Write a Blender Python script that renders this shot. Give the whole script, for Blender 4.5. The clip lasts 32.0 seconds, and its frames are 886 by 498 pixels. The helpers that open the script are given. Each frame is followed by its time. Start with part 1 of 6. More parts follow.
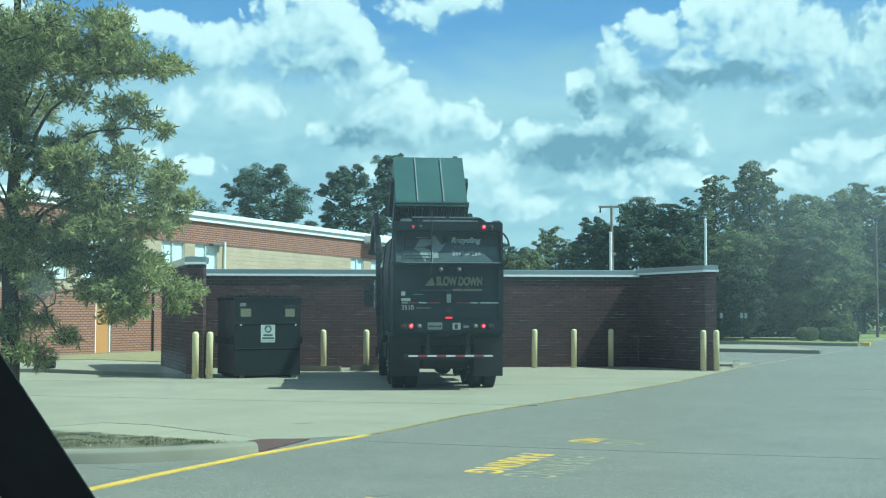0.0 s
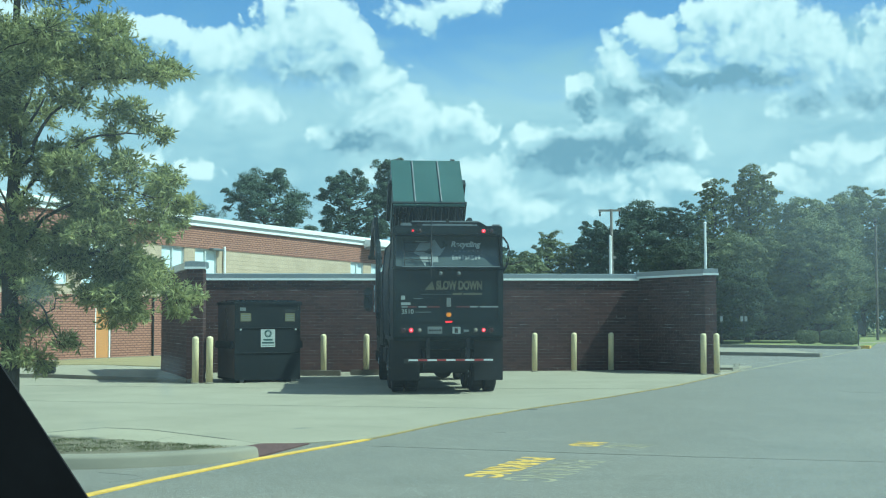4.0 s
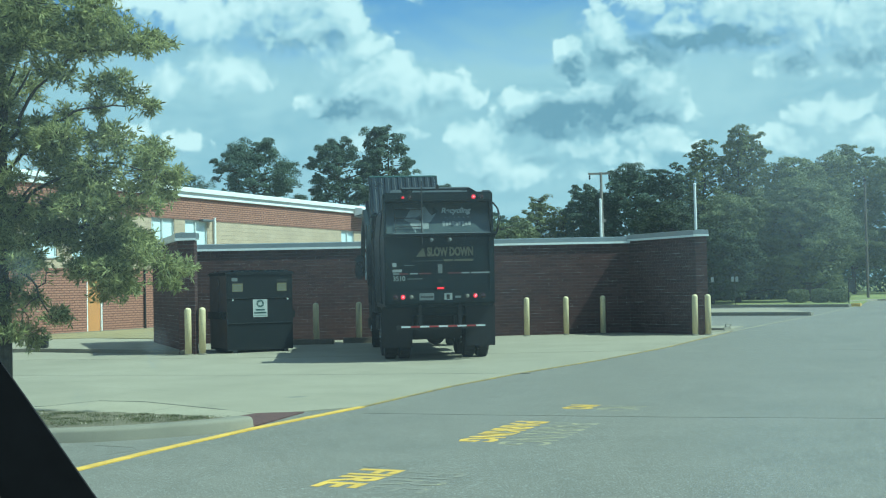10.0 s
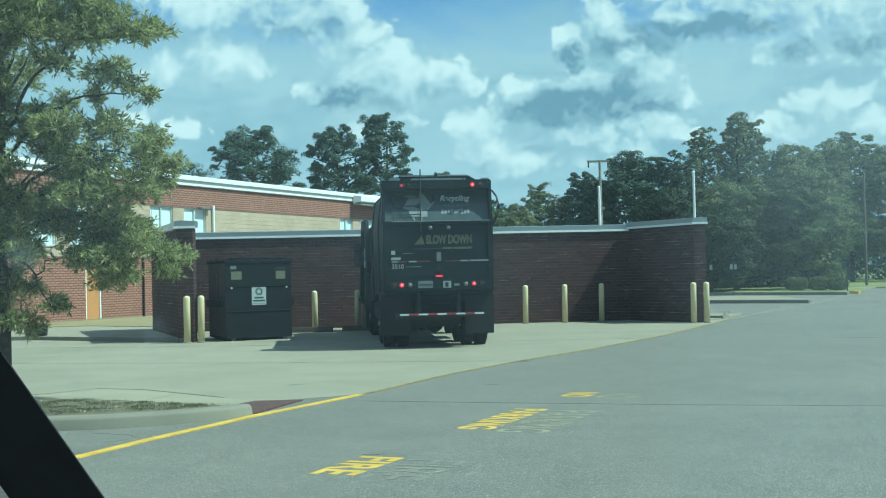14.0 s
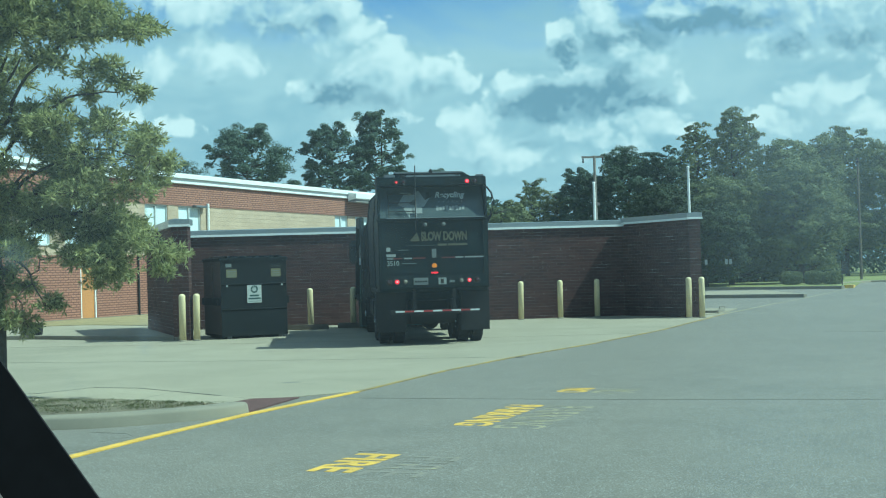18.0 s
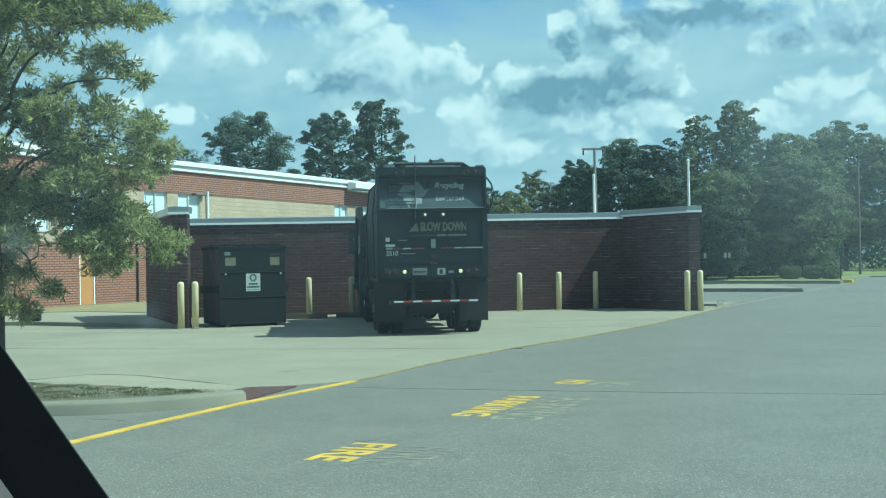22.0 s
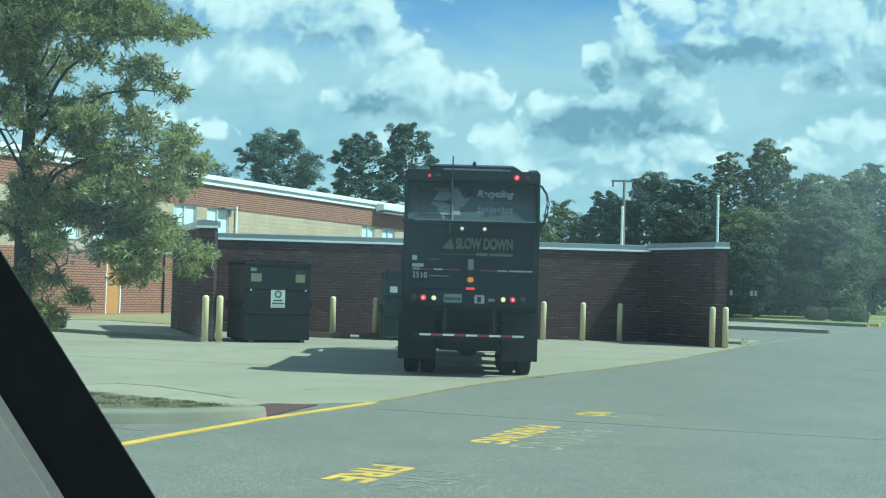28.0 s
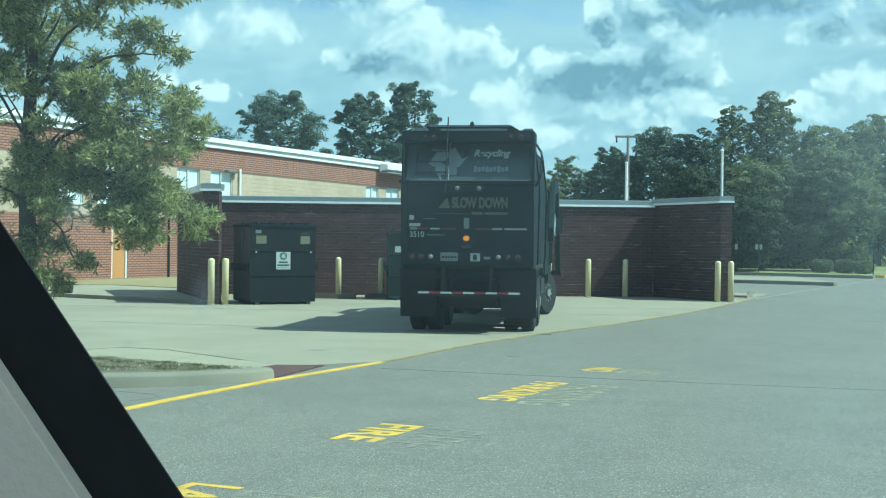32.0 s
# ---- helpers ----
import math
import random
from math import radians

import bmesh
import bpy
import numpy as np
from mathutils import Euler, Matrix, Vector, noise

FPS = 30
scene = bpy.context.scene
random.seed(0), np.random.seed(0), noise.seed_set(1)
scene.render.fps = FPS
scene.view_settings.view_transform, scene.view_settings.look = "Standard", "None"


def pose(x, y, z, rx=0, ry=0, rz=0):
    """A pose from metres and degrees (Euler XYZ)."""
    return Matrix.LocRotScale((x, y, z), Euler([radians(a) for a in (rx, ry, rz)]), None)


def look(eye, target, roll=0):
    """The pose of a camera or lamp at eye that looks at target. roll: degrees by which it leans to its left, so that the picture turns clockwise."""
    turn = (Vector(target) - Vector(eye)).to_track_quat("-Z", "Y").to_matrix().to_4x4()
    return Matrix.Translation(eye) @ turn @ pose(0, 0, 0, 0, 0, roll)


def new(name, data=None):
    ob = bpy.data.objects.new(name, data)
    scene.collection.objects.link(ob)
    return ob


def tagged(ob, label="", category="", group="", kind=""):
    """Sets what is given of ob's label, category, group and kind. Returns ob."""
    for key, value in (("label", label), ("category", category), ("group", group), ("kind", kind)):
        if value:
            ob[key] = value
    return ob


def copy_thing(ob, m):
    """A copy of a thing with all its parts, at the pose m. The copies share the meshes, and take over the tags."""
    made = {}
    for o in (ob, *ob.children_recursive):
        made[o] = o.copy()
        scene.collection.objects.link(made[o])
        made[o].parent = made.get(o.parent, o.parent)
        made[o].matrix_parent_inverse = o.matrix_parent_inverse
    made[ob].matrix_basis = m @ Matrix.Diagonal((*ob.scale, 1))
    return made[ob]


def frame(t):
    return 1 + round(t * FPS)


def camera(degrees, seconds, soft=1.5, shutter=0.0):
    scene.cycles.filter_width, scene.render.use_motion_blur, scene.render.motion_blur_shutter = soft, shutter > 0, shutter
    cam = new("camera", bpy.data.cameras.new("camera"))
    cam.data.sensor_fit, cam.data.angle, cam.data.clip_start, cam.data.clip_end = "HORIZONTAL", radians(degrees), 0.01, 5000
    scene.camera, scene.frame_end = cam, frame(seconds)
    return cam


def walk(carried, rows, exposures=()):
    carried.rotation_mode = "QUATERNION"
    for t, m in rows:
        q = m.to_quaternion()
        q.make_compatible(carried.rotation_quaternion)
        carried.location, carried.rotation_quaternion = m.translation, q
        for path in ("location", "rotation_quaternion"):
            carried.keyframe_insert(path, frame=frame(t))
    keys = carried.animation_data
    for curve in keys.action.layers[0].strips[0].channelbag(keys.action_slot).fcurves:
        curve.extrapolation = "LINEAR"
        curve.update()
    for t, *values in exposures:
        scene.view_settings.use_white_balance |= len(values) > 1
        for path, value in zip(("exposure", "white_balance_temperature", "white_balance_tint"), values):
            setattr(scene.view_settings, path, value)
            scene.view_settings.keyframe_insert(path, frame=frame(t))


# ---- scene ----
# One shot from a parked car: a front-loading refuse truck empties a bin at a brick enclosure, backs off and turns away.
cam = camera(39.23, 32.0, soft=1.15)
EYE_HEIGHT = 1.68
# seconds, sideways shift in metres, heading, pitch, roll in degrees
PATH = [
    (0, 0.0141, -0.445, 3.077, 0.039),
    (0.5, 0.0143, -0.439, 3.084, -0.010),
    (1, 0.0145, -0.409, 3.122, -0.103),
    (1.5, 0.0147, -0.407, 3.118, -0.133),
    (2, 0.0150, -0.414, 3.151, -0.085),
    (2.5, 0.0152, -0.421, 3.205, -0.091),
    (3, 0.0154, -0.421, 3.230, -0.098),
    (3.5, 0.0156, -0.432, 3.270, -0.107),
    (5.5, 0.0165, -0.381, 3.153, -0.279),
    (6, 0.0167, -0.351, 3.061, -0.372),
    (6.5, 0.0172, -0.336, 2.913, -0.354),
    (7, 0.0177, -0.327, 2.768, -0.405),
    (7.5, 0.0181, -0.280, 2.484, -0.621),
    (8, 0.0186, -0.246, 2.346, -0.641),
    (8.5, 0.0191, -0.227, 2.273, -0.692),
    (9, 0.0196, -0.170, 2.154, -0.898),
    (9.5, 0.0196, -0.095, 1.954, -1.079),
    (10, 0.0195, -0.031, 1.711, -1.283),
    (10.5, 0.0195, -0.035, 1.512, -1.288),
    (11, 0.0195, -0.071, 1.498, -1.379),
    (11.5, 0.0195, -0.083, 1.435, -1.280),
    (12, 0.0195, -0.076, 1.346, -1.344),
    (12.5, 0.0194, -0.016, 1.281, -1.476),
    (13, 0.0194, -0.002, 1.234, -1.287),
    (13.5, 0.0196, -0.012, 1.115, -1.282),
    (14, 0.0197, 0.014, 1.150, -1.307),
    (14.5, 0.0198, 0.040, 1.375, -1.184),
    (16.5, 0.0204, 0.311, 0.950, -1.481),
    (17, 0.0206, 0.250, 1.131, -1.575),
    (17.5, 0.0208, 0.213, 1.111, -1.684),
    (18, 0.0209, 0.230, 0.988, -1.676),
    (18.5, 0.0210, 0.186, 0.894, -1.386),
    (19, 0.0212, 0.095, 0.695, -1.147),
    (19.5, 0.0209, 0.063, 0.583, -1.186),
    (20, 0.0206, 0.135, 0.581, -1.231),
    (20.5, 0.0203, 0.218, 0.562, -1.348),
    (21, 0.0200, 0.269, 0.568, -1.182),
    (21.5, 0.0197, 0.297, 0.565, -1.112),
    (22, 0.0194, 0.261, 0.550, -1.055),
    (22.5, 0.0191, 0.249, 0.522, -0.996),
    (23, 0.0188, 0.229, 0.505, -0.986),
    (23.5, 0.0185, 0.182, 0.530, -0.859),
    (24, 0.0161, 0.018, 0.725, -0.460),
    (24.5, 0.0137, -0.276, 1.097, -0.211),
    (25, 0.0114, -0.493, 1.097, -0.290),
    (25.5, 0.0090, -0.646, 1.149, -0.209),
    (27.5, 0.0018, -0.850, 1.847, 1.403),
    (28, 0.0000, -0.921, 1.681, 1.545),
    (28.5, 0.0005, -0.987, 1.455, 1.453),
    (29, 0.0009, -1.030, 1.119, 1.340),
    (29.5, 0.0014, -1.059, 0.896, 1.256),
    (30, 0.0019, -1.100, 0.692, 1.142),
    (30.5, 0.0023, -1.129, 0.472, 1.047),
    (31, 0.0028, -1.140, 0.256, 0.942),
    (31.5, 0.0032, -1.156, 0.065, 0.785),
    (32, 0.0037, -1.106, -0.212, 0.546),
]


def eye_pose(shift, heading, pitch, roll):
    a, p = radians(heading), radians(pitch)
    eye = Vector((shift, 0.0, EYE_HEIGHT))
    return look(eye, eye + Vector((math.sin(a) * math.cos(p), math.cos(a) * math.cos(p), math.sin(p))) * 20.0, roll)


walk(cam, [(t, eye_pose(s, h, p, r)) for t, s, h, p, r in PATH], exposures=[(0.0, 0.68), (3.0, 0.68), (7.0, 0.63), (10.0, 0.57), (13.0, 0.54), (21.0, 0.55), (25.0, 0.58), (28.0, 0.63), (32.0, 0.73)])

# ---------------------------------------------------------------- world and sun
SUN_TO = Vector((-0.77, 0.16, -1.0)).normalized()
sun_data = bpy.data.lights.new("sun", "SUN")
sun_data.energy, sun_data.angle, sun_data.color = 5.0, radians(0.6), (1.0, 0.91, 0.77)
sun = new("sun", sun_data)
sun.matrix_world = look((30, -10, 40), Vector((30, -10, 40)) + SUN_TO)


class Nodes:
    """A small hand for node trees."""

    def __init__(self, tree):
        self.tree = tree
        tree.nodes.clear()

    def add(self, kind, operation="", data_type="", use_clamp=False, interpolation_type=""):
        node = self.tree.nodes.new(kind)
        if operation:
            node.operation = operation
        if data_type:
            node.data_type = data_type
        if use_clamp:
            node.use_clamp = True
        if interpolation_type:
            node.interpolation_type = interpolation_type
        return node

    def put(self, node, socket, value):
        if hasattr(value, "is_output"):
            self.tree.links.new(value, node.inputs[socket])
        elif value is not None:
            node.inputs[socket].default_value = value

    def math(self, op, a, b=None, c=None, clamp=False):
        node = self.add("ShaderNodeMath", operation=op, use_clamp=clamp)
        for i, v in enumerate((a, b, c)):
            self.put(node, i, v)
        return node.outputs[0]

    def vec(self, op, a, b=None):
        node = self.add("ShaderNodeVectorMath", operation=op)
        self.put(node, 0, a)
        self.put(node, 1, b)
        return node.outputs["Value"] if op in ("LENGTH", "DOT_PRODUCT") else node.outputs["Vector"]

    def noise(self, vector, scale, detail=4.0, rough=0.55, distort=0.0):
        node = self.add("ShaderNodeTexNoise")
        self.put(node, "Vector", vector)
        self.put(node, "Scale", scale)
        self.put(node, "Detail", detail)
        self.put(node, "Roughness", rough)
        self.put(node, "Distortion", distort)
        return node.outputs["Fac"]

    def span(self, value, low, high, to_low=0.0, to_high=1.0):
        node = self.add("ShaderNodeMapRange", interpolation_type="SMOOTHSTEP")
        for key, v in (("Value", value), ("From Min", low), ("From Max", high), ("To Min", to_low), ("To Max", to_high)):
            self.put(node, key, v)
        return node.outputs["Result"]

    def mix(self, fac, a, b):
        node = self.add("ShaderNodeMix", data_type="RGBA")
        self.put(node, 0, fac)
        self.put(node, 6, a)
        self.put(node, 7, b)
        return node.outputs[2]


# Fair-weather clouds by slope of view: across, up, half width, half height, density; then the shaded undersides
WEST_BANK = [(-0.355, 0.234, 0.032, 0.027, 1), (-0.27, 0.236, 0.012, 0.011, 0.9), (-0.238, 0.23, 0.02, 0.012, 1), (-0.185, 0.221, 0.036, 0.015, 1), (-0.152, 0.228, 0.032, 0.021, 1.1), (-0.118, 0.238, 0.039, 0.026, 1.2), (-0.09, 0.221, 0.032, 0.026, 1.2), (-0.072, 0.199, 0.025, 0.02, 1), (-0.111, 0.207, 0.041, 0.015, 0.9), (-0.059, 0.217, 0.011, 0.019, 0.15), (-0.187, 0.187, 0.021, 0.015, 1.1), (-0.166, 0.175, 0.024, 0.016, 1), (-0.214, 0.173, 0.028, 0.015, 1), (-0.243, 0.135, 0.015, 0.008, 0.9), (-0.206, 0.118, 0.02, 0.007, 0.55), (-0.01, 0.255, 0.041, 0.009, 0.8)]
MIDDLE_BANK = [(-0.053, 0.164, 0.028, 0.019, 1.1), (-0.081, 0.149, 0.03, 0.015, 1.1), (-0.046, 0.148, 0.032, 0.014, 0.9), (-0.003, 0.155, 0.027, 0.015, 0.6), (-0.035, 0.127, 0.018, 0.006, 0.8), (0.02, 0.123, 0.012, 0.007, 0.9), (0.03, 0.116, 0.019, 0.015, 1.2), (0.04, 0.099, 0.025, 0.017, 1.1), (0.059, 0.088, 0.03, 0.013, 1), (-0.074, 0.116, 0.015, 0.009, 0.8), (0.091, 0.137, 0.042, 0.019, 1.1), (0.132, 0.142, 0.043, 0.024, 1.1), (0.105, 0.18, 0.012, 0.017, 0.9), (0.108, 0.194, 0.011, 0.009, 1), (0.057, 0.148, 0.01, 0.01, 0.9), (0.086, 0.122, 0.025, 0.01, 1), (0.168, 0.133, 0.027, 0.01, 0.8)]
EAST_BANK = [(0.139, 0.205, 0.018, 0.023, 1.1), (0.162, 0.228, 0.02, 0.016, 1), (0.166, 0.158, 0.027, 0.017, 1), (0.245, 0.228, 0.052, 0.032, 1.2), (0.212, 0.242, 0.027, 0.023, 1.1), (0.277, 0.218, 0.036, 0.028, 1.1), (0.294, 0.232, 0.018, 0.017, 1), (0.201, 0.223, 0.025, 0.018, 0.9), (0.205, 0.195, 0.055, 0.015, 1.1), (0.249, 0.196, 0.041, 0.013, 1), (0.155, 0.181, 0.043, 0.011, 0.9), (0.26, 0.169, 0.019, 0.007, 0.8), (0.287, 0.172, 0.023, 0.011, 0.5), (0.334, 0.208, 0.03, 0.02, 1.1), (0.34, 0.18, 0.03, 0.014, 0.8), (0.375, 0.219, 0.041, 0.036, 1)]
LOW_BANK = [(0.136, 0.108, 0.015, 0.015, 1), (0.109, 0.107, 0.028, 0.012, 0.9), (0.18, 0.112, 0.024, 0.011, 1.1), (0.159, 0.1, 0.021, 0.01, 1), (0.091, 0.108, 0.02, 0.007, 0.8), (0.125, 0.086, 0.027, 0.01, 0.8), (0.072, 0.104, 0.02, 0.007, 0.6), (0.265, 0.11, 0.024, 0.01, 0.9), (0.291, 0.104, 0.02, 0.007, 0.9), (0.333, 0.144, 0.022, 0.011, 1), (0.306, 0.129, 0.028, 0.013, 0.9), (0.355, 0.118, 0.027, 0.014, 0.9), (0.392, 0.164, 0.032, 0.023, 0.9)]
UNDERSIDES = [(-0.081, 0.147, 0.026, 0.011, 0.9), (-0.046, 0.141, 0.027, 0.009, 0.5), (-0.111, 0.202, 0.045, 0.008, 0.45), (0.093, 0.134, 0.04, 0.015, 1.1), (0.134, 0.138, 0.039, 0.019, 1.1), (0.103, 0.177, 0.009, 0.015, 0.9), (0.088, 0.122, 0.023, 0.008, 0.9), (0.205, 0.193, 0.055, 0.011, 1), (0.249, 0.194, 0.036, 0.009, 0.8), (0.153, 0.181, 0.039, 0.008, 0.8), (0.171, 0.132, 0.027, 0.008, 0.8), (0.287, 0.17, 0.021, 0.009, 0.8), (0.34, 0.178, 0.027, 0.01, 0.7), (-0.001, 0.149, 0.023, 0.01, 0.35), (0.072, 0.102, 0.02, 0.005, 0.5)]

world = bpy.data.worlds.new("world")
scene.world = world
world.use_nodes = True
n = Nodes(world.node_tree)
way = n.add("ShaderNodeTexCoord").outputs["Generated"]
sky = n.add("ShaderNodeTexSky")
sky.sky_type, sky.sun_disc = "NISHITA", False
sky.sun_elevation, sky.sun_rotation = math.asin(-SUN_TO.z), math.atan2(-SUN_TO.x, -SUN_TO.y)
sky.air_density, sky.dust_density, sky.ozone_density = 1.0, 0.6, 1.6
xyz = n.add("ShaderNodeSeparateXYZ")
n.put(xyz, 0, way)
ahead = n.math("MAXIMUM", n.math("ABSOLUTE", xyz.outputs["Y"]), 0.05)
flat = n.add("ShaderNodeCombineXYZ")
n.put(flat, 0, n.math("DIVIDE", xyz.outputs["X"], ahead))
n.put(flat, 1, n.math("DIVIDE", xyz.outputs["Z"], ahead))
uv = flat.outputs[0]
def churn(place, scale, detail, rough, push):
    """Pushes the view about by coloured noise."""
    node = n.add("ShaderNodeTexNoise")
    for key, v in (("Vector", place), ("Scale", scale), ("Detail", detail), ("Roughness", rough)):
        n.put(node, key, v)
    return n.vec("MULTIPLY", n.vec("SUBTRACT", node.outputs["Color"], (0.5, 0.5, 0.5)), (push, push, 0.0))


def puffs(scale, vector):
    node = n.add("ShaderNodeTexVoronoi")
    node.feature = "SMOOTH_F1"
    for key, v in (("Vector", vector), ("Scale", scale), ("Smoothness", 0.5)):
        n.put(node, key, v)
    return node.outputs["Distance"]


def heaps(place, blobs, start):
    """The height of overlapping rounded heaps over the view."""
    high = start
    for u, v, ru, rv, dense in blobs:
        rel = n.vec("DIVIDE", n.vec("SUBTRACT", place, (u, v, 0.0)), (ru * 1.3, rv * 1.3, 1.0))
        high = n.math("SMOOTH_MAX", high, n.math("MULTIPLY_ADD", n.vec("DOT_PRODUCT", rel, rel), -dense, dense), 0.25)
    return high


def thickness(place):
    """Heaps churned into billows, large and small."""
    moved = n.vec("ADD", n.vec("ADD", place, churn(place, 13.0, 3.0, 0.5, 0.040)), churn(place, 46.0, 6.0, 0.65, 0.022))
    base = heaps(moved, WEST_BANK + MIDDLE_BANK + EAST_BANK + LOW_BANK, -1.1)
    billow = n.math("ADD", n.math("MULTIPLY", puffs(62.0, moved), -1.0), n.math("MULTIPLY", puffs(150.0, moved), -0.55))
    return n.math("ADD", n.math("ADD", base, n.math("ADD", billow, 0.80)), n.math("MULTIPLY", n.math("SUBTRACT", n.noise(place, 30.0, 8.0, 0.6), 0.5), 1.1))


broad = n.noise(n.vec("MULTIPLY", uv, (0.6, 1.4, 1.0)), 11.0, 6.0, 0.6, 0.5)
blue = n.vec("MULTIPLY", sky.outputs["Color"], (0.052, 0.078, 0.092))
# clear blue opens above, thin white haze thickens towards the horizon
veil = n.span(n.math("ADD", xyz.outputs["Z"], n.math("MULTIPLY", n.math("SUBTRACT", broad, 0.5), 0.16)), 0.235, 0.165, 0.08, 1.0)
cloud = n.mix(veil, blue, n.mix(n.span(broad, 0.32, 0.68), (0.295, 0.405, 0.450, 1.0), (0.440, 0.512, 0.525, 1.0)))
# the sun stands high to the right: what rises towards it is bright, what lies behind is grey
deep = thickness(uv)
lit = n.math("SUBTRACT", deep, thickness(n.vec("ADD", uv, (0.008, 0.018, 0.0))))
under_side = heaps(n.vec("ADD", uv, churn(uv, 22.0, 6.0, 0.62, 0.045)), UNDERSIDES, -0.25)
tone = n.math("SUBTRACT", n.math("MULTIPLY_ADD", lit, 0.36, 0.60), n.math("MULTIPLY", n.math("MAXIMUM", under_side, 0.0), 0.8))
body = n.mix(n.span(tone, 0.0, 0.5), (0.165, 0.265, 0.322, 1.0), (0.430, 0.505, 0.525, 1.0))
body = n.mix(n.span(tone, 0.42, 1.05), body, (0.700, 0.690, 0.655, 1.0))
cloud = n.mix(n.span(deep, -0.15, n.span(lit, -0.4, 0.5, 1.25, 0.42), 0.0, 0.97), cloud, body)
cloud = n.mix(n.span(xyz.outputs["Z"], 0.24, 0.42), cloud, n.mix(n.span(broad, 0.42, 0.60), blue, (0.46, 0.50, 0.51, 1.0)))
out = n.add("ShaderNodeBackground")
n.put(out, "Color", cloud)
n.put(out, "Strength", 1.0)
end = n.add("ShaderNodeOutputWorld")
n.put(end, "Surface", out.outputs[0])

# ---------------------------------------------------------------- materials
def material(name, color, rough=0.6, metal=0.0, spread=0.25, grain=40.0, stain=1.2, bump=0.15, tint=None, spec=0.5, coat=0.0, random_by="", depth=0.01):
    """Painted, mineral or natural surface: colour with grain and stains at real-world size, and fine relief."""
    m = bpy.data.materials.new(name)
    m.use_nodes = True
    k = Nodes(m.node_tree)
    place = k.add("ShaderNodeTexCoord").outputs["Object"]
    small, large = k.noise(place, grain, 5.0, 0.6), k.noise(place, stain, 4.0, 0.6, 0.6)
    both = k.math("ADD", k.math("MULTIPLY", small, 0.5), k.math("MULTIPLY", large, 0.5))
    if random_by == "object":
        both = k.math("ADD", k.math("MULTIPLY", both, 0.5), k.math("MULTIPLY", k.add("ShaderNodeObjectInfo").outputs["Random"], 0.5))
    elif random_by == "island":
        both = k.math("ADD", k.math("MULTIPLY", both, 0.5), k.math("MULTIPLY", k.add("ShaderNodeNewGeometry").outputs["Random Per Island"], 0.5))
    dark = (*[c * (1 - spread) for c in color], 1.0)
    light = (*[min(1.0, c * (1 + spread)) for c in (tint or color)], 1.0)
    shader = k.add("ShaderNodeBsdfPrincipled")
    k.put(shader, "Base Color", k.mix(k.span(both, 0.25, 0.75), dark, light))
    k.put(shader, "Roughness", k.span(large, 0.2, 0.8, max(0.03, rough - 0.1), min(1.0, rough + 0.1)))
    k.put(shader, "Metallic", metal)
    k.put(shader, "Specular IOR Level", spec)
    k.put(shader, "Coat Weight", coat)
    if bump:
        relief = k.add("ShaderNodeBump")
        k.put(relief, "Strength", bump)
        k.put(relief, "Distance", depth)
        k.put(relief, "Height", small)
        k.put(shader, "Normal", relief.outputs[0])
    k.put(k.add("ShaderNodeOutputMaterial"), "Surface", shader.outputs[0])
    return m


def glowing(name, color, strength, body=0.1):
    m = bpy.data.materials.new(name)
    m.use_nodes = True
    k = Nodes(m.node_tree)
    shader = k.add("ShaderNodeBsdfPrincipled")
    k.put(shader, "Base Color", (*[c * body for c in color], 1.0))
    k.put(shader, "Roughness", 0.25)
    k.put(shader, "Emission Color", (*color, 1.0))
    k.put(shader, "Emission Strength", strength)
    k.put(k.add("ShaderNodeOutputMaterial"), "Surface", shader.outputs[0])
    return m


def brick_material(name, one, two, mortar, wide, high, joint=0.006):
    """Brickwork on upright walls, laid out along the wall by its UV in metres."""
    m = bpy.data.materials.new(name)
    m.use_nodes = True
    k = Nodes(m.node_tree)
    coord = k.add("ShaderNodeTexCoord").outputs["UV"]
    tex = k.add("ShaderNodeTexBrick")
    k.put(tex, "Vector", coord)
    for key, v in (("Color1", (*one, 1)), ("Color2", (*two, 1)), ("Mortar", (*mortar, 1)), ("Scale", 1.0), ("Mortar Size", joint), ("Mortar Smooth", 0.2),
                   ("Bias", 0.0), ("Brick Width", wide), ("Row Height", high)):
        k.put(tex, key, v)
    large = k.noise(coord, 0.7, 5.0, 0.6, 0.5)
    shader = k.add("ShaderNodeBsdfPrincipled")
    k.put(shader, "Base Color", k.mix(k.span(large, 0.3, 0.8, 0.0, 0.35), tex.outputs["Color"], (*[c * 0.6 for c in one], 1)))
    k.put(shader, "Roughness", 0.85)
    relief = k.add("ShaderNodeBump")
    k.put(relief, "Strength", 0.8)
    k.put(relief, "Distance", 0.012)
    k.put(relief, "Height", k.math("SUBTRACT", 1.0, tex.outputs["Fac"]))
    k.put(shader, "Normal", relief.outputs[0])
    k.put(k.add("ShaderNodeOutputMaterial"), "Surface", shader.outputs[0])
    return m


def glass_material(name, color, rough=0.05, trans=0.0):
    m = bpy.data.materials.new(name)
    m.use_nodes = True
    k = Nodes(m.node_tree)
    shader = k.add("ShaderNodeBsdfPrincipled")
    k.put(shader, "Base Color", (*color, 1))
    k.put(shader, "Roughness", rough)
    k.put(shader, "Specular IOR Level", 0.8)
    k.put(shader, "Transmission Weight", trans)
    k.put(k.add("ShaderNodeOutputMaterial"), "Surface", shader.outputs[0])
    return m


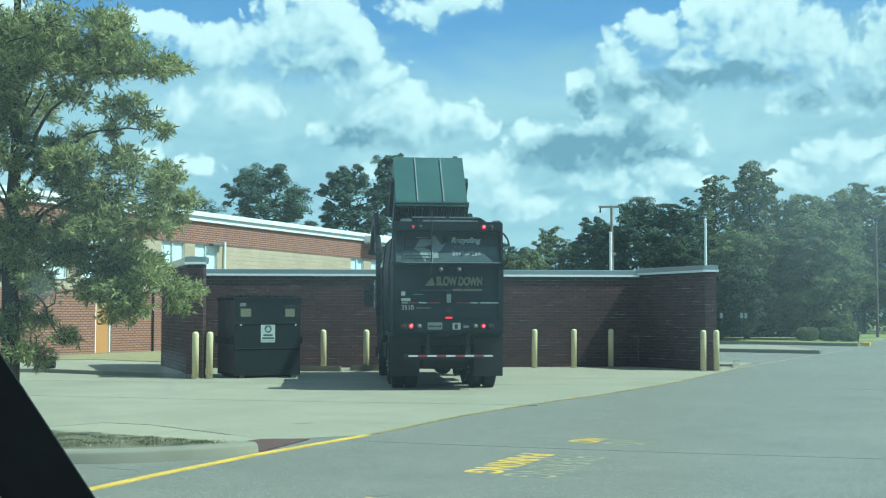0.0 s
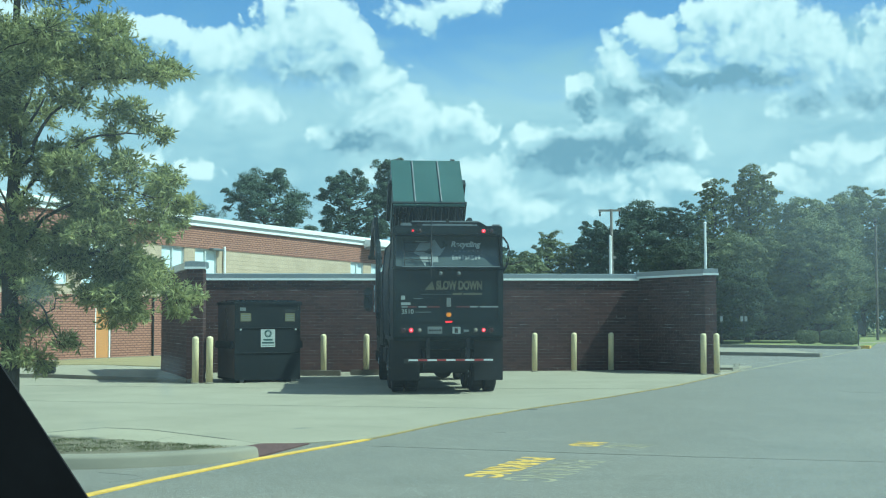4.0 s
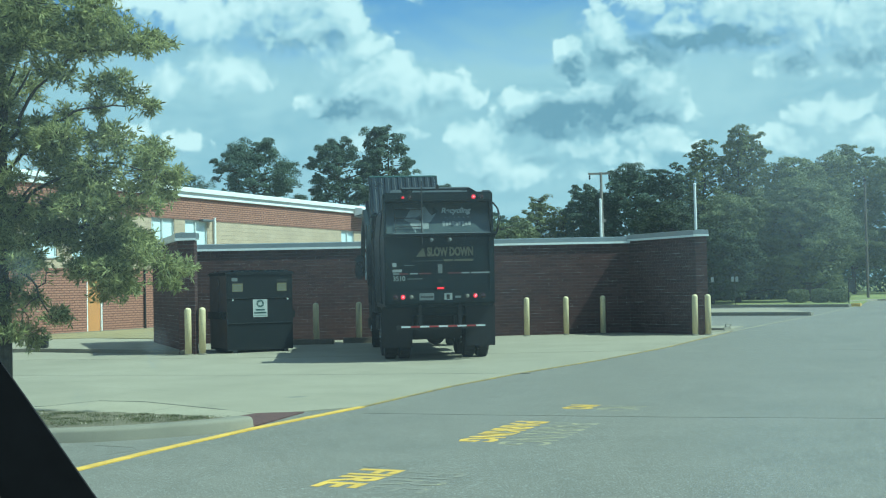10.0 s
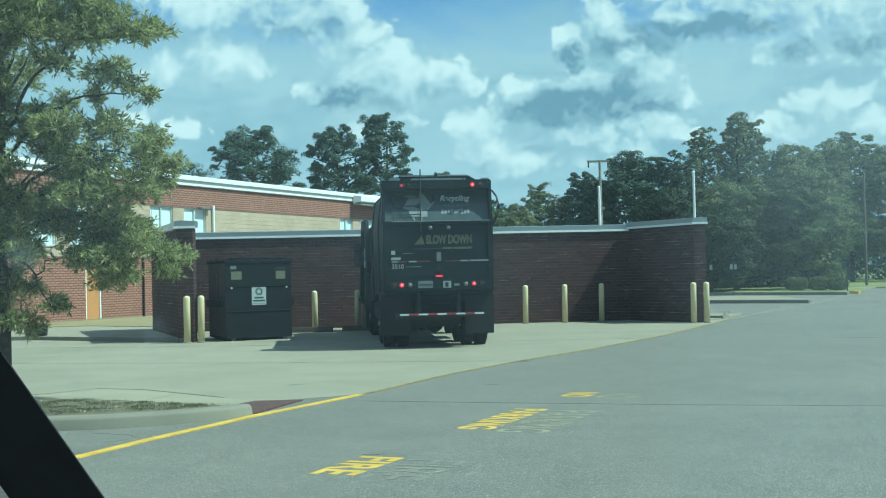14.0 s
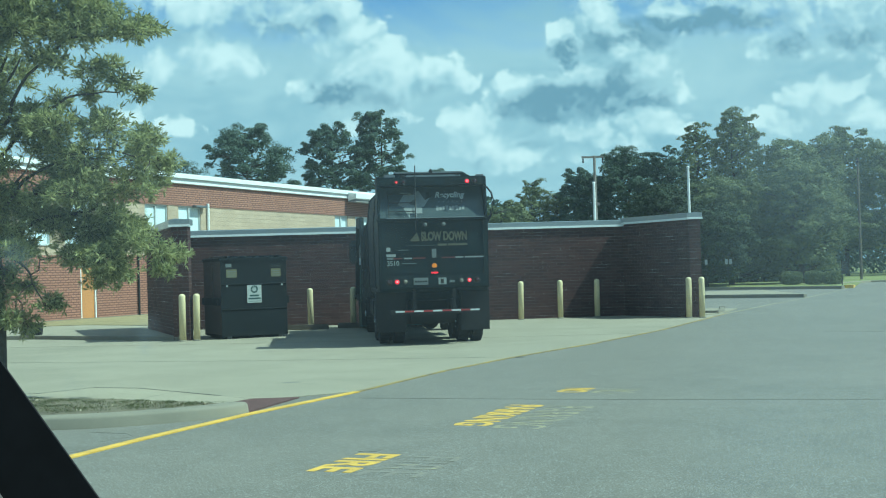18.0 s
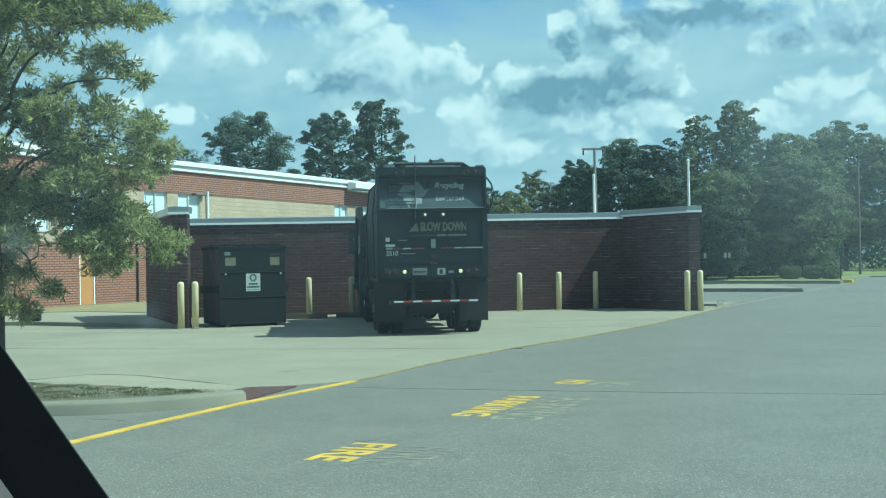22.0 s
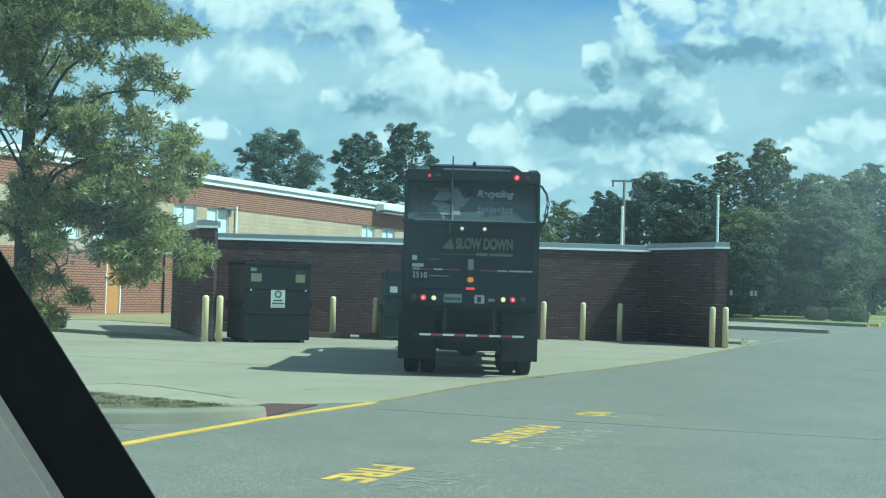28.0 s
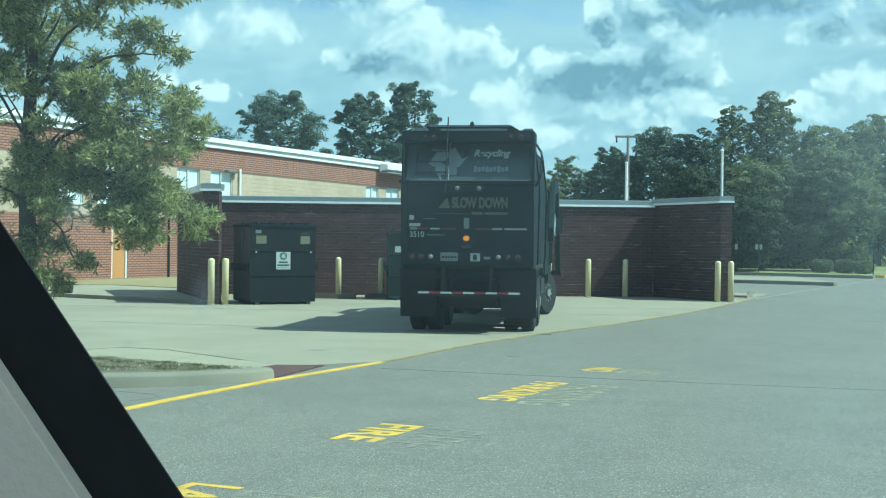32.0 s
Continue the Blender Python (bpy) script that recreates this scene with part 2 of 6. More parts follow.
def ground_material(name, color, tint, grain, stain, bump, speck=0.0, rough=0.9, pits=0.35):
    """Paving by world position: aggregate, worn patches and stains."""
    m = bpy.data.materials.new(name)
    m.use_nodes = True
    k = Nodes(m.node_tree)
    place = k.add("ShaderNodeNewGeometry").outputs["Position"]
    small, mid, large = k.noise(place, grain, 3.0, 0.7), k.noise(place, stain, 6.0, 0.65, 0.4), k.noise(place, stain * 0.12, 4.0, 0.55, 0.8)
    shade = k.math("ADD", k.math("MULTIPLY", mid, 0.5), k.math("MULTIPLY", large, 0.5))
    col = k.mix(k.span(shade, 0.3, 0.7), (*color, 1), (*tint, 1))
    col = k.mix(k.span(small, 0.40, 0.66, 0.0, pits), col, (*[c * (0.45 if speck else 0.55) for c in color], 1))
    if speck:
        cell = k.add("ShaderNodeTexVoronoi")
        k.put(cell, "Vector", place)
        k.put(cell, "Scale", 52.0)
        chip = k.math("MULTIPLY", k.span(cell.outputs["Distance"], 0.42, 0.14), k.span(k.noise(place, 14.0, 3.0), 0.32, 0.60))
        col = k.mix(k.math("MULTIPLY", chip, speck), col, (0.62, 0.65, 0.60, 1))
    shader = k.add("ShaderNodeBsdfPrincipled")
    k.put(shader, "Base Color", col)
    k.put(shader, "Roughness", rough)
    relief = k.add("ShaderNodeBump")
    k.put(relief, "Strength", bump)
    k.put(relief, "Distance", 0.01)
    k.put(relief, "Height", small)
    k.put(shader, "Normal", relief.outputs[0])
    k.put(k.add("ShaderNodeOutputMaterial"), "Surface", shader.outputs[0])
    return m


def leaf_material(name, color, tint, through_light=0.35, rough=0.5, vary=0.6):
    m = bpy.data.materials.new(name)
    m.use_nodes = True
    k = Nodes(m.node_tree)
    pick = k.add("ShaderNodeNewGeometry").outputs["Random Per Island"]
    place = k.add("ShaderNodeTexCoord").outputs["Object"]
    tone = k.math("ADD", k.math("MULTIPLY", pick, vary), k.math("MULTIPLY", k.noise(place, 0.9, 3.0), 1.0 - vary))
    col = k.mix(k.span(tone, 0.2, 0.8), (*color, 1), (*tint, 1))
    shader = k.add("ShaderNodeBsdfPrincipled")
    k.put(shader, "Base Color", col)
    k.put(shader, "Roughness", rough)
    k.put(shader, "Specular IOR Level", 0.3)
    thin = k.add("ShaderNodeBsdfTranslucent")
    k.put(thin, "Color", k.mix(0.5, col, (*[c * 1.3 for c in tint], 1)))
    both = k.add("ShaderNodeMixShader")
    k.put(both, 0, through_light)
    k.put(both, 1, shader.outputs[0])
    k.put(both, 2, thin.outputs[0])
    k.put(k.add("ShaderNodeOutputMaterial"), "Surface", both.outputs[0])
    return m


ASPHALT = ground_material("asphalt", (0.166, 0.149, 0.122), (0.242, 0.213, 0.172), 60.0, 1.5, 0.8, 0.5, 0.9, 0.9)
CONCRETE = ground_material("concrete", (0.250, 0.218, 0.156), (0.344, 0.299, 0.216), 120.0, 0.6, 0.25)
KERB = ground_material("kerb_concrete", (0.185, 0.166, 0.125), (0.26, 0.23, 0.172), 120.0, 1.1, 0.3)
RED_PAVER = ground_material("red_paver", (0.070, 0.030, 0.027), (0.120, 0.052, 0.045), 26.0, 3.0, 0.8)
SOIL = ground_material("soil_and_litter", (0.085, 0.070, 0.040), (0.22, 0.18, 0.115), 30.0, 3.0, 0.8)
DRY_LAWN = ground_material("dry_lawn", (0.23, 0.17, 0.075), (0.36, 0.29, 0.15), 25.0, 0.9, 0.8)
LAWN = ground_material("lawn", (0.15, 0.175, 0.05), (0.26, 0.26, 0.085), 25.0, 0.9, 0.8)
YELLOW_PAINT = material("yellow_paint", (0.64, 0.375, 0.06), 0.75, 0, 0.35, 45, 2.0, 0.4)


def worn_paint(name, paint, bare, low, high):
    """Road paint worn through to the stone in flecks and patches."""
    m = bpy.data.materials.new(name)
    m.use_nodes = True
    k = Nodes(m.node_tree)
    place = k.add("ShaderNodeNewGeometry").outputs["Position"]
    flecks = k.math("ADD", k.math("MULTIPLY", k.noise(place, 38.0, 4.0, 0.65), 0.6), k.math("MULTIPLY", k.noise(place, 4.0, 3.0, 0.6), 0.4))
    shader = k.add("ShaderNodeBsdfPrincipled")
    k.put(shader, "Base Color", k.mix(k.span(flecks, low, high), (*bare, 1), (*paint, 1)))
    k.put(shader, "Roughness", 0.85)
    relief = k.add("ShaderNodeBump")
    k.put(relief, "Strength", 0.4)
    k.put(relief, "Distance", 0.01)
    k.put(relief, "Height", flecks)
    k.put(shader, "Normal", relief.outputs[0])
    k.put(k.add("ShaderNodeOutputMaterial"), "Surface", shader.outputs[0])
    return m


MID_PAINT = worn_paint("worn_yellow_paint", (0.40, 0.27, 0.07), (0.16, 0.13, 0.09), 0.40, 0.62)
FADED_PAINT = worn_paint("faded_yellow_paint", (0.37, 0.315, 0.17), (0.200, 0.178, 0.145), 0.42, 0.60)
BARE_PAINT = worn_paint("nearly_bare_paint", (0.38, 0.32, 0.15), (0.200, 0.178, 0.145), 0.54, 0.64)
BRICK_LOOSE = material("enclosure_brick", (0.059, 0.0255, 0.024), 0.85, 0, 0.14, 60, 0.9, 0.4, (0.075, 0.032, 0.029), 0.3, 0, "island")
BRICK_PIECE = material("pier_brick", (0.059, 0.0255, 0.024), 0.85, 0, 0.14, 60, 0.9, 0.4, (0.075, 0.032, 0.029), 0.3, 0, "object")


def mortar_material():
    """Dark mortar with pale, washed-out runs along some courses."""
    m = bpy.data.materials.new("mortar")
    m.use_nodes = True
    k = Nodes(m.node_tree)
    place = k.vec("MULTIPLY", k.add("ShaderNodeTexCoord").outputs["Object"], (0.55, 0.55, 5.0))
    runs, grain = k.noise(place, 1.7, 4.0, 0.65), k.noise(place, 40.0, 4.0)
    col = k.mix(k.span(runs, 0.53, 0.68), (0.102, 0.066, 0.060, 1), (0.42, 0.33, 0.295, 1))
    shader = k.add("ShaderNodeBsdfPrincipled")
    k.put(shader, "Base Color", k.mix(k.span(grain, 0.3, 0.7, 0.0, 0.4), col, (0.09, 0.056, 0.050, 1)))
    k.put(shader, "Roughness", 0.95)
    k.put(k.add("ShaderNodeOutputMaterial"), "Surface", shader.outputs[0])
    return m


MORTAR = mortar_material()
COPING = material("coping_metal", (0.30, 0.335, 0.34), 0.35, 0.6, 0.2, 30, 0.7, 0.05)
BUILDING_BRICK = brick_material("building_brick", (0.36, 0.15, 0.10), (0.42, 0.18, 0.12), (0.13, 0.055, 0.04), 0.305, 0.102, 0.019)
TAN_BLOCK = brick_material("tan_block", (0.45, 0.335, 0.23), (0.50, 0.38, 0.265), (0.40, 0.30, 0.21), 0.4, 0.2)
FASCIA = material("white_fascia", (0.78, 0.80, 0.77), 0.5, 0, 0.08, 20, 0.5, 0.05)
ROOFING = material("roofing", (0.25, 0.25, 0.24), 0.8, 0, 0.2, 20, 0.5, 0.2)
# pale base colour stands in for sky reflected in the panes
WINDOW_GLASS = glass_material("window_glass", (0.62, 0.74, 0.75), 0.25)
WINDOW_FRAME = material("window_frame", (0.55, 0.58, 0.56), 0.5, 0.2, 0.1, 30, 1, 0.05)
ORANGE_DOOR = material("tan_orange_door", (0.52, 0.22, 0.075), 0.55, 0, 0.12, 30, 1.0, 0.1)
BOLLARD = material("pale_yellow_bollard", (0.66, 0.55, 0.32), 0.55, 0, 0.15, 30, 2.5, 0.1)
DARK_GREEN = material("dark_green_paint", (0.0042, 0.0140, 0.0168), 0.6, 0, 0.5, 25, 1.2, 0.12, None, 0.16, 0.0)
# glossy body green, its base lightened to imitate reflected sky
SKY_GLOSS_GREEN = material("sky_lightened_green_paint", (0.034, 0.056, 0.056), 0.34, 0, 0.4, 25, 1.2, 0.08, None, 0.5, 0.3)
BIN_GREEN = material("bin_green_paint", (0.014, 0.070, 0.066), 0.5, 0, 0.25, 25, 1.2, 0.15, None, 0.4)
BIN_DARK = material("bin_dark_green_paint", (0.0040, 0.008, 0.010), 0.6, 0, 0.4, 25, 1.2, 0.2, None, 0.2)
LID_PLASTIC = material("black_lid_plastic", (0.006, 0.016, 0.024), 0.33, 0, 0.3, 30, 2, 0.1)
GALVANISED = material("worn_metal", (0.22, 0.24, 0.24), 0.5, 0.6, 0.3, 30, 2, 0.15)
RUBBER = material("tyre_rubber", (0.008, 0.0105, 0.0125), 0.85, 0, 0.35, 40, 3, 0.3)
CHASSIS = material("chassis_black", (0.010, 0.012, 0.012), 0.7, 0, 0.4, 30, 2, 0.2)
CHROME = material("wheel_metal", (0.55, 0.57, 0.57), 0.25, 0.9, 0.15, 30, 2, 0.05)
WHITE_DECAL = material("white_decal", (0.42, 0.45, 0.43), 0.5, 0, 0.15, 30, 4, 0.0)
EMBLEM_GREY = material("pale_emblem_decal", (0.20, 0.225, 0.215), 0.5, 0, 0.25, 30, 4, 0.0)
GREY_DECAL = material("greyed_decal", (0.13, 0.15, 0.145), 0.5, 0, 0.2, 30, 4, 0.0)
TRUCK_DECAL = material("worn_white_decal", (0.25, 0.275, 0.26), 0.5, 0, 0.2, 30, 4, 0.0)
# shaded copy of the bin's teal: the shade is in the colour
BIN_TEAL_SHADED = material("shaded_teal_paint", (0.004, 0.015, 0.017), 0.55, 0, 0.25, 25, 1.2, 0.15, None, 0.35)
DARK_LINE = material("faint_decal_line", (0.040, 0.050, 0.048), 0.5, 0, 0.2, 30, 4, 0.0)
DARK_TAPE = material("dirty_red_tape", (0.10, 0.016, 0.016), 0.5, 0, 0.3, 60, 6, 0.0)
RUSTY_SIDE = material("rusty_brown_paint", (0.060, 0.038, 0.033), 0.6, 0, 0.35, 25, 1.5, 0.15, None, 0.4)
PALE_CONCRETE = ground_material("pale_sidewalk_concrete", (0.29, 0.252, 0.178), (0.375, 0.326, 0.232), 120.0, 0.8, 0.25)
YELLOW_DECAL = material("yellow_decal", (0.085, 0.078, 0.045), 0.5, 0, 0.2, 30, 4, 0.0)
STICKER_YELLOW = material("yellow_sticker", (0.145, 0.135, 0.07), 0.6, 0, 0.2, 30, 8, 0.0)
RED_TAPE = material("red_reflective_tape", (0.35, 0.03, 0.03), 0.35, 0, 0.2, 60, 6, 0.0)
WHITE_TAPE = material("white_reflective_tape", (0.62, 0.64, 0.62), 0.35, 0, 0.1, 60, 6, 0.0)
RED_LENS = material("red_lens", (0.030, 0.005, 0.007), 0.2, 0, 0.2, 60, 6, 0.0, None, 0.6)
RED_LIGHT = glowing("red_tail_light", (1.0, 0.018, 0.03), 1.5)
RED_DIM = glowing("red_marker_light", (1.0, 0.018, 0.03), 1.2)
RED_CORE = glowing("red_light_core", (1.0, 0.16, 0.18), 2.2)
AMBER_LIGHT = glowing("amber_light", (1.0, 0.26, 0.012), 0.62)
WARM_LIGHT = glowing("warm_white_light", (1.0, 0.72, 0.36), 0.9)
CLEAR_LENS = material("clear_lens", (0.24, 0.23, 0.18), 0.2, 0.2, 0.15, 60, 6, 0.0)
GREY_WOOD = material("grey_weathered_wood", (0.24, 0.22, 0.19), 0.9, 0, 0.3, 20, 2, 0.4)
WOOD_POLE = material("weathered_wood", (0.13, 0.105, 0.08), 0.9, 0, 0.3, 20, 2, 0.4)
BARK = material("bark", (0.070, 0.060, 0.048), 0.95, 0, 0.4, 14, 2, 0.9, None, 0.2, 0, "", 0.03)
OAK_LEAF = leaf_material("oak_leaf", (0.076, 0.106, 0.048), (0.47, 0.47, 0.20), 0.42, 0.4)
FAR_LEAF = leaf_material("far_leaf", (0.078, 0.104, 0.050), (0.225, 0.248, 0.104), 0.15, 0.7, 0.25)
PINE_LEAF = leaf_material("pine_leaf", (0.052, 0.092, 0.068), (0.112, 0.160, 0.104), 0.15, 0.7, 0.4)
# leaf colour darkened to stand in for shade inside the far wood
SHADE_LEAF = leaf_material("shade_leaf", (0.016, 0.032, 0.016), (0.050, 0.075, 0.028), 0.08, 0.7)
DRY_LEAF = leaf_material("dry_leaf", (0.16, 0.12, 0.07), (0.42, 0.36, 0.25), 0.1, 0.8)
GRASS_BLADE = leaf_material("grass_blade", (0.050, 0.070, 0.024), (0.165, 0.165, 0.070), 0.3, 0.8)
TRIM_GREY = material("grey_cabin_trim", (0.060, 0.092, 0.098), 0.8, 0, 0.1, 200, 6, 0.1)
FRIT = material("black_window_border", (0.010, 0.017, 0.021), 0.9, 0, 0.2, 60, 4, 0.0, None, 0.1)


# ---------------------------------------------------------------- mesh helpers
def box_into(bm, x0, x1, y0, y1, z0, z1, m=None):
    """One box between the given faces."""
    vs = [bm.verts.new((x, y, z)) for x in (x0, x1) for y in (y0, y1) for z in (z0, z1)]
    if m is not None:
        for v in vs:
            v.co = m @ v.co
    for f in ((0, 1, 3, 2), (4, 6, 7, 5), (0, 4, 5, 1), (2, 3, 7, 6), (0, 2, 6, 4), (1, 5, 7, 3)):
        bm.faces.new([vs[i] for i in f])
    return vs


def rod_into(bm, a, b, r0, r1=None, sides=10, caps=True):
    """A round bar from a to b."""
    a, b = Vector(a), Vector(b)
    r1 = r0 if r1 is None else r1
    turn = (b - a).to_track_quat("Z", "Y").to_matrix()
    rings = []
    for end_at, r in ((a, r0), (b, r1)):
        rings.append([bm.verts.new(end_at + turn @ Vector((math.cos(i * math.tau / sides) * r, math.sin(i * math.tau / sides) * r, 0))) for i in range(sides)])
    for i in range(sides):
        j = (i + 1) % sides
        bm.faces.new((rings[0][i], rings[0][j], rings[1][j], rings[1][i]))
    if caps:
        bm.faces.new(rings[0][::-1])
        bm.faces.new(rings[1])
    return bm


def prism_into(bm, outline, x0, x1, axis="x"):
    """A solid with the outline (pairs) drawn in the plane across the axis."""
    def at(p, s):
        return (s, p[0], p[1]) if axis == "x" else ((p[0], s, p[1]) if axis == "y" else (p[0], p[1], s))
    a, b = [bm.verts.new(at(p, x0)) for p in outline], [bm.verts.new(at(p, x1)) for p in outline]
    bm.faces.new(a)
    bm.faces.new(b[::-1])
    for i in range(len(a)):
        j = (i + 1) % len(a)
        bm.faces.new((a[i], b[i], b[j], a[j]))
    return bm


def mesh_of(name, bm, mat, bevel=0.0, smooth=False):
    if bevel:
        bmesh.ops.remove_doubles(bm, verts=bm.verts, dist=1e-5)
        bmesh.ops.bevel(bm, geom=[e for e in bm.edges if e.is_manifold and e.calc_face_angle(0) > 0.5], offset=bevel, segments=2, affect="EDGES", clamp_overlap=True)
    bmesh.ops.recalc_face_normals(bm, faces=bm.faces)
    me = bpy.data.meshes.new(name)
    bm.to_mesh(me)
    bm.free()
    me.materials.append(mat)
    if smooth:
        me.polygons.foreach_set("use_smooth", [True] * len(me.polygons))
    return me


def thing(name, m, label, category, group="", kind=""):
    ob = new(name)
    ob.matrix_world = m
    return tagged(ob, label, category, group, kind)


def part(name, bm, mat, parent, label="", bevel=0.0, smooth=False, m=None):
    ob = new(name, mesh_of(name, bm, mat, bevel, smooth))
    ob.parent = parent
    if m is not None:
        ob.matrix_basis = m
    return tagged(ob, label)


def boxed(*args):
    bm = bmesh.new()
    box_into(bm, *args)
    return bm


def rodded(*args, **kw):
    return rod_into(bmesh.new(), *args, **kw)


def turned(profile, sides=20, axis="z"):
    """A body of revolution from (radius, height) pairs."""
    bm = bmesh.new()
    rings = []
    for r, h in profile:
        ring = []
        for i in range(sides):
            c, s = math.cos(i * math.tau / sides) * r, math.sin(i * math.tau / sides) * r
            ring.append(bm.verts.new((c, s, h) if axis == "z" else ((h, c, s) if axis == "x" else (c, h, s))))
        rings.append(ring)
    for a, b in zip(rings, rings[1:]):
        for i in range(sides):
            j = (i + 1) % sides
            bm.faces.new((a[i], a[j], b[j], b[i]))
    bm.faces.new(rings[0][::-1])
    bm.faces.new(rings[-1])
    return bm


def lettering(text, wide, height, mat, parent, m, label="", name="lettering", depth=0.004, bold=0.012, slant=0.0):
    """Raised letters in the built-in font, turned into a mesh."""
    curve = bpy.data.curves.new(name, "FONT")
    curve.body, curve.size, curve.extrude, curve.offset = text, 1.0, depth, bold
    temp = bpy.data.objects.new(name, curve)
    scene.collection.objects.link(temp)
    me = bpy.data.meshes.new_from_object(temp.evaluated_get(bpy.context.evaluated_depsgraph_get()))
    bpy.data.objects.remove(temp)
    me.materials.clear()
    me.materials.append(mat)
    xs, ys = [v.co.x for v in me.vertices], [v.co.y for v in me.vertices]
    for v in me.vertices:
        v.co.x, v.co.y = (v.co.x - min(xs)) / (max(xs) - min(xs)) * wide, (v.co.y - min(ys)) / (max(ys) - min(ys)) * height
        v.co.x += v.co.y * slant
    ob = new(name, me)
    ob.parent = parent
    ob.matrix_basis = m
    return tagged(ob, label)


def raw(name, verts, faces, mat, smooth=False):
    me = bpy.data.meshes.new(name)
    me.from_pydata([tuple(v) for v in verts], [], faces)
    me.materials.append(mat)
    me.update()
    return me


def strip_bm(points, width, z0, z1):
    """A band that follows points on the ground, from z0 up to z1."""
    bm = bmesh.new()
    rows = []
    for i, p in enumerate(points):
        a, b = Vector(points[max(i - 1, 0)]), Vector(points[min(i + 1, len(points) - 1)])
        side = (b - a).normalized()
        side = Vector((-side.y, side.x)) * width / 2
        l, r = Vector(p) + side, Vector(p) - side
        rows.append([bm.verts.new((q.x, q.y, z)) for q in (l, r) for z in (z0, z1)])
    for a, b in zip(rows, rows[1:]):
        for i, j in ((1, 3), (3, 2), (2, 0), (0, 1)):
            bm.faces.new((a[i], a[j], b[j], b[i]))
    for e in (rows[0], rows[-1]):
        bm.faces.new((e[0], e[1], e[3], e[2]))
    return bm


def slab_bm(outline, z0, z1):
    return prism_into(bmesh.new(), outline, z0, z1, "z")


def setting(name, bm, mat, label, category="", bevel=0.0):
    return tagged(new(name, mesh_of(name, bm, mat, bevel)), label, category or name, "", "structure")

# ---------------------------------------------------------------- ground
bm = bmesh.new()
RINGS = [0.0, 6, 12, 18, 26, 36, 50, 70, 100, 160, 300, 700, 1800]
rings = []
for r in RINGS[1:]:
    rings.append([bm.verts.new((math.cos(i * math.tau / 48) * r, 20 + math.sin(i * math.tau / 48) * r, 0.0)) for i in range(48)])
bm.faces.new(rings[0])
for a, b in zip(rings, rings[1:]):
    for i in range(48):
        bm.faces.new((a[i], a[(i + 1) % 48], b[(i + 1) % 48], b[i]))
setting("ground", bm, ASPHALT, "worn grey asphalt car park and lane, reaching the horizon", "ground")

EDGE = [(-4.6, 8.7), (-3.54, 11.88), (-3.11, 13.14), (-2.33, 15.12), (-1.19, 17.53), (0.1, 20.82), (1.4, 23.5), (3.32, 26.88), (5.62, 31.53), (9.3, 40.4)]
EDGE_FAR = [(9.3, 40.4), (12.6, 47.5), (16.34, 55.06), (23.6, 71.3)]
setting("pavement", slab_bm([(-2.25, 16.95)] + [(x - 0.06, y) for x, y in EDGE[4:]] + [(9.4, 43.0), (-9.0, 43.0), (-12.9, 37.4), (-30.0, 38.5), (-30.0, 17.9), (-14.0, 17.9), (-7.5, 17.8), (-6.0, 18.0), (-5.2, 18.4), (-4.2, 17.7), (-3.2, 16.95)], -0.2, 0.012),
        CONCRETE, "pale concrete apron before the bin enclosure", "pavement")
tagged(new("road_line", mesh_of("road_line", strip_bm(EDGE[4:], 0.07, 0.002, 0.016), MID_PAINT)), "worn yellow painted edge line along the apron", "road line", "", "structure")
tagged(new("road_line", mesh_of("road_line", strip_bm(EDGE[:5], 0.11, 0.002, 0.016), YELLOW_PAINT)), "solid yellow painted edge line on the asphalt", "road line", "", "structure")
tagged(new("road_line", mesh_of("road_line", strip_bm(EDGE_FAR, 0.10, 0.002, 0.008), FADED_PAINT)), "worn yellow painted edge line leading away", "road line", "", "structure")

def curved(points, steps):
    """A smooth line through the points."""
    pts = [Vector(p) for p in points]
    pts = [pts[0] * 2 - pts[1]] + pts + [pts[-1] * 2 - pts[-2]]
    line = []
    for a, b, c, d in zip(pts, pts[1:], pts[2:], pts[3:]):
        for i in range(steps):
            t = i / steps
            line.append(tuple(0.5 * (2 * b + (c - a) * t + (2 * a - 5 * b + 4 * c - d) * t * t + (3 * b - a - 3 * c + d) * t * t * t)))
    return line + [points[-1]]


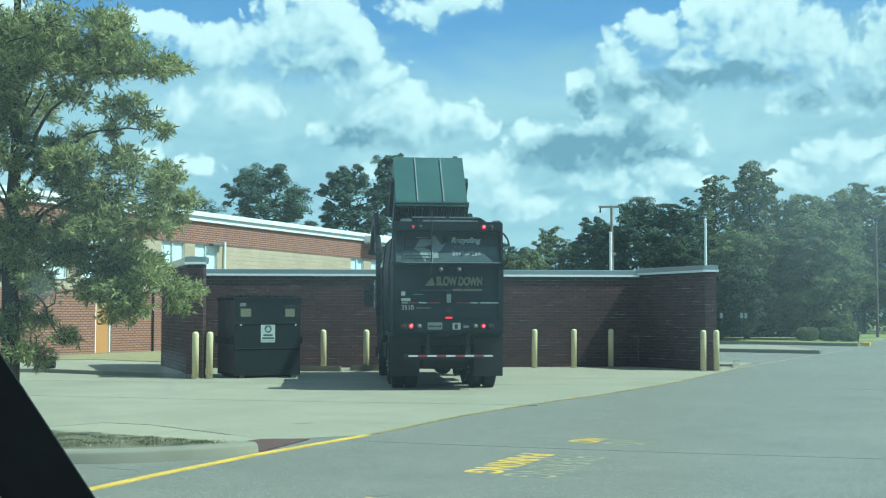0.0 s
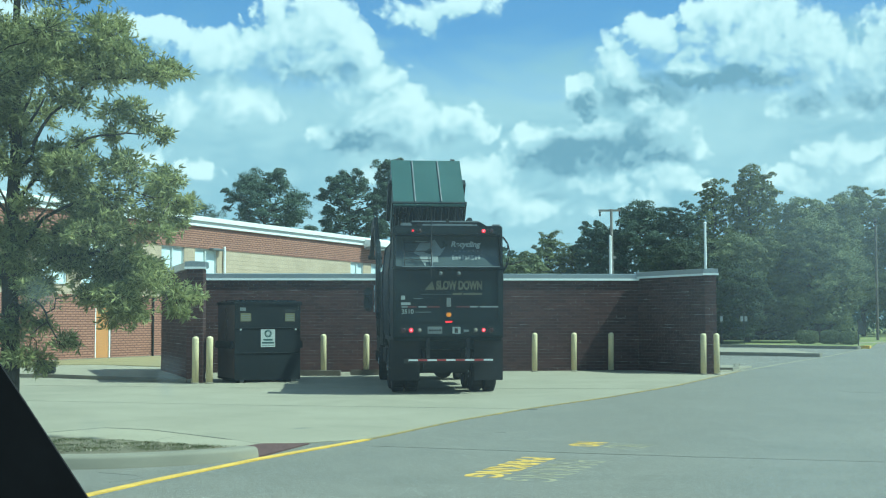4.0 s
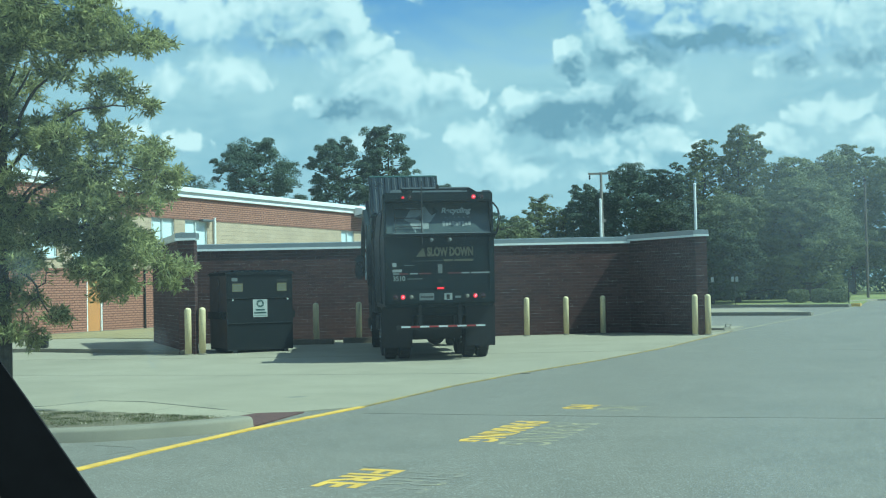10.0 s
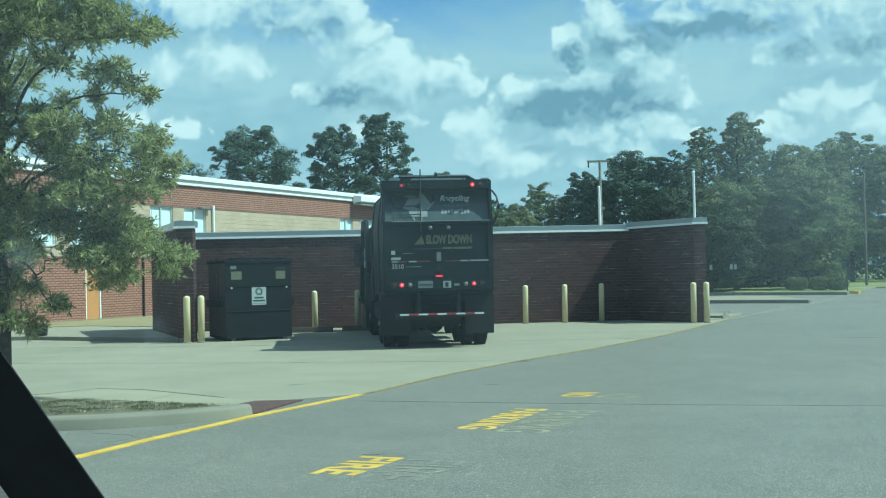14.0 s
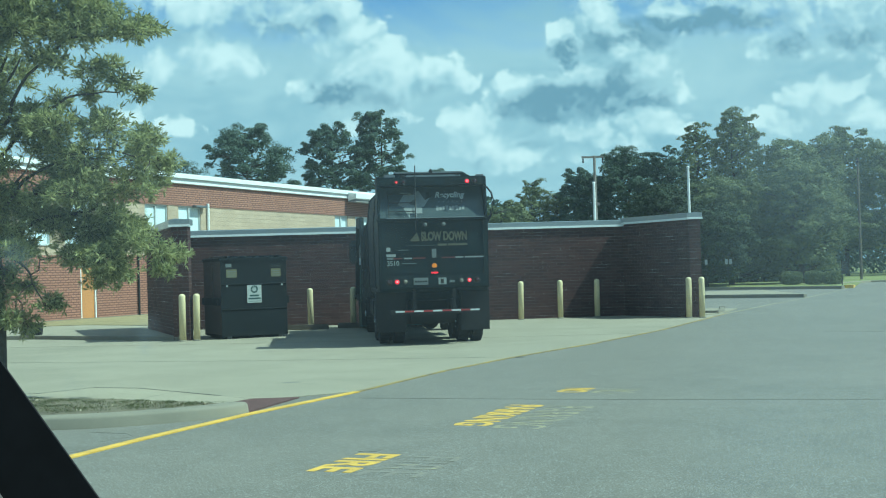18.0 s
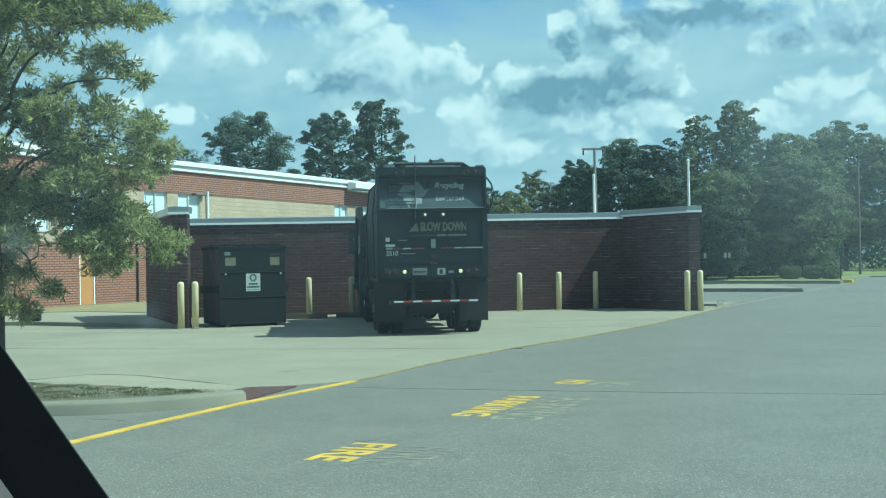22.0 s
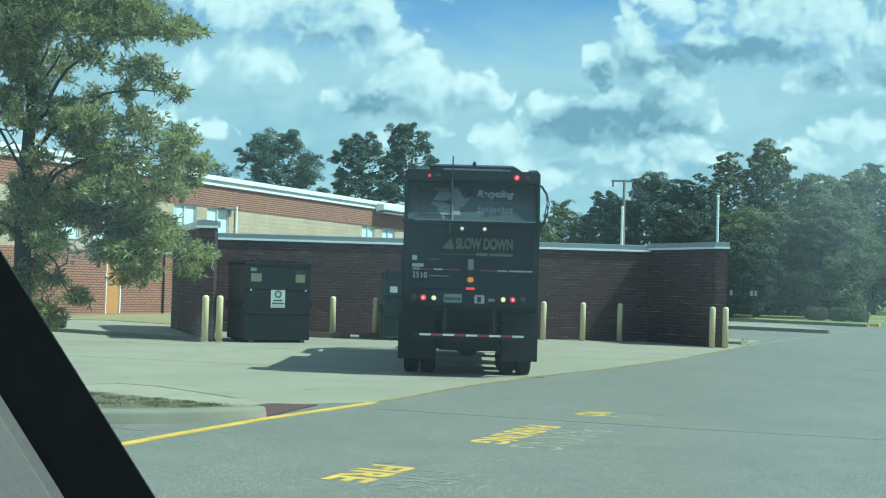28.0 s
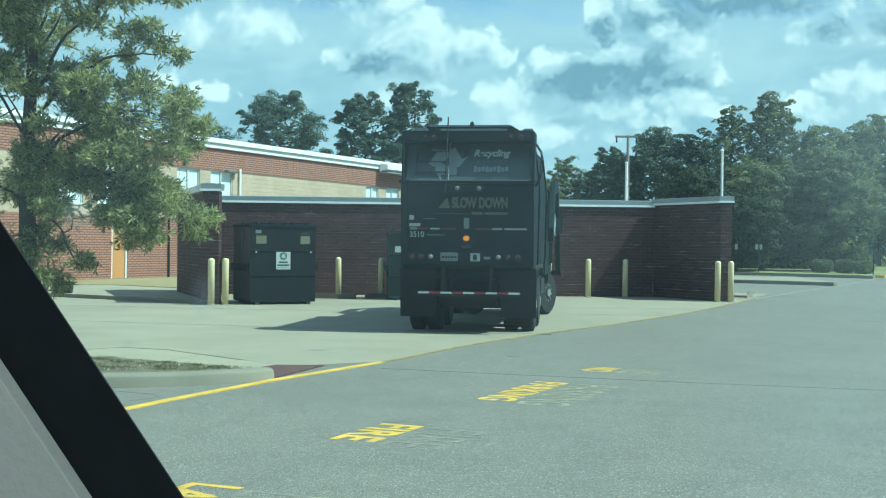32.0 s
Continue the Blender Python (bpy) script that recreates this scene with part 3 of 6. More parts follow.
# the planted island with its sidewalk
setting("sidewalk", slab_bm([(-2.95, 15.62), (-2.64, 15.72), (-2.48, 16.3), (-2.2, 16.9), (-3.17, 17.5), (-3.88, 18.25), (-4.6, 19.0), (-5.4, 19.35), (-6.0, 18.6), (-7.5, 18.2), (-14.0, 18.4), (-14.0, 17.4), (-5.6, 16.75), (-4.37, 16.25), (-3.27, 15.6)], -0.1, 0.020),
        PALE_CONCRETE, "pale concrete sidewalk behind the planted island", "sidewalk", 0.006)
def swept_kerb(line, width, high):
    """A cast kerb with rounded shoulders that sinks to a nose at its first end."""
    half = width / 2
    profile = [(-half, -0.1), (-half + 0.02, high - 0.04), (-half + 0.03, high - 0.02), (-half + 0.05, high - 0.005), (-half + 0.08, high), (half - 0.06, high), (half - 0.02, high - 0.012), (half, high - 0.05), (half, -0.1)]
    verts, faces = [], []
    pts = [Vector((x, y, 0)) for x, y in line]
    for i, p in enumerate(pts):
        run = (pts[min(i + 1, len(pts) - 1)] - pts[max(i - 1, 0)]).normalized()
        side = Vector((run.y, -run.x, 0))
        sink = min(1.0, 0.45 + 0.55 * (i / 4.0) ** 0.6)
        narrow = min(1.0, 0.72 + 0.28 * i / 4.0)
        for u, z in profile:
            v = p + side * u * narrow
            verts.append((v.x, v.y, z * sink if z > 0 else z))
    n_p = len(profile)
    for i in range(len(pts) - 1):
        for j in range(n_p - 1):
            faces.append([i * n_p + j, i * n_p + j + 1, (i + 1) * n_p + j + 1, (i + 1) * n_p + j])
    faces.append(list(range(n_p)))
    me = raw("kerb", verts, faces, KERB)
    me.polygons.foreach_set("use_smooth", [True] * (len(faces) - 1) + [False])
    return me


island_kerb = new("kerb", swept_kerb(curved([(-2.46, 15.34), (-2.51, 15.19), (-2.60, 15.04), (-2.76, 14.88), (-3.28, 14.58), (-3.86, 14.34), (-4.55, 14.27), (-7.0, 14.3), (-14.0, 14.4)], 6), 0.32, 0.15))
tagged(island_kerb, "rounded concrete kerb round the planted island", "kerb", "", "structure")
setting("planting_bed", slab_bm([(-2.62, 15.3), (-3.35, 14.72), (-3.9, 14.48), (-4.6, 14.41), (-14.0, 14.5), (-14.0, 17.6), (-5.6, 16.9), (-4.37, 16.4), (-3.27, 15.75)], -0.1, 0.125),
        SOIL, "bare brown planting bed with leaf litter", "planting bed", 0.02)
bm = bmesh.new()
tops = [bm.verts.new(p) for p in ((-2.38, 15.26, 0.02), (-1.93, 16.95, 0.018), (-2.46, 16.25, 0.085), (-2.60, 15.38, 0.13))]
feet = [bm.verts.new((v.co.x, v.co.y, -0.05)) for v in tops]
bm.faces.new(tops)
for i in range(4):
    bm.faces.new((tops[i], feet[i], feet[(i + 1) % 4], tops[(i + 1) % 4]))
setting("tactile_ramp", bm, RED_PAVER, "dark red paved kerb ramp", "kerb ramp")

# far left: kerb, walk and lawn before the school building
setting("kerb", strip_bm([(-6.9, 33.2), (-9.0, 34.6), (-12.0, 36.6), (-30.0, 37.2)], 0.15, -0.1, 0.12), KERB, "concrete kerb along the far edge of the apron", "kerb", 0.02)
setting("pavement", slab_bm([(-6.95, 33.35), (-9.0, 34.7), (-12.0, 36.7), (-40.0, 37.4), (-40.0, 43.5), (-12.6, 44.5), (-9.5, 42.0)], -0.1, 0.10), CONCRETE, "concrete walk beside the enclosure", "pavement")
setting("lawn", slab_bm([(-9.4, 42.2), (-12.6, 44.6), (-40.0, 43.6), (-40.0, 52.0), (-4.0, 90.0), (0.0, 90.0), (-6.0, 60.0)], -0.1, 0.11), DRY_LAWN, "dry straw-coloured lawn strip along the school building", "lawn")

# far right: kerbed islands, verge and lawn
setting("kerb", strip_bm([(9.9, 43.5), (9.4, 41.3), (9.0, 40.4), (8.6, 40.6)], 0.16, -0.1, 0.12), KERB, "short concrete kerb beside the enclosure", "kerb", 0.02)
setting("pavement", slab_bm([(8.3, 39.3), (9.2, 40.6), (10.5, 43.8), (8.5, 46.0), (7.0, 46.0), (7.4, 41.5)], -0.1, 0.05), CONCRETE, "small concrete patch behind the bollards", "pavement")
setting("kerb", strip_bm([(9.0, 59.5), (12.26, 58.85), (14.6, 57.2), (16.4, 55.6)], 0.3, -0.1, 0.16), KERB, "low concrete kerb of a traffic island", "kerb", 0.03)
setting("pavement", slab_bm([(9.0, 59.6), (12.3, 59.0), (16.2, 56.0), (17.8, 60.0), (18.6, 71.0), (10.0, 73.0)], -0.1, 0.02), CONCRETE, "pale concrete crossing strip", "pavement")
setting("kerb", strip_bm([(14.0, 76.0), (18.11, 74.7), (20.4, 71.8), (22.6, 69.4)], 0.35, -0.1, 0.17), KERB, "low concrete kerb before the hedge", "kerb", 0.03)
setting("kerb", strip_bm([(23.3, 70.6), (24.1, 72.6)], 0.45, -0.1, 0.15), YELLOW_PAINT, "yellow painted kerb end", "kerb", 0.03)
setting("lawn", slab_bm([(10.0, 77.0), (18.3, 75.2), (24.5, 73.2), (30.0, 88.0), (80.0, 84.0), (300.0, 90.0), (300.0, 400.0), (-200.0, 400.0), (-60.0, 95.0), (5.0, 92.0)], -0.1, 0.09), LAWN, "sunlit lawn under the far trees", "lawn")
JOINT_DARK = ground_material("dark_joint", (0.15, 0.14, 0.115), (0.19, 0.175, 0.145), 40.0, 1.0, 0.2)
for line in ([(-2.5, 16.8), (-3.17, 17.56), (-3.88, 18.3), (-4.6, 19.05), (-5.4, 19.4), (-6.0, 18.66), (-7.5, 18.25)], [(-3.9, 18.2), (-4.4, 16.5)]):
    tagged(new("joint", mesh_of("joint", strip_bm(line, 0.012, 0.0, 0.0212), JOINT_DARK)), "dark joint in the sidewalk", "joint", "", "structure")
for line in ([(-12.0, 27.0), (-4.0, 24.6), (1.6, 23.4)], [(-12.5, 32.5), (-3.5, 30.6), (4.9, 30.2)]):
    tagged(new("joint", mesh_of("joint", strip_bm(line, 0.010, 0.0, 0.0145), JOINT_DARK)), "dark joint in the concrete apron", "joint", "", "structure")
for line in ([(-1.14, 16.74), (0.4, 16.2), (1.6, 15.8), (2.86, 15.39), (5.0, 14.8), (9.0, 13.9)], [(-3.55, 13.0), (-3.3, 13.35), (-3.42, 13.6), (-3.9, 13.85)], [(9.0, 29.0), (12.0, 27.0), (16.0, 25.5)]):
    tagged(new("crack", mesh_of("crack", strip_bm(line, 0.018, 0.0, 0.0035), JOINT_DARK)), "thin dark crack across the asphalt", "crack", "", "structure")
for x, y, w_, h_ in ((-2.31, 19.36, 0.34, 0.10), (-0.68, 11.75, 0.22, 0.07), (0.72, 18.75, 0.2, 0.06), (2.1, 26.5, 0.3, 0.06)):
    tagged(new("tar_spot", mesh_of("tar_spot", slab_bm([(x - w_ / 2, y), (x - w_ / 4, y - h_), (x + w_ / 3, y - h_ * 0.7), (x + w_ / 2, y + h_ * 0.2), (x, y + h_)], 0.0, 0.0125 if y > 16.9 and x < (y - 20.6) / 2.0 else 0.003), JOINT_DARK)), "small dark tar spot on the paving", "stain", "", "structure")
setting("sidewalk", strip_bm([(25.0, 80.0), (30.0, 87.0), (60.0, 83.0)], 1.2, -0.05, 0.10), CONCRETE, "narrow pale sidewalk at the lawn", "sidewalk")


# painted words on the lane: bright ones, and worn older ones beside them
for word, x, y, long in (("NO", 1.74, 17.27, 0.58), ("PARKING", 0.87, 15.35, 2.0), ("FIRE", -0.77, 11.61, 1.04), ("LANE", -1.90, 8.64, 1.08)):
    spot = Matrix.Translation((x, y, 0.0022)) @ Matrix.Rotation(radians(-112.5), 4, "Z")
    base = thing("lane_marking", spot, "bright yellow painted word on grey asphalt", "road marking", "painted words on the lane")
    lettering(word, long, 0.43, YELLOW_PAINT, base, pose(0, 0, 0), "", "letters", 0.0010, 0.03)
    gone = word in ("FIRE", "LANE")
    old = thing("lane_marking", spot @ pose(0.06, 0.50, 0), "nearly worn-off older painted word on asphalt" if gone else "faded older painted word on asphalt", "road marking", "painted words on the lane")
    lettering(word, long * 1.04, 0.58, BARE_PAINT if gone else FADED_PAINT, old, pose(0, 0, 0), "", "letters", 0.0005, 0.0)


# ---------------------------------------------------------------- the brick enclosure
def uv_wall(me, u, v):
    """UV in metres from two directions."""
    layer = me.uv_layers.new(name="UVMap")
    for loop in me.loops:
        co = me.vertices[loop.vertex_index].co
        layer.data[loop.index].uv = (co.dot(u), co.dot(v))


COURSE, BRICK_LONG, JOINT = 0.1016, 0.3048, 0.014


def brick_wall(name, a, b, height, thick, label, loose_side=0, loose_from=0.0, loose_to=3.1):
    """A wall from a to b whose face to the right of a>b shows laid bricks; thickness goes to the left."""
    a, b = Vector((*a, 0)), Vector((*b, 0))
    along = (b - a).normalized()
    m = Matrix.Translation(a) @ Matrix.Rotation(math.atan2(along.y, along.x), 4, "Z")
    length = (b - a).length
    ob = new(name, mesh_of(name, boxed(0, length, 0.006, thick - 0.006, -0.1, height), MORTAR))
    ob.matrix_world = m
    tagged(ob, label, "wall", "", "structure")
    verts, faces, shared = [], [], {}
    for side in (0, 1):
        for row in range(int(height / COURSE)):
            x = -BRICK_LONG / 2 if row % 2 else 0.0
            while x < length - 0.02:
                x0, x1 = max(x + JOINT / 2, 0.0), min(x + BRICK_LONG - JOINT / 2, length)
                x += BRICK_LONG
                if x1 - x0 < 0.02:
                    continue
                z0, z1 = row * COURSE + JOINT / 2, (row + 1) * COURSE - JOINT / 2
                proud = random.uniform(0.0, 0.004)
                y0, y1 = (-proud, 0.03) if side == 0 else (thick - 0.03, thick + proud)
                if side == loose_side and loose_from <= x0 and x1 <= loose_to:
                    size = round(x1 - x0, 2)
                    if size not in shared:
                        shared[size] = mesh_of("brick", boxed(0, x1 - x0, 0, 0.034, 0, z1 - z0), BRICK_PIECE)
                    brick = new("brick", shared[size])
                    brick.parent = ob
                    brick.location = (x0, y0, z0)
                    continue
                k = len(verts)
                verts += [(xx, yy, zz) for xx in (x0, x1) for yy in (y0, y1) for zz in (z0, z1)]
                faces += [[k + i for i in f] for f in ((0, 1, 3, 2), (4, 6, 7, 5), (0, 4, 5, 1), (2, 3, 7, 6), (0, 2, 6, 4), (1, 5, 7, 3))]
    bricks = new("brickwork", raw("brickwork", verts, faces, BRICK_LOOSE))
    bricks.parent = ob
    tagged(bricks, "", "", "", "stuff")
    return ob, m, length


def coping(parent, length, thick, height, x0=-0.03, lift=0.0):
    part("coping", prism_into(bmesh.new(), [(-0.06, height + lift), (-0.06, height + 0.17 + lift), (thick + 0.06, height + 0.20 + lift), (thick + 0.06, height + lift)], x0, length + 0.03), COPING, parent, "pale grey metal coping", 0.008)
    part("drip_edge", boxed(x0, length + 0.03, -0.075, -0.045, height + lift - 0.035, height + lift + 0.03), FASCIA, parent, "white drip edge")


PIER_L, CORNER_L, CORNER_R, END_R = (-6.68, 33.35), (-8.98, 39.7), (6.15, 41.2), (7.75, 38.25)
WALL_H = 3.0
w_back, _, len_back = brick_wall("wall_north", CORNER_L, CORNER_R, WALL_H, 0.3, "dark red-brown brick back wall of the bin enclosure", 0, 9.9, 13.0)
coping(w_back, len_back, 0.3, WALL_H)
w_left, m_left, len_left = brick_wall("wall_west", PIER_L, CORNER_L, WALL_H + 0.08, 0.3, "dark red-brown brick side wall of the bin enclosure", 1, 0.0, 3.0)
coping(w_left, len_left, 0.3, WALL_H + 0.08)
w_right, m_right, len_right = brick_wall("wall_east", CORNER_R, END_R, WALL_H + 0.06, 0.3, "shaded brick side wall of the bin enclosure", 0, 0.0, 3.0)
coping(w_right, len_right, 0.3, WALL_H + 0.06)


def pier(x0, x1, y0, y1, tall, label):
    """A square pier of laid bricks, each its own piece."""
    ob = new("pier", mesh_of("pier", boxed(x0 + 0.014, x1 - 0.014, y0 + 0.005, y1 - 0.006, -0.1, tall), MORTAR))
    tagged(ob, label, "pier", "", "structure")
    wide, rows = x1 - x0, int(tall / COURSE)
    cuts = ([x0, x0 + wide * 0.62, x1], [x0, x0 + wide * 0.38, x1])
    shared = {}
    for row in range(rows):
        for a, b in zip(cuts[row % 2], cuts[row % 2][1:]):
            size = round(b - a, 3)
            if size not in shared:
                shared[size] = mesh_of("brick", boxed(0, size - JOINT, 0, y1 - y0, 0, COURSE - JOINT), BRICK_PIECE, 0.004)
            brick = new("brick", shared[size])
            brick.parent = ob
            brick.location = (a + JOINT / 2, y0 - random.uniform(0, 0.003), row * COURSE + JOINT / 2)
    part("coping", boxed(x0 - 0.05, x1 + 0.05, y0 - 0.05, y1 + 0.05, tall, tall + 0.17), COPING, ob, "pale grey metal coping", 0.01)
    part("drip_edge", boxed(x0 - 0.06, x1 + 0.06, y0 - 0.065, y0 - 0.045, tall - 0.03, tall + 0.03), FASCIA, ob, "white drip edge")


pier(PIER_L[0] - 0.42, PIER_L[0] + 0.03, PIER_L[1] - 0.12, PIER_L[1] + 0.28, WALL_H + 0.085, "dark red brick pier ending the side wall")
pier(END_R[0] + 0.0, END_R[0] + 0.36, END_R[1] - 0.05, END_R[1] + 0.3, WALL_H + 0.065, "dark red brick pier ending the side wall")


# ---------------------------------------------------------------- the school building
B_AT, B_TURN = Vector((-13.01, 55.43, 0.0)), radians(66.7)
building = thing("school_building", Matrix.Translation(B_AT) @ Matrix.Rotation(B_TURN, 4, "Z"), "long two-tone brick school building with white roof fascia", "building")
B_X0, B_X1, B_TOP = -34.0, 23.6, 6.54


def wall_piece(name, x0, x1, y0, y1, z0, z1, mat, parent, label=""):
    ob = part(name, boxed(x0, x1, y0, y1, z0, z1), mat, parent, label)
    uv_wall(ob.data, Vector((1, 0, 0)), Vector((0, 0, 1)))
    return ob


# openings: start, end, sill, head
UPPER = [(-15.6, -13.9), (-13.0, -11.3), (-7.9, -6.2), (-5.3, -3.6), (0.02, 1.73), (2.58, 4.38), (18.0, 19.58), (20.6, 22.28)]
DOOR = (-4.42, -3.42)
SILL, BAND = 3.2, 5.06
wall_piece("brick_wall", B_X0, DOOR[0], 0, 0.3, 0, 2.75, BUILDING_BRICK, building, "warm red brick lower wall")
wall_piece("brick_wall", DOOR[0], DOOR[1], 0, 0.3, 2.35, 2.75, BUILDING_BRICK, building)
wall_piece("brick_wall", DOOR[1], B_X1, 0, 0.3, 0, 2.75, BUILDING_BRICK, building, "warm red brick lower wall")
wall_piece("brick_band", B_X0, B_X1, -0.03, 0.3, BAND, B_TOP - 0.42, BUILDING_BRICK, building, "red brick band below the roof")
wall_piece("block_wall", B_X0, B_X1, 0, 0.3, 2.75, SILL, TAN_BLOCK, building, "tan block wall course")
edges = [B_X0] + [e for pair in UPPER for e in pair] + [B_X1]
for x0, x1 in zip(edges[::2], edges[1::2]):
    wall_piece("block_wall", x0, x1, 0, 0.3, SILL, BAND, TAN_BLOCK, building, "tan block wall between windows")
part("back_wall", boxed(B_X0, B_X1, 0.302, 14.0, 0, B_TOP - 0.5), TAN_BLOCK, building)
part("roof", boxed(B_X0 - 0.2, B_X1 + 0.2, 0.05, 14.2, B_TOP - 0.12, B_TOP + 0.02), ROOFING, building)
part("fascia", prism_into(bmesh.new(), [(-0.16, B_TOP - 0.46), (-0.16, B_TOP - 0.24), (-0.24, B_TOP - 0.22), (-0.24, B_TOP), (0.3, B_TOP + 0.03), (0.3, B_TOP - 0.46)], B_X0 - 0.1, B_X1 + 0.1), FASCIA, building, "white metal roof fascia", 0.01)
part("roof_edge", boxed(B_X0 - 0.1, B_X1 + 0.1, -0.25, -0.20, B_TOP - 0.235, B_TOP - 0.215), GALVANISED, building)
part("canopy", prism_into(bmesh.new(), [(-0.75, B_TOP - 0.48), (-0.75, B_TOP - 0.18), (-0.2, B_TOP - 0.1), (-0.2, B_TOP - 0.62)], 19.3, 23.7), FASCIA, building, "projecting white roof corner", 0.01)
part("soffit", boxed(19.3, 23.7, -0.73, -0.2, B_TOP - 0.68, B_TOP - 0.625), ROOFING, building, "dark soffit under the roof corner")
for x0, x1 in UPPER:
    win = part("window", boxed(x0, x1, 0.12, 0.16, SILL, BAND), WINDOW_GLASS, building, "window with the sky's pale reflection in its colour")
    for i in range(3):
        x = x0 + (x1 - x0) * i / 2
        part("window_frame", boxed(x - 0.04, x + 0.04, 0.04, 0.14, SILL, BAND), WINDOW_FRAME, win)
    part("window_frame", boxed(x0, x1, 0.04, 0.14, BAND - 0.08, BAND), WINDOW_FRAME, win)
    part("window_sill", boxed(x0 - 0.05, x1 + 0.05, -0.05, 0.14, SILL - 0.07, SILL + 0.01), WINDOW_FRAME, win)
part("door", boxed(DOOR[0] + 0.07, DOOR[1] - 0.07, 0.08, 0.13, 0.02, 2.28), ORANGE_DOOR, building, "tan orange painted steel door", 0.006)
for x0, x1, z0, z1 in ((DOOR[0], DOOR[0] + 0.07, 0, 2.35), (DOOR[1] - 0.07, DOOR[1], 0, 2.35), (DOOR[0] + 0.07, DOOR[1] - 0.07, 2.28, 2.35)):
    part("door_frame", boxed(x0, x1, 0.02, 0.16, z0, z1), FASCIA, building)
part("downpipe", rodded((4.9, -0.08, 2.0), (4.9, -0.08, BAND + 0.16), 0.07), FASCIA, building, "white rain pipe")
part("downpipe", rodded((-0.62, -0.07, 0.0), (-0.62, -0.07, 2.75), 0.045), CHASSIS, building, "dark rain pipe")
part("foundation", boxed(B_X0, B_X1, -0.02, 0.0, -0.1, 0.14), KERB, building)
part("lamp_bracket", boxed(3.7, 4.6, -0.25, 0.02, BAND - 0.06, BAND + 0.05), GALVANISED, building, "wall lamp bracket", 0.02)


# ---------------------------------------------------------------- bollards
def bollard(m, tall=1.25, r=0.089):
    ob = thing("bollard", m, "pale yellow painted steel bollard with a domed top", "bollard", "bollards of the enclosure")
    prof = [(r, -0.1), (r, tall - 0.07)] + [(r * math.cos(a), tall - 0.07 + 0.07 * math.sin(a)) for a in (0.35, 0.7, 1.05, 1.35)]
    part("post", turned(prof, 18), BOLLARD, ob, smooth=True)
    part("collar", turned([(r + 0.03, -0.05), (r + 0.03, 0.02), (r + 0.005, 0.035)], 18), KERB, ob, "grout collar")
    return ob


first = bollard(pose(-6.77, 32.84, 0.01))
for x, y, lean in ((-6.42, 32.95, 0.4), (-3.93, 38.1, -0.4), (-2.62, 38.0, 0.3), (2.64, 40.1, 0.6), (3.94, 40.4, 0.3), (5.16, 40.6, 0.5), (7.62, 37.9, 0.5), (8.02, 37.9, 0.2)):
    copy_thing(first, pose(x, y, 0.01, 0, lean))


# ---------------------------------------------------------------- bins
def steel_bin(name, m, wide, deep, tall, paint, trim, label):
    """A front-load bin: folded steel body, top flange, fork pockets, plastic lids. Front towards -y, open top."""
    ob = thing(name, m, label, "dumpster")
    w, d = wide / 2, deep / 2
    bm = bmesh.new()
    t = 0.03
    low = 0.10
    for x0, x1, y0, y1 in ((-w, w, -d, -d + t), (-w, w, d - t, d), (-w, -w + t, -d + t, d - t), (w - t, w, -d + t, d - t)):
        box_into(bm, x0, x1, y0, y1, low, tall)
    box_into(bm, -w, w, -d, d, low - 0.03, low)
    part("body", bm, paint, ob)
    for y in (-d - 0.035, d + 0.005):
        part("flange", boxed(-w - 0.04, w + 0.04, y, y + 0.03, tall - 0.07, tall), trim, ob, "worn top flange", 0.006)
    for x in (-w - 0.035, w + 0.005):
        part("flange", boxed(x, x + 0.03, -d, d, tall - 0.07, tall), trim, ob, "", 0.006)
    for s in (-1, 1):
        x0, x1 = (-w - 0.10, -w - 0.002) if s < 0 else (w + 0.002, w + 0.10)
        part("fork_pocket", boxed(x0, x1, -d * 0.9, d * 0.9, tall * 0.42, tall * 0.42 + 0.2), trim, ob, "steel fork pocket", 0.01)
    for s in (-1, 1):
        part("skid", boxed(s * (w - 0.2) - 0.06, s * (w - 0.2) + 0.06, -d, d, 0.0, low - 0.03), CHASSIS, ob)
    for z in (tall * 0.675, tall * 0.365):
        part("crease", prism_into(bmesh.new(), [(-d - 0.002, z - 0.04), (-d - 0.03, z), (-d - 0.002, z + 0.012)], -w * 0.98, w * 0.98), trim, ob, "folded stiffening crease")
    return ob, w, d


resting_bin, rw, rd = steel_bin("dumpster", pose(-5.33, 34.3, 0.012, 0, 0, 26.5), 1.84, 1.62, 2.16, BIN_DARK, BIN_DARK, "very dark green steel dumpster with white recycling sign")
for s in (-1, 1):
    lid = part("lid", boxed(min(s * 0.02, s * (rw + 0.02)), max(s * 0.02, s * (rw + 0.02)), -rd - 0.01, rd, 2.145, 2.18), LID_PLASTIC, resting_bin, "black ribbed plastic lid", 0.01)
    for i in range(4):
        x = s * (0.12 + i * 0.21)
        part("rib", boxed(x - 0.05, x + 0.05, -rd - 0.012, rd - 0.02, 2.178, 2.215), LID_PLASTIC, lid, "", 0.012)
SIGN_Y = -rd - 0.004
part("side_panel", boxed(-rw - 0.004, -rw - 0.001, -rd + 0.02, rd - 0.02, 0.12, 2.08), RUSTY_SIDE, resting_bin, "rusty brown side of the bin")
part("side_rib", boxed(-rw - 0.05, -rw - 0.004, -0.12, -0.04, 0.9, 2.0), RUSTY_SIDE, resting_bin, "", 0.01)
plate = part("sign", boxed(-0.20, 0.20, SIGN_Y - 0.006, SIGN_Y, 1.10, 1.60), WHITE_DECAL, resting_bin, "white sign with a dark green round arrow mark")
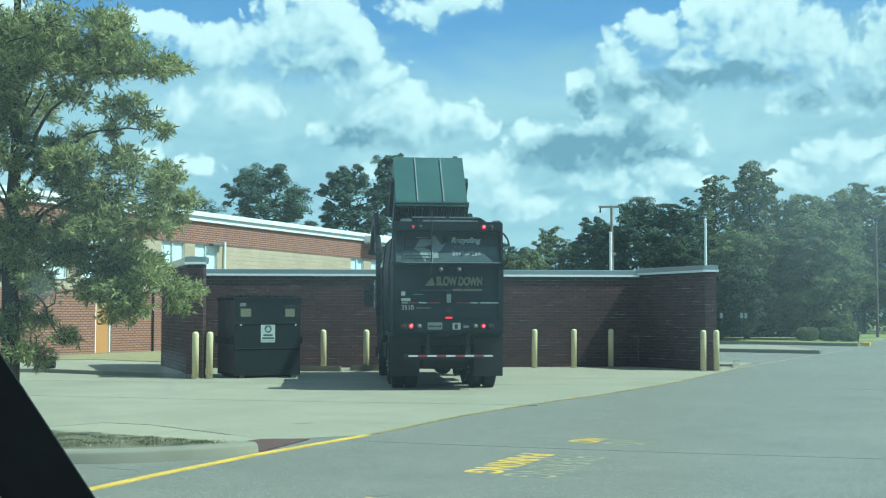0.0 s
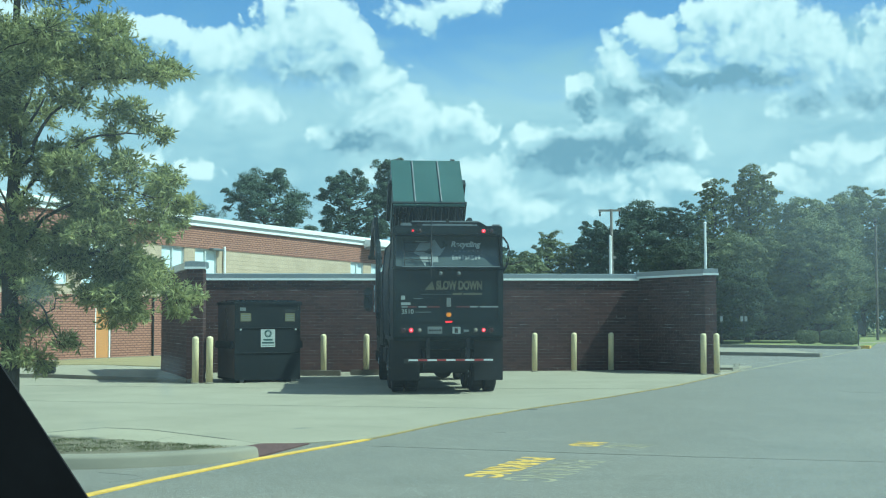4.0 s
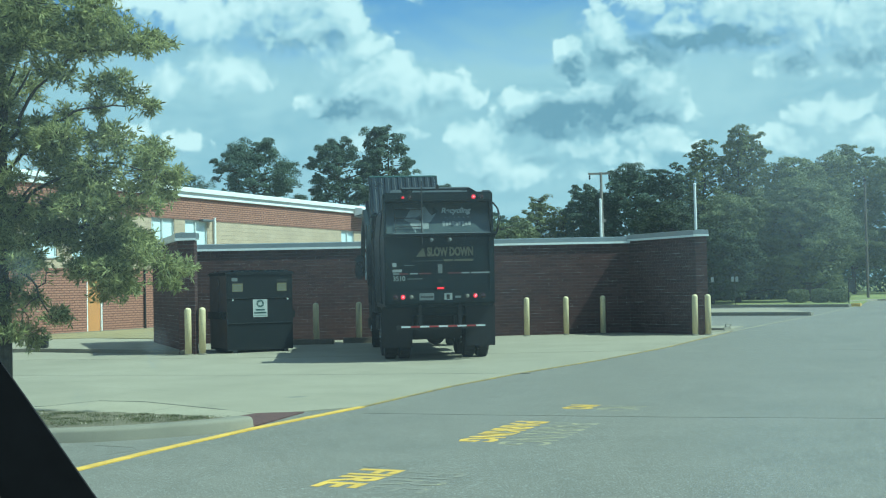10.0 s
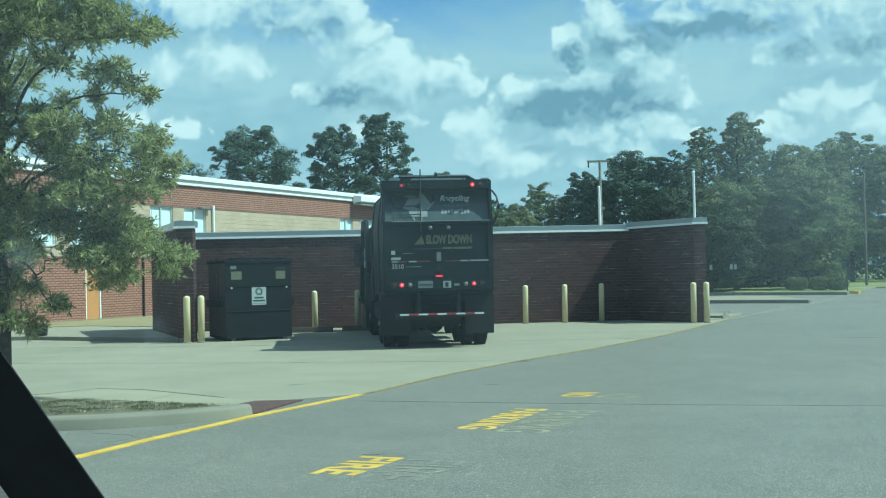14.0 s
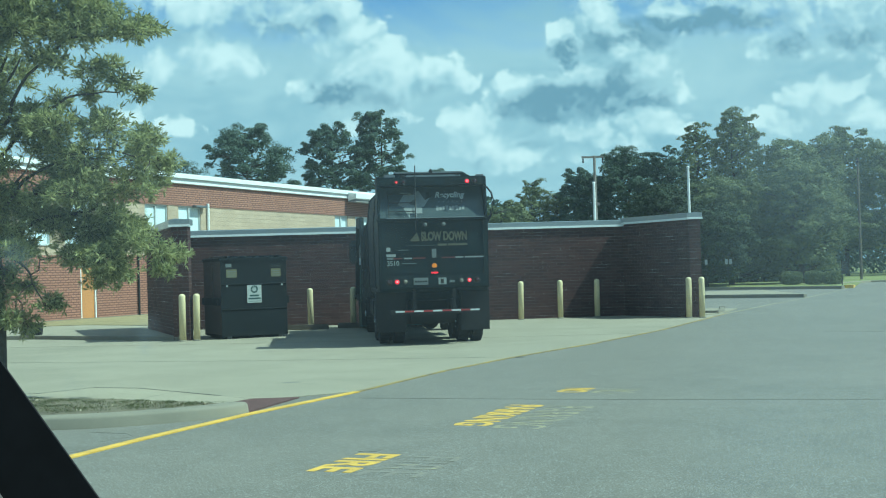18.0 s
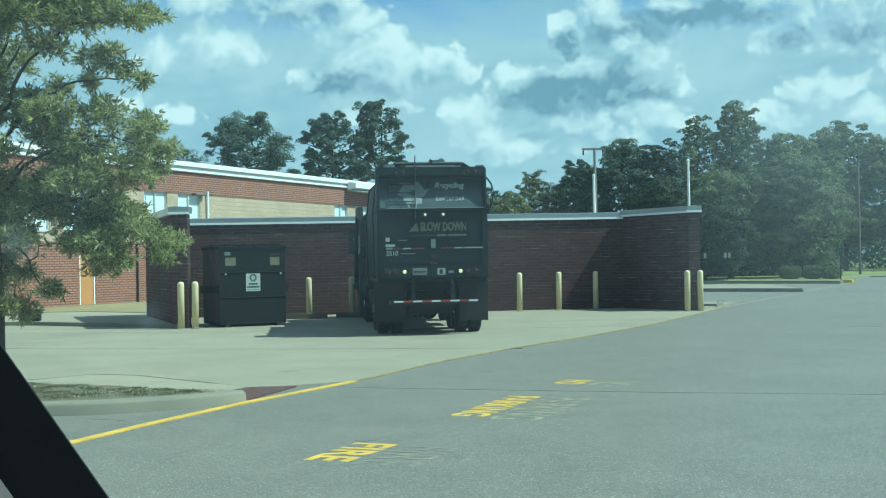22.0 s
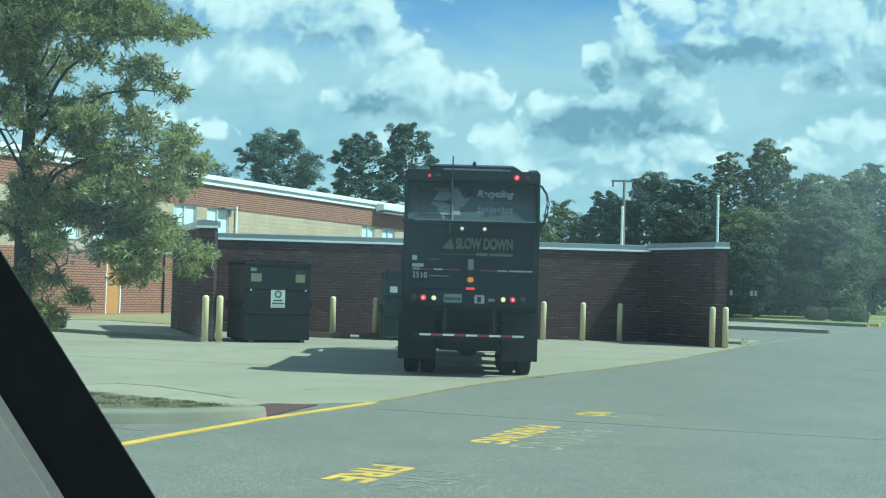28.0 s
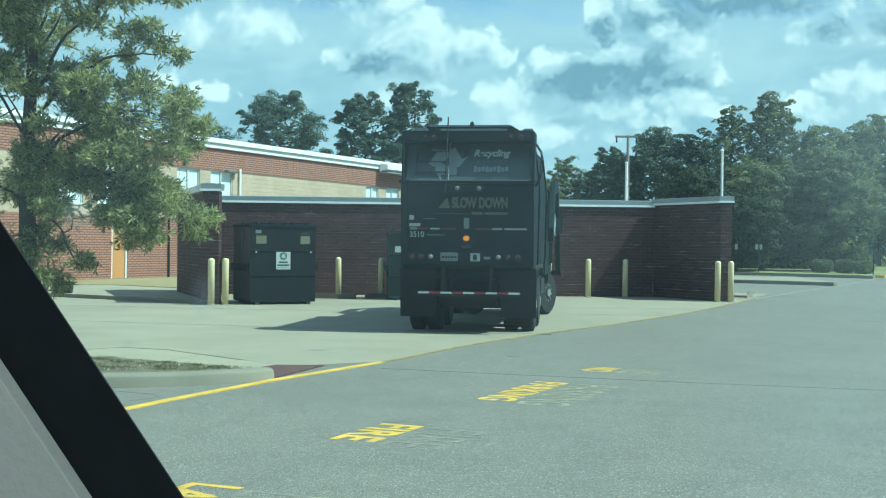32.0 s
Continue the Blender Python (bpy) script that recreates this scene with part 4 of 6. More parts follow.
bm = bmesh.new()
for i in range(14):
    a0, a1 = i * math.tau / 14 + 0.1, (i + 0.8) * math.tau / 14 + 0.1
    prism_into(bm, [(math.cos(a0) * 0.055, 1.46 + math.sin(a0) * 0.055), (math.cos(a0) * 0.105, 1.46 + math.sin(a0) * 0.105), (math.cos(a1) * 0.105, 1.46 + math.sin(a1) * 0.105), (math.cos(a1) * 0.055, 1.46 + math.sin(a1) * 0.055)], SIGN_Y - 0.010, SIGN_Y - 0.006, "y")
part("emblem", bm, BIN_GREEN, plate, "dark green round emblem")
plate.location.z = -0.15
for z, x1 in ((1.27, 0.13), (1.19, 0.17), (1.135, 0.17)):
    part("text_bar", boxed(-x1, x1, SIGN_Y - 0.010, SIGN_Y - 0.006, z, z + (0.045 if z > 1.15 else 0.012)), BIN_GREEN, plate, "unreadable line of writing")
for x, z, w_, h_, mat in ((-0.62, 1.64, 0.29, 0.22, STICKER_YELLOW), (0.62, 1.64, 0.27, 0.22, STICKER_YELLOW), (-0.70, 1.92, 0.16, 0.09, GREY_DECAL), (0.62, 1.90, 0.3, 0.06, CHASSIS)):
    st = part("sticker", boxed(x - w_ / 2, x + w_ / 2, SIGN_Y - 0.004, SIGN_Y + 0.003, z, z + h_), mat, resting_bin, "worn yellow warning sticker" if mat is STICKER_YELLOW else "")
    if mat is STICKER_YELLOW:
        for k in range(3):
            part("text_bar", boxed(x - w_ * 0.4, x + w_ * 0.4, SIGN_Y - 0.007, SIGN_Y - 0.004, z + 0.03 + k * 0.06, z + 0.05 + k * 0.06), GREY_DECAL, st)
for s in (-1, 1):
    part("bolt", turned([(0.025, 0.0), (0.025, 0.02), (0.012, 0.03)], 10, "y"), WHITE_DECAL, resting_bin, "", 0, False, pose(s * 0.77, SIGN_Y - 0.055, 1.42))

# the bin that the truck lifts
lifted_bin, lw, ld = steel_bin("dumpster", pose(0, 0, 0), 1.95, 1.5, 2.0, BIN_GREEN, BIN_TEAL_SHADED, "teal green steel dumpster with ribbed lids on the lift arms")
for x in (-lw * 0.39, lw * 0.34):
    part("stiffener", prism_into(bmesh.new(), [(x - 0.018, 0.12), (x + 0.018, 0.12), (x + 0.018, 1.92), (x - 0.018, 1.92)], ld, ld + 0.04, "y"), GALVANISED, lifted_bin, "worn upright stiffener", 0.006)
for x in (-lw * 0.36, lw * 0.34):
    # front stiffeners wear the same shade-darkened teal
    part("stiffener", boxed(x - 0.03, x + 0.03, -ld - 0.04, -ld, 0.12, 1.82), BIN_TEAL_SHADED, lifted_bin, "upright stiffener", 0.006)
for s in (-1, 1):
    x0, x1 = (-lw + 0.01, -0.01) if s < 0 else (0.01, lw - 0.01)
    lid = part("lid", boxed(x0, x1, -ld + 0.02, ld - 0.07, 2.005, 2.03), LID_PLASTIC, lifted_bin, "black ribbed plastic lid")
    for i in range(5):
        x = x0 + (x1 - x0) * (i + 0.5) / 5
        part("rib", prism_into(bmesh.new(), [(x - 0.06, 2.03), (x - 0.035, 2.075), (x + 0.035, 2.075), (x + 0.06, 2.03)], -ld + 0.03, ld - 0.09, "y"), LID_PLASTIC, lid)
part("lid_hinge", boxed(-lw, lw, ld - 0.065, ld + 0.0, 2.005, 2.05), BIN_GREEN, lifted_bin, "green steel strip behind the lids", 0.01)
# thin overlay that paints shade onto the front side
part("front_panel", boxed(-lw + 0.02, lw - 0.02, -ld - 0.0035, -ld - 0.0005, 0.12, 1.92), BIN_TEAL_SHADED, lifted_bin, "front side in teal darkened for shade")
part("sticker", boxed(-0.80, -0.58, -ld - 0.01, -ld - 0.002, 1.42, 1.60), WHITE_DECAL, lifted_bin, "small white label")

# low timber stop before the bollards
for a, b in (((-4.75, 37.5), (-3.35, 37.35)), ((-3.1, 37.9), (-1.6, 37.8))):
    tm = thing("wheel_stop", look((*a, 0.012), (*b, 0.012)), "", "wheel stop")
    tm.matrix_world = Matrix.Translation((*a, 0.0)) @ Matrix.Rotation(math.atan2(b[1] - a[1], b[0] - a[0]), 4, "Z")
    tagged(tm, "weathered dark timber wheel stop on the concrete", "wheel stop")
    part("beam", boxed(0, (Vector(b) - Vector(a)).length, 0, 0.18, 0.0, 0.17), WOOD_POLE, tm, "", 0.015)


# ---------------------------------------------------------------- the refuse truck (origin on the ground below the tail; +y runs forward)
truck = thing("refuse_truck", pose(0, 0, 0), "dark green front-loading refuse truck with worn decals", "truck")


def truck_box(name, x0, x1, y0, y1, z0, z1, mat=DARK_GREEN, label="", bevel=0.02, parent=None):
    return part(name, boxed(x0, x1, y0, y1, z0, z1), mat, parent or truck, label, bevel)


# body shell behind the hopper
part("body", prism_into(bmesh.new(), [(-1.14, 1.0), (-1.22, 1.35), (-1.24, 2.8), (-1.16, 3.5), (-1.0, 3.66), (1.0, 3.66), (1.16, 3.5), (1.24, 2.8), (1.22, 1.35), (1.14, 1.0)], 0.62, 4.6, "y"), DARK_GREEN, truck, "dark green packer body", 0.03)
for y in (1.6, 4.4):
    part("body_rib", prism_into(bmesh.new(), [(-1.17, 1.02), (-1.25, 1.35), (-1.268, 2.8), (-1.19, 3.52), (-1.02, 3.69), (1.02, 3.69), (1.19, 3.52), (1.268, 2.8), (1.25, 1.35), (1.17, 1.02)], y - 0.06, y + 0.06, "y"), DARK_GREEN, truck, "", 0.01)
truck_box("hopper", -1.22, -1.1, 4.6, 6.9, 1.0, 2.98, DARK_GREEN, "dark green hopper side")
truck_box("hopper", 1.1, 1.22, 4.6, 6.9, 1.0, 2.98)
truck_box("hopper_front", -1.1, 1.1, 6.78, 6.9, 1.0, 2.95)
truck_box("hopper_floor", -1.1, 1.1, 4.6, 6.78, 1.0, 1.2)

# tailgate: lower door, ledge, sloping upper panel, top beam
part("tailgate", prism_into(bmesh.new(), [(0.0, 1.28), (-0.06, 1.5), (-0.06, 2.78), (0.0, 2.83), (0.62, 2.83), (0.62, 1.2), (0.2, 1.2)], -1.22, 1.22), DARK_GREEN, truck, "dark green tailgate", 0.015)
# the panel's lighter green carries a painted sky reflection
part("upper_panel", prism_into(bmesh.new(), [(0.02, 2.84), (0.40, 3.58), (0.62, 3.58), (0.62, 2.84)], -1.18, 1.18), SKY_GLOSS_GREEN, truck, "sloping glossy upper tailgate panel lightened for reflected sky", 0.01)
for s in (-1, 1):
    x0, x1 = (-1.24, -1.185) if s < 0 else (1.185, 1.24)
    part("side_post", prism_into(bmesh.new(), [(-0.03, 2.84), (0.02, 3.62), (0.62, 3.62), (0.62, 1.2), (0.0, 1.25), (-0.09, 2.6)], x0, x1), DARK_GREEN, truck, "", 0.015)
truck_box("top_beam", -1.24, 1.24, 0.02, 0.70, 3.585, 3.79, DARK_GREEN, "dark top beam with marker lights", 0.025)
truck_box("ledge", -1.27, 1.27, -0.13, 0.02, 2.80, 2.865, DARK_GREEN, "projecting ledge", 0.012)
truck_box("ledge_edge", -1.05, 1.16, -0.138, -0.128, 2.85, 2.868, GALVANISED, "worn bright ledge edge", 0)
truck_box("door_frame", -0.62, -0.56, -0.085, -0.06, 2.25, 2.62, DARK_GREEN, "", 0.008)
truck_box("door_frame", 0.76, 0.80, -0.085, -0.06, 2.25, 2.62, DARK_GREEN, "", 0.008)
truck_box("door_frame", -0.56, 0.76, -0.085, -0.06, 2.56, 2.60, DARK_GREEN, "", 0.008)
truck_box("door_frame", -0.56, 0.76, -0.085, -0.06, 2.17, 2.21, DARK_GREEN, "", 0.008)
for s in (-1, 1):
    truck_box("tailgate_rib", s * 1.16 - 0.05, s * 1.16 + 0.05, -0.10, -0.055, 1.3, 2.79, DARK_GREEN, "", 0.012)
truck_box("tailgate_rib", -1.1, 1.1, -0.10, -0.055, 1.62, 1.70, DARK_GREEN, "", 0.012)
truck_box("tailgate_rib", -1.1, 1.1, -0.09, -0.055, 2.02, 2.07, DARK_GREEN, "", 0.012)
# roof: rails, cover and pivots
for x in (-0.62, 0.62):
    truck_box("roof_rail", x - 0.05, x + 0.05, 0.3, 4.5, 3.66, 3.86, CHASSIS, "", 0.01)
part("roof_cover", prism_into(bmesh.new(), [(-0.95, 3.79), (-0.80, 3.93), (0.76, 3.93), (0.98, 3.80)], 0.46, 1.6, "y"), DARK_GREEN, truck, "raised roof cover with sloping ends", 0.012)
part("cover_rim", boxed(-0.79, 0.75, 0.445, 0.47, 3.905, 3.935), GALVANISED, truck, "worn bright rim of the roof cover")
part("roof_bracket", boxed(-1.05, -0.80, 0.30, 0.42, 3.79, 3.875), GALVANISED, truck, "small pale roof bracket", 0.02)
part("roof_bracket", boxed(1.02, 1.20, 0.10, 0.22, 3.79, 3.83), GALVANISED, truck, "", 0.01)
truck_box("roof_hinge", -0.55, 0.7, 0.30, 0.42, 3.79, 3.85, GALVANISED, "", 0.01)
truck_box("roof_lug", -0.005, 0.065, 0.42, 0.5, 3.79, 4.0, CHASSIS, "", 0.02)
# ladder on the upper panel
for x in (-0.36, -0.98):
    part("ladder_rail", rodded((x, -0.02, 2.86), (x, 0.30, 3.50 if x < -0.5 else 3.62), 0.009), CHASSIS if x < -0.5 else GALVANISED, truck)
for k in range(3):
    part("ladder_rung", rodded((-0.98, 0.06 + k * 0.09, 3.02 + k * 0.2), (-0.36, 0.06 + k * 0.09, 3.02 + k * 0.2), 0.011), CHASSIS, truck)
part("grab_rod", rodded((-0.40, -0.14, 2.62), (-0.37, 0.02, 4.04), 0.013), CHASSIS, truck, "dark upright rod rising over the roof")

# decals on the sloping panel
SLOPE = Matrix.Translation((0, 0.02, 2.84)) @ Matrix.Rotation(-math.atan2(0.38, 0.74), 4, "X")
def chasing_arrows(radius, band):
    """Three bent arrows that follow one another round a triangle."""
    bm = bmesh.new()
    corner = [Vector((math.sin(a), math.cos(a))) * radius for a in (0.0, math.tau / 3, 2 * math.tau / 3)]
    for i in range(3):
        a, b = corner[i], corner[(i + 1) % 3]
        run = (b - a).normalized()
        side = Vector((run.y, -run.x)) * band * 0.5
        p, q = a + (b - a) * 0.12, a + (b - a) * 0.66
        tip = a + (b - a) * 0.90
        for outline in ([p - side, q - side, q + side, p + side * 0.2], [q - side * 2.0, tip, q + side * 2.0]):
            prism_into(bm, [(v.x, v.y) for v in outline], -0.006, -0.001, "y")
    return bm


part("emblem", chasing_arrows(0.31, 0.25), EMBLEM_GREY, truck, "large pale emblem of three chasing arrows", 0, False, SLOPE @ pose(-0.42, 0, 0.42))
lettering("Recycling", 0.66, 0.19, WHITE_DECAL, truck, SLOPE @ pose(0.08, -0.004, 0.50, 90), "pale slanted word Recycling", "lettering", 0.004, 0.035, 0.25)
for x0, x1, z0, z1, mat in ((0.16, 0.72, 0.42, 0.45, GREY_DECAL), (0.10, 0.76, 0.20, 0.33, EMBLEM_GREY)):
    bm = bmesh.new()
    parts_n = 9 if z1 - z0 > 0.1 else 16
    for i in range(parts_n):
        a = x0 + (x1 - x0) * i / parts_n
        box_into(bm, a, a + (x1 - x0) / parts_n * 0.8, -0.006, -0.001, z0 + 0.01 * (i % 3), z1 - 0.012 * ((i * 2) % 3))
    part("text_bar", bm, mat, truck, "unreadable line of pale writing", 0, False, SLOPE)

BACK = -0.062
lettering("SLOW DOWN", 1.04, 0.21, YELLOW_DECAL, truck, pose(-0.28, BACK - 0.002, 2.34, 90), "bold dull yellow block letters SLOW DOWN", "lettering", 0.004, 0.05)
part("warning_triangle", prism_into(bmesh.new(), [(-0.54, 2.34), (-0.31, 2.34), (-0.37, 2.54)], BACK - 0.006, BACK - 0.001, "y"), YELLOW_DECAL, truck)
for x0, x1, mat in ((-0.62, 0.06, DARK_LINE), (0.09, 0.30, YELLOW_DECAL), (0.33, 0.76, YELLOW_DECAL)):
    truck_box("text_bar", x0, x1, BACK - 0.006, BACK - 0.001, 2.225 if mat is YELLOW_DECAL else 2.235, 2.272 if mat is YELLOW_DECAL else 2.247, mat, "unreadable small writing", 0)
lettering("3510", 0.27, 0.11, TRUCK_DECAL, truck, pose(-1.06, BACK - 0.042, 1.80, 90), "white fleet number")
truck_box("text_bar", -0.74, -0.40, BACK - 0.043, BACK - 0.038, 1.835, 1.85, GREY_DECAL, "", 0)
for x0, x1, z0, z1 in ((-1.07, -0.98, 2.12, 2.21), (-1.07, -0.86, 2.00, 2.06), (-1.06, -0.92, 1.94, 1.985), (-0.05, 0.05, 1.96, 2.16), (-0.8, -0.58, 2.14, 2.15)):
    truck_box("sticker", x0, x1, BACK - 0.045, BACK - 0.034, z0, z1, TRUCK_DECAL if z0 > 1.99 and x0 < -0.9 else GREY_DECAL, "small pale sticker", 0)
for x0, x1, mat in ((-0.92, -0.72, DARK_TAPE), (-0.68, -0.50, TRUCK_DECAL), (-0.48, -0.2, DARK_TAPE), (0.17, 0.47, DARK_TAPE), (0.48, 0.66, TRUCK_DECAL), (0.70, 1.14, TRUCK_DECAL)):
    truck_box("reflective_tape", x0, x1, BACK - 0.036, BACK - 0.028, 1.945, 1.975, mat, "dirty white reflective tape" if mat is TRUCK_DECAL else "dirty red reflective tape", 0)


tail_bulbs, reverse_bulbs = [], []


def round_lamp(x, z, r, glow, lens, label, y, bank=None, lit_r=0.0):
    """A bezel and a domed lens; a lit lamp also has a bulb disc that is pushed up to the lens from its socket."""
    lamp = part("lamp", turned([(r, 0.0), (r, -0.03), (r * 0.75, -0.045), (r * 0.3, -0.05)], 20, "y"), lens, truck, label, 0, True, pose(x, y, z))
    part("bezel", turned([(r + 0.025, 0.03), (r + 0.025, -0.012), (r + 0.003, -0.012)], 20, "y"), CHASSIS, lamp)
    if bank is not None:
        q = lit_r or r
        bulb = part("bulb", turned([(q, 0.0), (q, -0.014), (q * 0.7, -0.02), (q * 0.4, -0.022)], 20, "y"), glow, lamp, "glowing bulb disc", 0, True, pose(0, -0.045, 0))
        if glow is RED_LIGHT:
            part("filament", turned([(q * 0.45, -0.018), (q * 0.45, -0.026), (q * 0.2, -0.028)], 12, "y"), RED_CORE, bulb, "bright glowing core")
        bank.append(bulb)


truck_box("lamp_panel", -1.18, 1.18, -0.11, -0.03, 1.30, 1.58, DARK_GREEN, "dark lamp panel", 0.012)
for x, r, glow, lens, label, bank in ((-0.85, 0.050, RED_LIGHT, RED_LENS, "round red tail light", tail_bulbs), (0.775, 0.044, RED_LIGHT, RED_LENS, "round red tail light", tail_bulbs),
                                      (-1.02, 0.055, None, RED_LENS, "unlit red tail lamp", None), (0.95, 0.055, None, RED_LENS, "unlit red tail lamp", None),
                                      (-0.66, 0.042, WARM_LIGHT, CLEAR_LENS, "round clear reversing lamp", reverse_bulbs), (0.60, 0.042, WARM_LIGHT, CLEAR_LENS, "round clear reversing lamp", reverse_bulbs)):
    round_lamp(x, 1.44, r, glow, lens, label, -0.112, bank)
for x, r, glow, bank in ((-0.80, 0.034, RED_DIM, tail_bulbs), (0.80, 0.046, RED_LIGHT, tail_bulbs), (-0.64, 0.04, None, None), (0.98, 0.046, None, None)):
    round_lamp(x, 3.67, r, glow, RED_LENS, "round red marker light", 0.015, bank, 0.026 if glow is RED_DIM else 0.0)
for x in (-0.18, 0.23):
    round_lamp(x, 2.71, 0.040, WARM_LIGHT, GREY_DECAL, "small round work lamp", -0.1, reverse_bulbs, 0.026)
brake = part("brake_lamp", boxed(-0.09, 0.09, BACK - 0.058, BACK, 1.60, 1.65), RED_LENS, truck, "flat red centre brake light", 0.014)
tail_bulbs.append(part("bulb", boxed(-0.082, 0.082, -0.05, 0.0, -0.019, 0.019), RED_LIGHT, brake, "glowing bulb strip", 0.01, False, pose(0, BACK - 0.012, 1.625)))
beacon = part("warning_lamp", boxed(-0.06, 0.06, BACK - 0.058, BACK, 1.735, 1.835), CHASSIS, truck, "square amber warning light", 0.02)
amber_bulb = part("bulb", boxed(-0.056, 0.056, -0.05, 0.0, -0.046, 0.046), AMBER_LIGHT, beacon, "glowing amber bulb", 0.018, False, pose(0, BACK - 0.012, 1.785))
plate = truck_box("number_plate", -0.48, -0.15, -0.122, -0.112, 1.36, 1.52, GREY_DECAL, "pale number plate with barred writing", 0.004)
for k in range(5):
    part("text_bar", boxed(-0.45 + k * 0.058, -0.41 + k * 0.058, -0.127, -0.122, 1.415, 1.455), RUBBER, plate)
truck_box("sticker", 0.08, 0.26, -0.118, -0.111, 1.36, 1.51, TRUCK_DECAL, "square pale sticker", 0)
truck_box("sticker", 0.13, 0.20, -0.123, -0.118, 1.38, 1.48, CHASSIS, "", 0)
truck_box("sticker", 0.33, 0.45, -0.118, -0.111, 1.40, 1.45, GREY_DECAL, "", 0)

# under the tail: frame rails, struts, bumper bar, flaps
for x in (-0.45, 0.45):
    truck_box("frame_rail", x - 0.05, x + 0.05, 0.25, 8.6, 0.75, 1.02, CHASSIS, "", 0.01)
    part("strut", prism_into(bmesh.new(), [(-0.02, 0.76), (0.06, 1.28), (0.16, 1.28), (0.08, 0.76)], x - 0.035, x + 0.035), CHASSIS, truck, "dark steel strut", 0.006)
truck_box("undercarriage", -0.62, 0.62, 1.0, 3.3, 0.44, 0.98, CHASSIS, "dark axle gear and tanks", 0.06)
truck_box("air_tank", -0.58, 0.58, 0.7, 0.98, 0.5, 0.78, CHASSIS, "", 0.08)
# unseen filler added to keep sunlight out of the truck's shadow
truck_box("cab_bulkhead", -1.15, 1.15, 6.9, 7.02, 0.75, 2.9, DARK_GREEN)
truck_box("bumper_bar", -1.0, 1.0, -0.06, 0.06, 0.70, 0.80, CHASSIS, "underride bar", 0.012)
n_tape = 9
for k in range(n_tape):
    x0 = -0.90 + k * 1.9 / n_tape
    truck_box("reflective_tape", x0, x0 + 1.9 / n_tape - 0.004, -0.068, -0.061, 0.755, 0.79, RED_TAPE if k % 2 else WHITE_TAPE, "red reflective tape" if k % 2 else "white reflective tape", 0)
for x0, x1 in ((-1.30, -0.62), (0.62, 1.28)):
    part("mud_flap", prism_into(bmesh.new(), [(0.36, 0.30), (0.40, 0.30), (0.36, 1.22), (0.30, 1.22)], x0, x1), RUBBER, truck, "black rubber mud flap", 0.006)
for s in (-1, 1):
    part("fender", prism_into(bmesh.new(), [(0.35, 1.15), (0.5, 1.28), (3.4, 1.28), (3.6, 1.1), (3.6, 1.02), (3.35, 1.2), (0.55, 1.2), (0.38, 1.08)], min(s * 0.62, s * 1.25), max(s * 0.62, s * 1.25)), CHASSIS, truck, "", 0.008)
truck_box("axle", -1.0, 1.0, 1.24, 1.36, 0.46, 0.60, CHASSIS, "rear axle", 0.02)
part("differential", turned([(0.05, -0.2), (0.2, -0.1), (0.23, 0.0), (0.2, 0.1), (0.05, 0.2)], 16, "y"), CHASSIS, truck, "round axle housing", 0, True, pose(0, 1.3, 0.53))
truck_box("axle", -1.0, 1.0, 2.64, 2.76, 0.46, 0.60, CHASSIS, "rear axle", 0.02)
truck_box("axle", -1.0, 1.0, 7.14, 7.26, 0.42, 0.56, CHASSIS, "front axle", 0.02)
# side guards, tanks, hoses
for s in (-1, 1):
    truck_box("side_tank", min(s * 0.7, s * 1.18), max(s * 0.7, s * 1.18), 3.9, 5.4, 0.55, 1.0, CHASSIS, "side tank", 0.05)
for k, (x, z) in enumerate(((1.28, 3.3), (1.31, 3.2), (1.29, 3.05))):
    bm = bmesh.new()
    pts = [(x - 0.04, 0.1, 3.55), (x + 0.06, 0.06, 3.4), (x + 0.10, 0.04, z), (x + 0.04, 0.06, 2.9), (x - 0.04, 0.1, 2.75)]
    for a, b in zip(pts, pts[1:]):
        rod_into(bm, a, b, 0.009, sides=8)
    part("hose", bm, RUBBER, truck, "black hydraulic hose")

# cab
part("cab", prism_into(bmesh.new(), [(7.0, 0.75), (7.0, 2.85), (7.25, 2.98), (8.55, 2.95), (8.85, 1.9), (8.9, 0.75)], -1.18, 1.18), DARK_GREEN, truck, "dark green cab", 0.05)
truck_box("front_bumper", -1.22, 1.22, 8.86, 9.0, 0.45, 0.8, CHASSIS, "steel front bumper", 0.03)
for s in (-1, 1):
    part("side_window", boxed(min(s * 1.183, s * 1.19), max(s * 1.183, s * 1.19), 7.5, 8.5, 1.95, 2.7), WINDOW_GLASS, truck, "cab side window")
    arm = part("mirror_arm", rodded((s * 1.18, 8.5, 2.3), (s * 1.52, 8.55, 2.3), 0.02), CHASSIS, truck)
    out = 1.45 if s < 0 else 1.33
    part("mirror", boxed(s * out - 0.13, s * out + 0.13, 8.48, 8.62, 1.92, 2.62), CHASSIS, truck, "tall black wing mirror", 0.06)
    part("mirror_glass", boxed(s * out - 0.09, s * out + 0.09, 8.47, 8.478, 2.02, 2.52), LID_PLASTIC, truck, "mirror glass")
    part("mirror_bracket", rodded((s * 1.28, 8.4, 1.9), (s * 1.28, 8.4, 2.7), 0.022), CHROME, truck, "bright mirror bracket")
    truck_box("exhaust_guard", min(s * 1.15, s * 1.3), max(s * 1.15, s * 1.3), 6.5, 6.75, 1.2, 2.7, CHASSIS, "", 0.05)

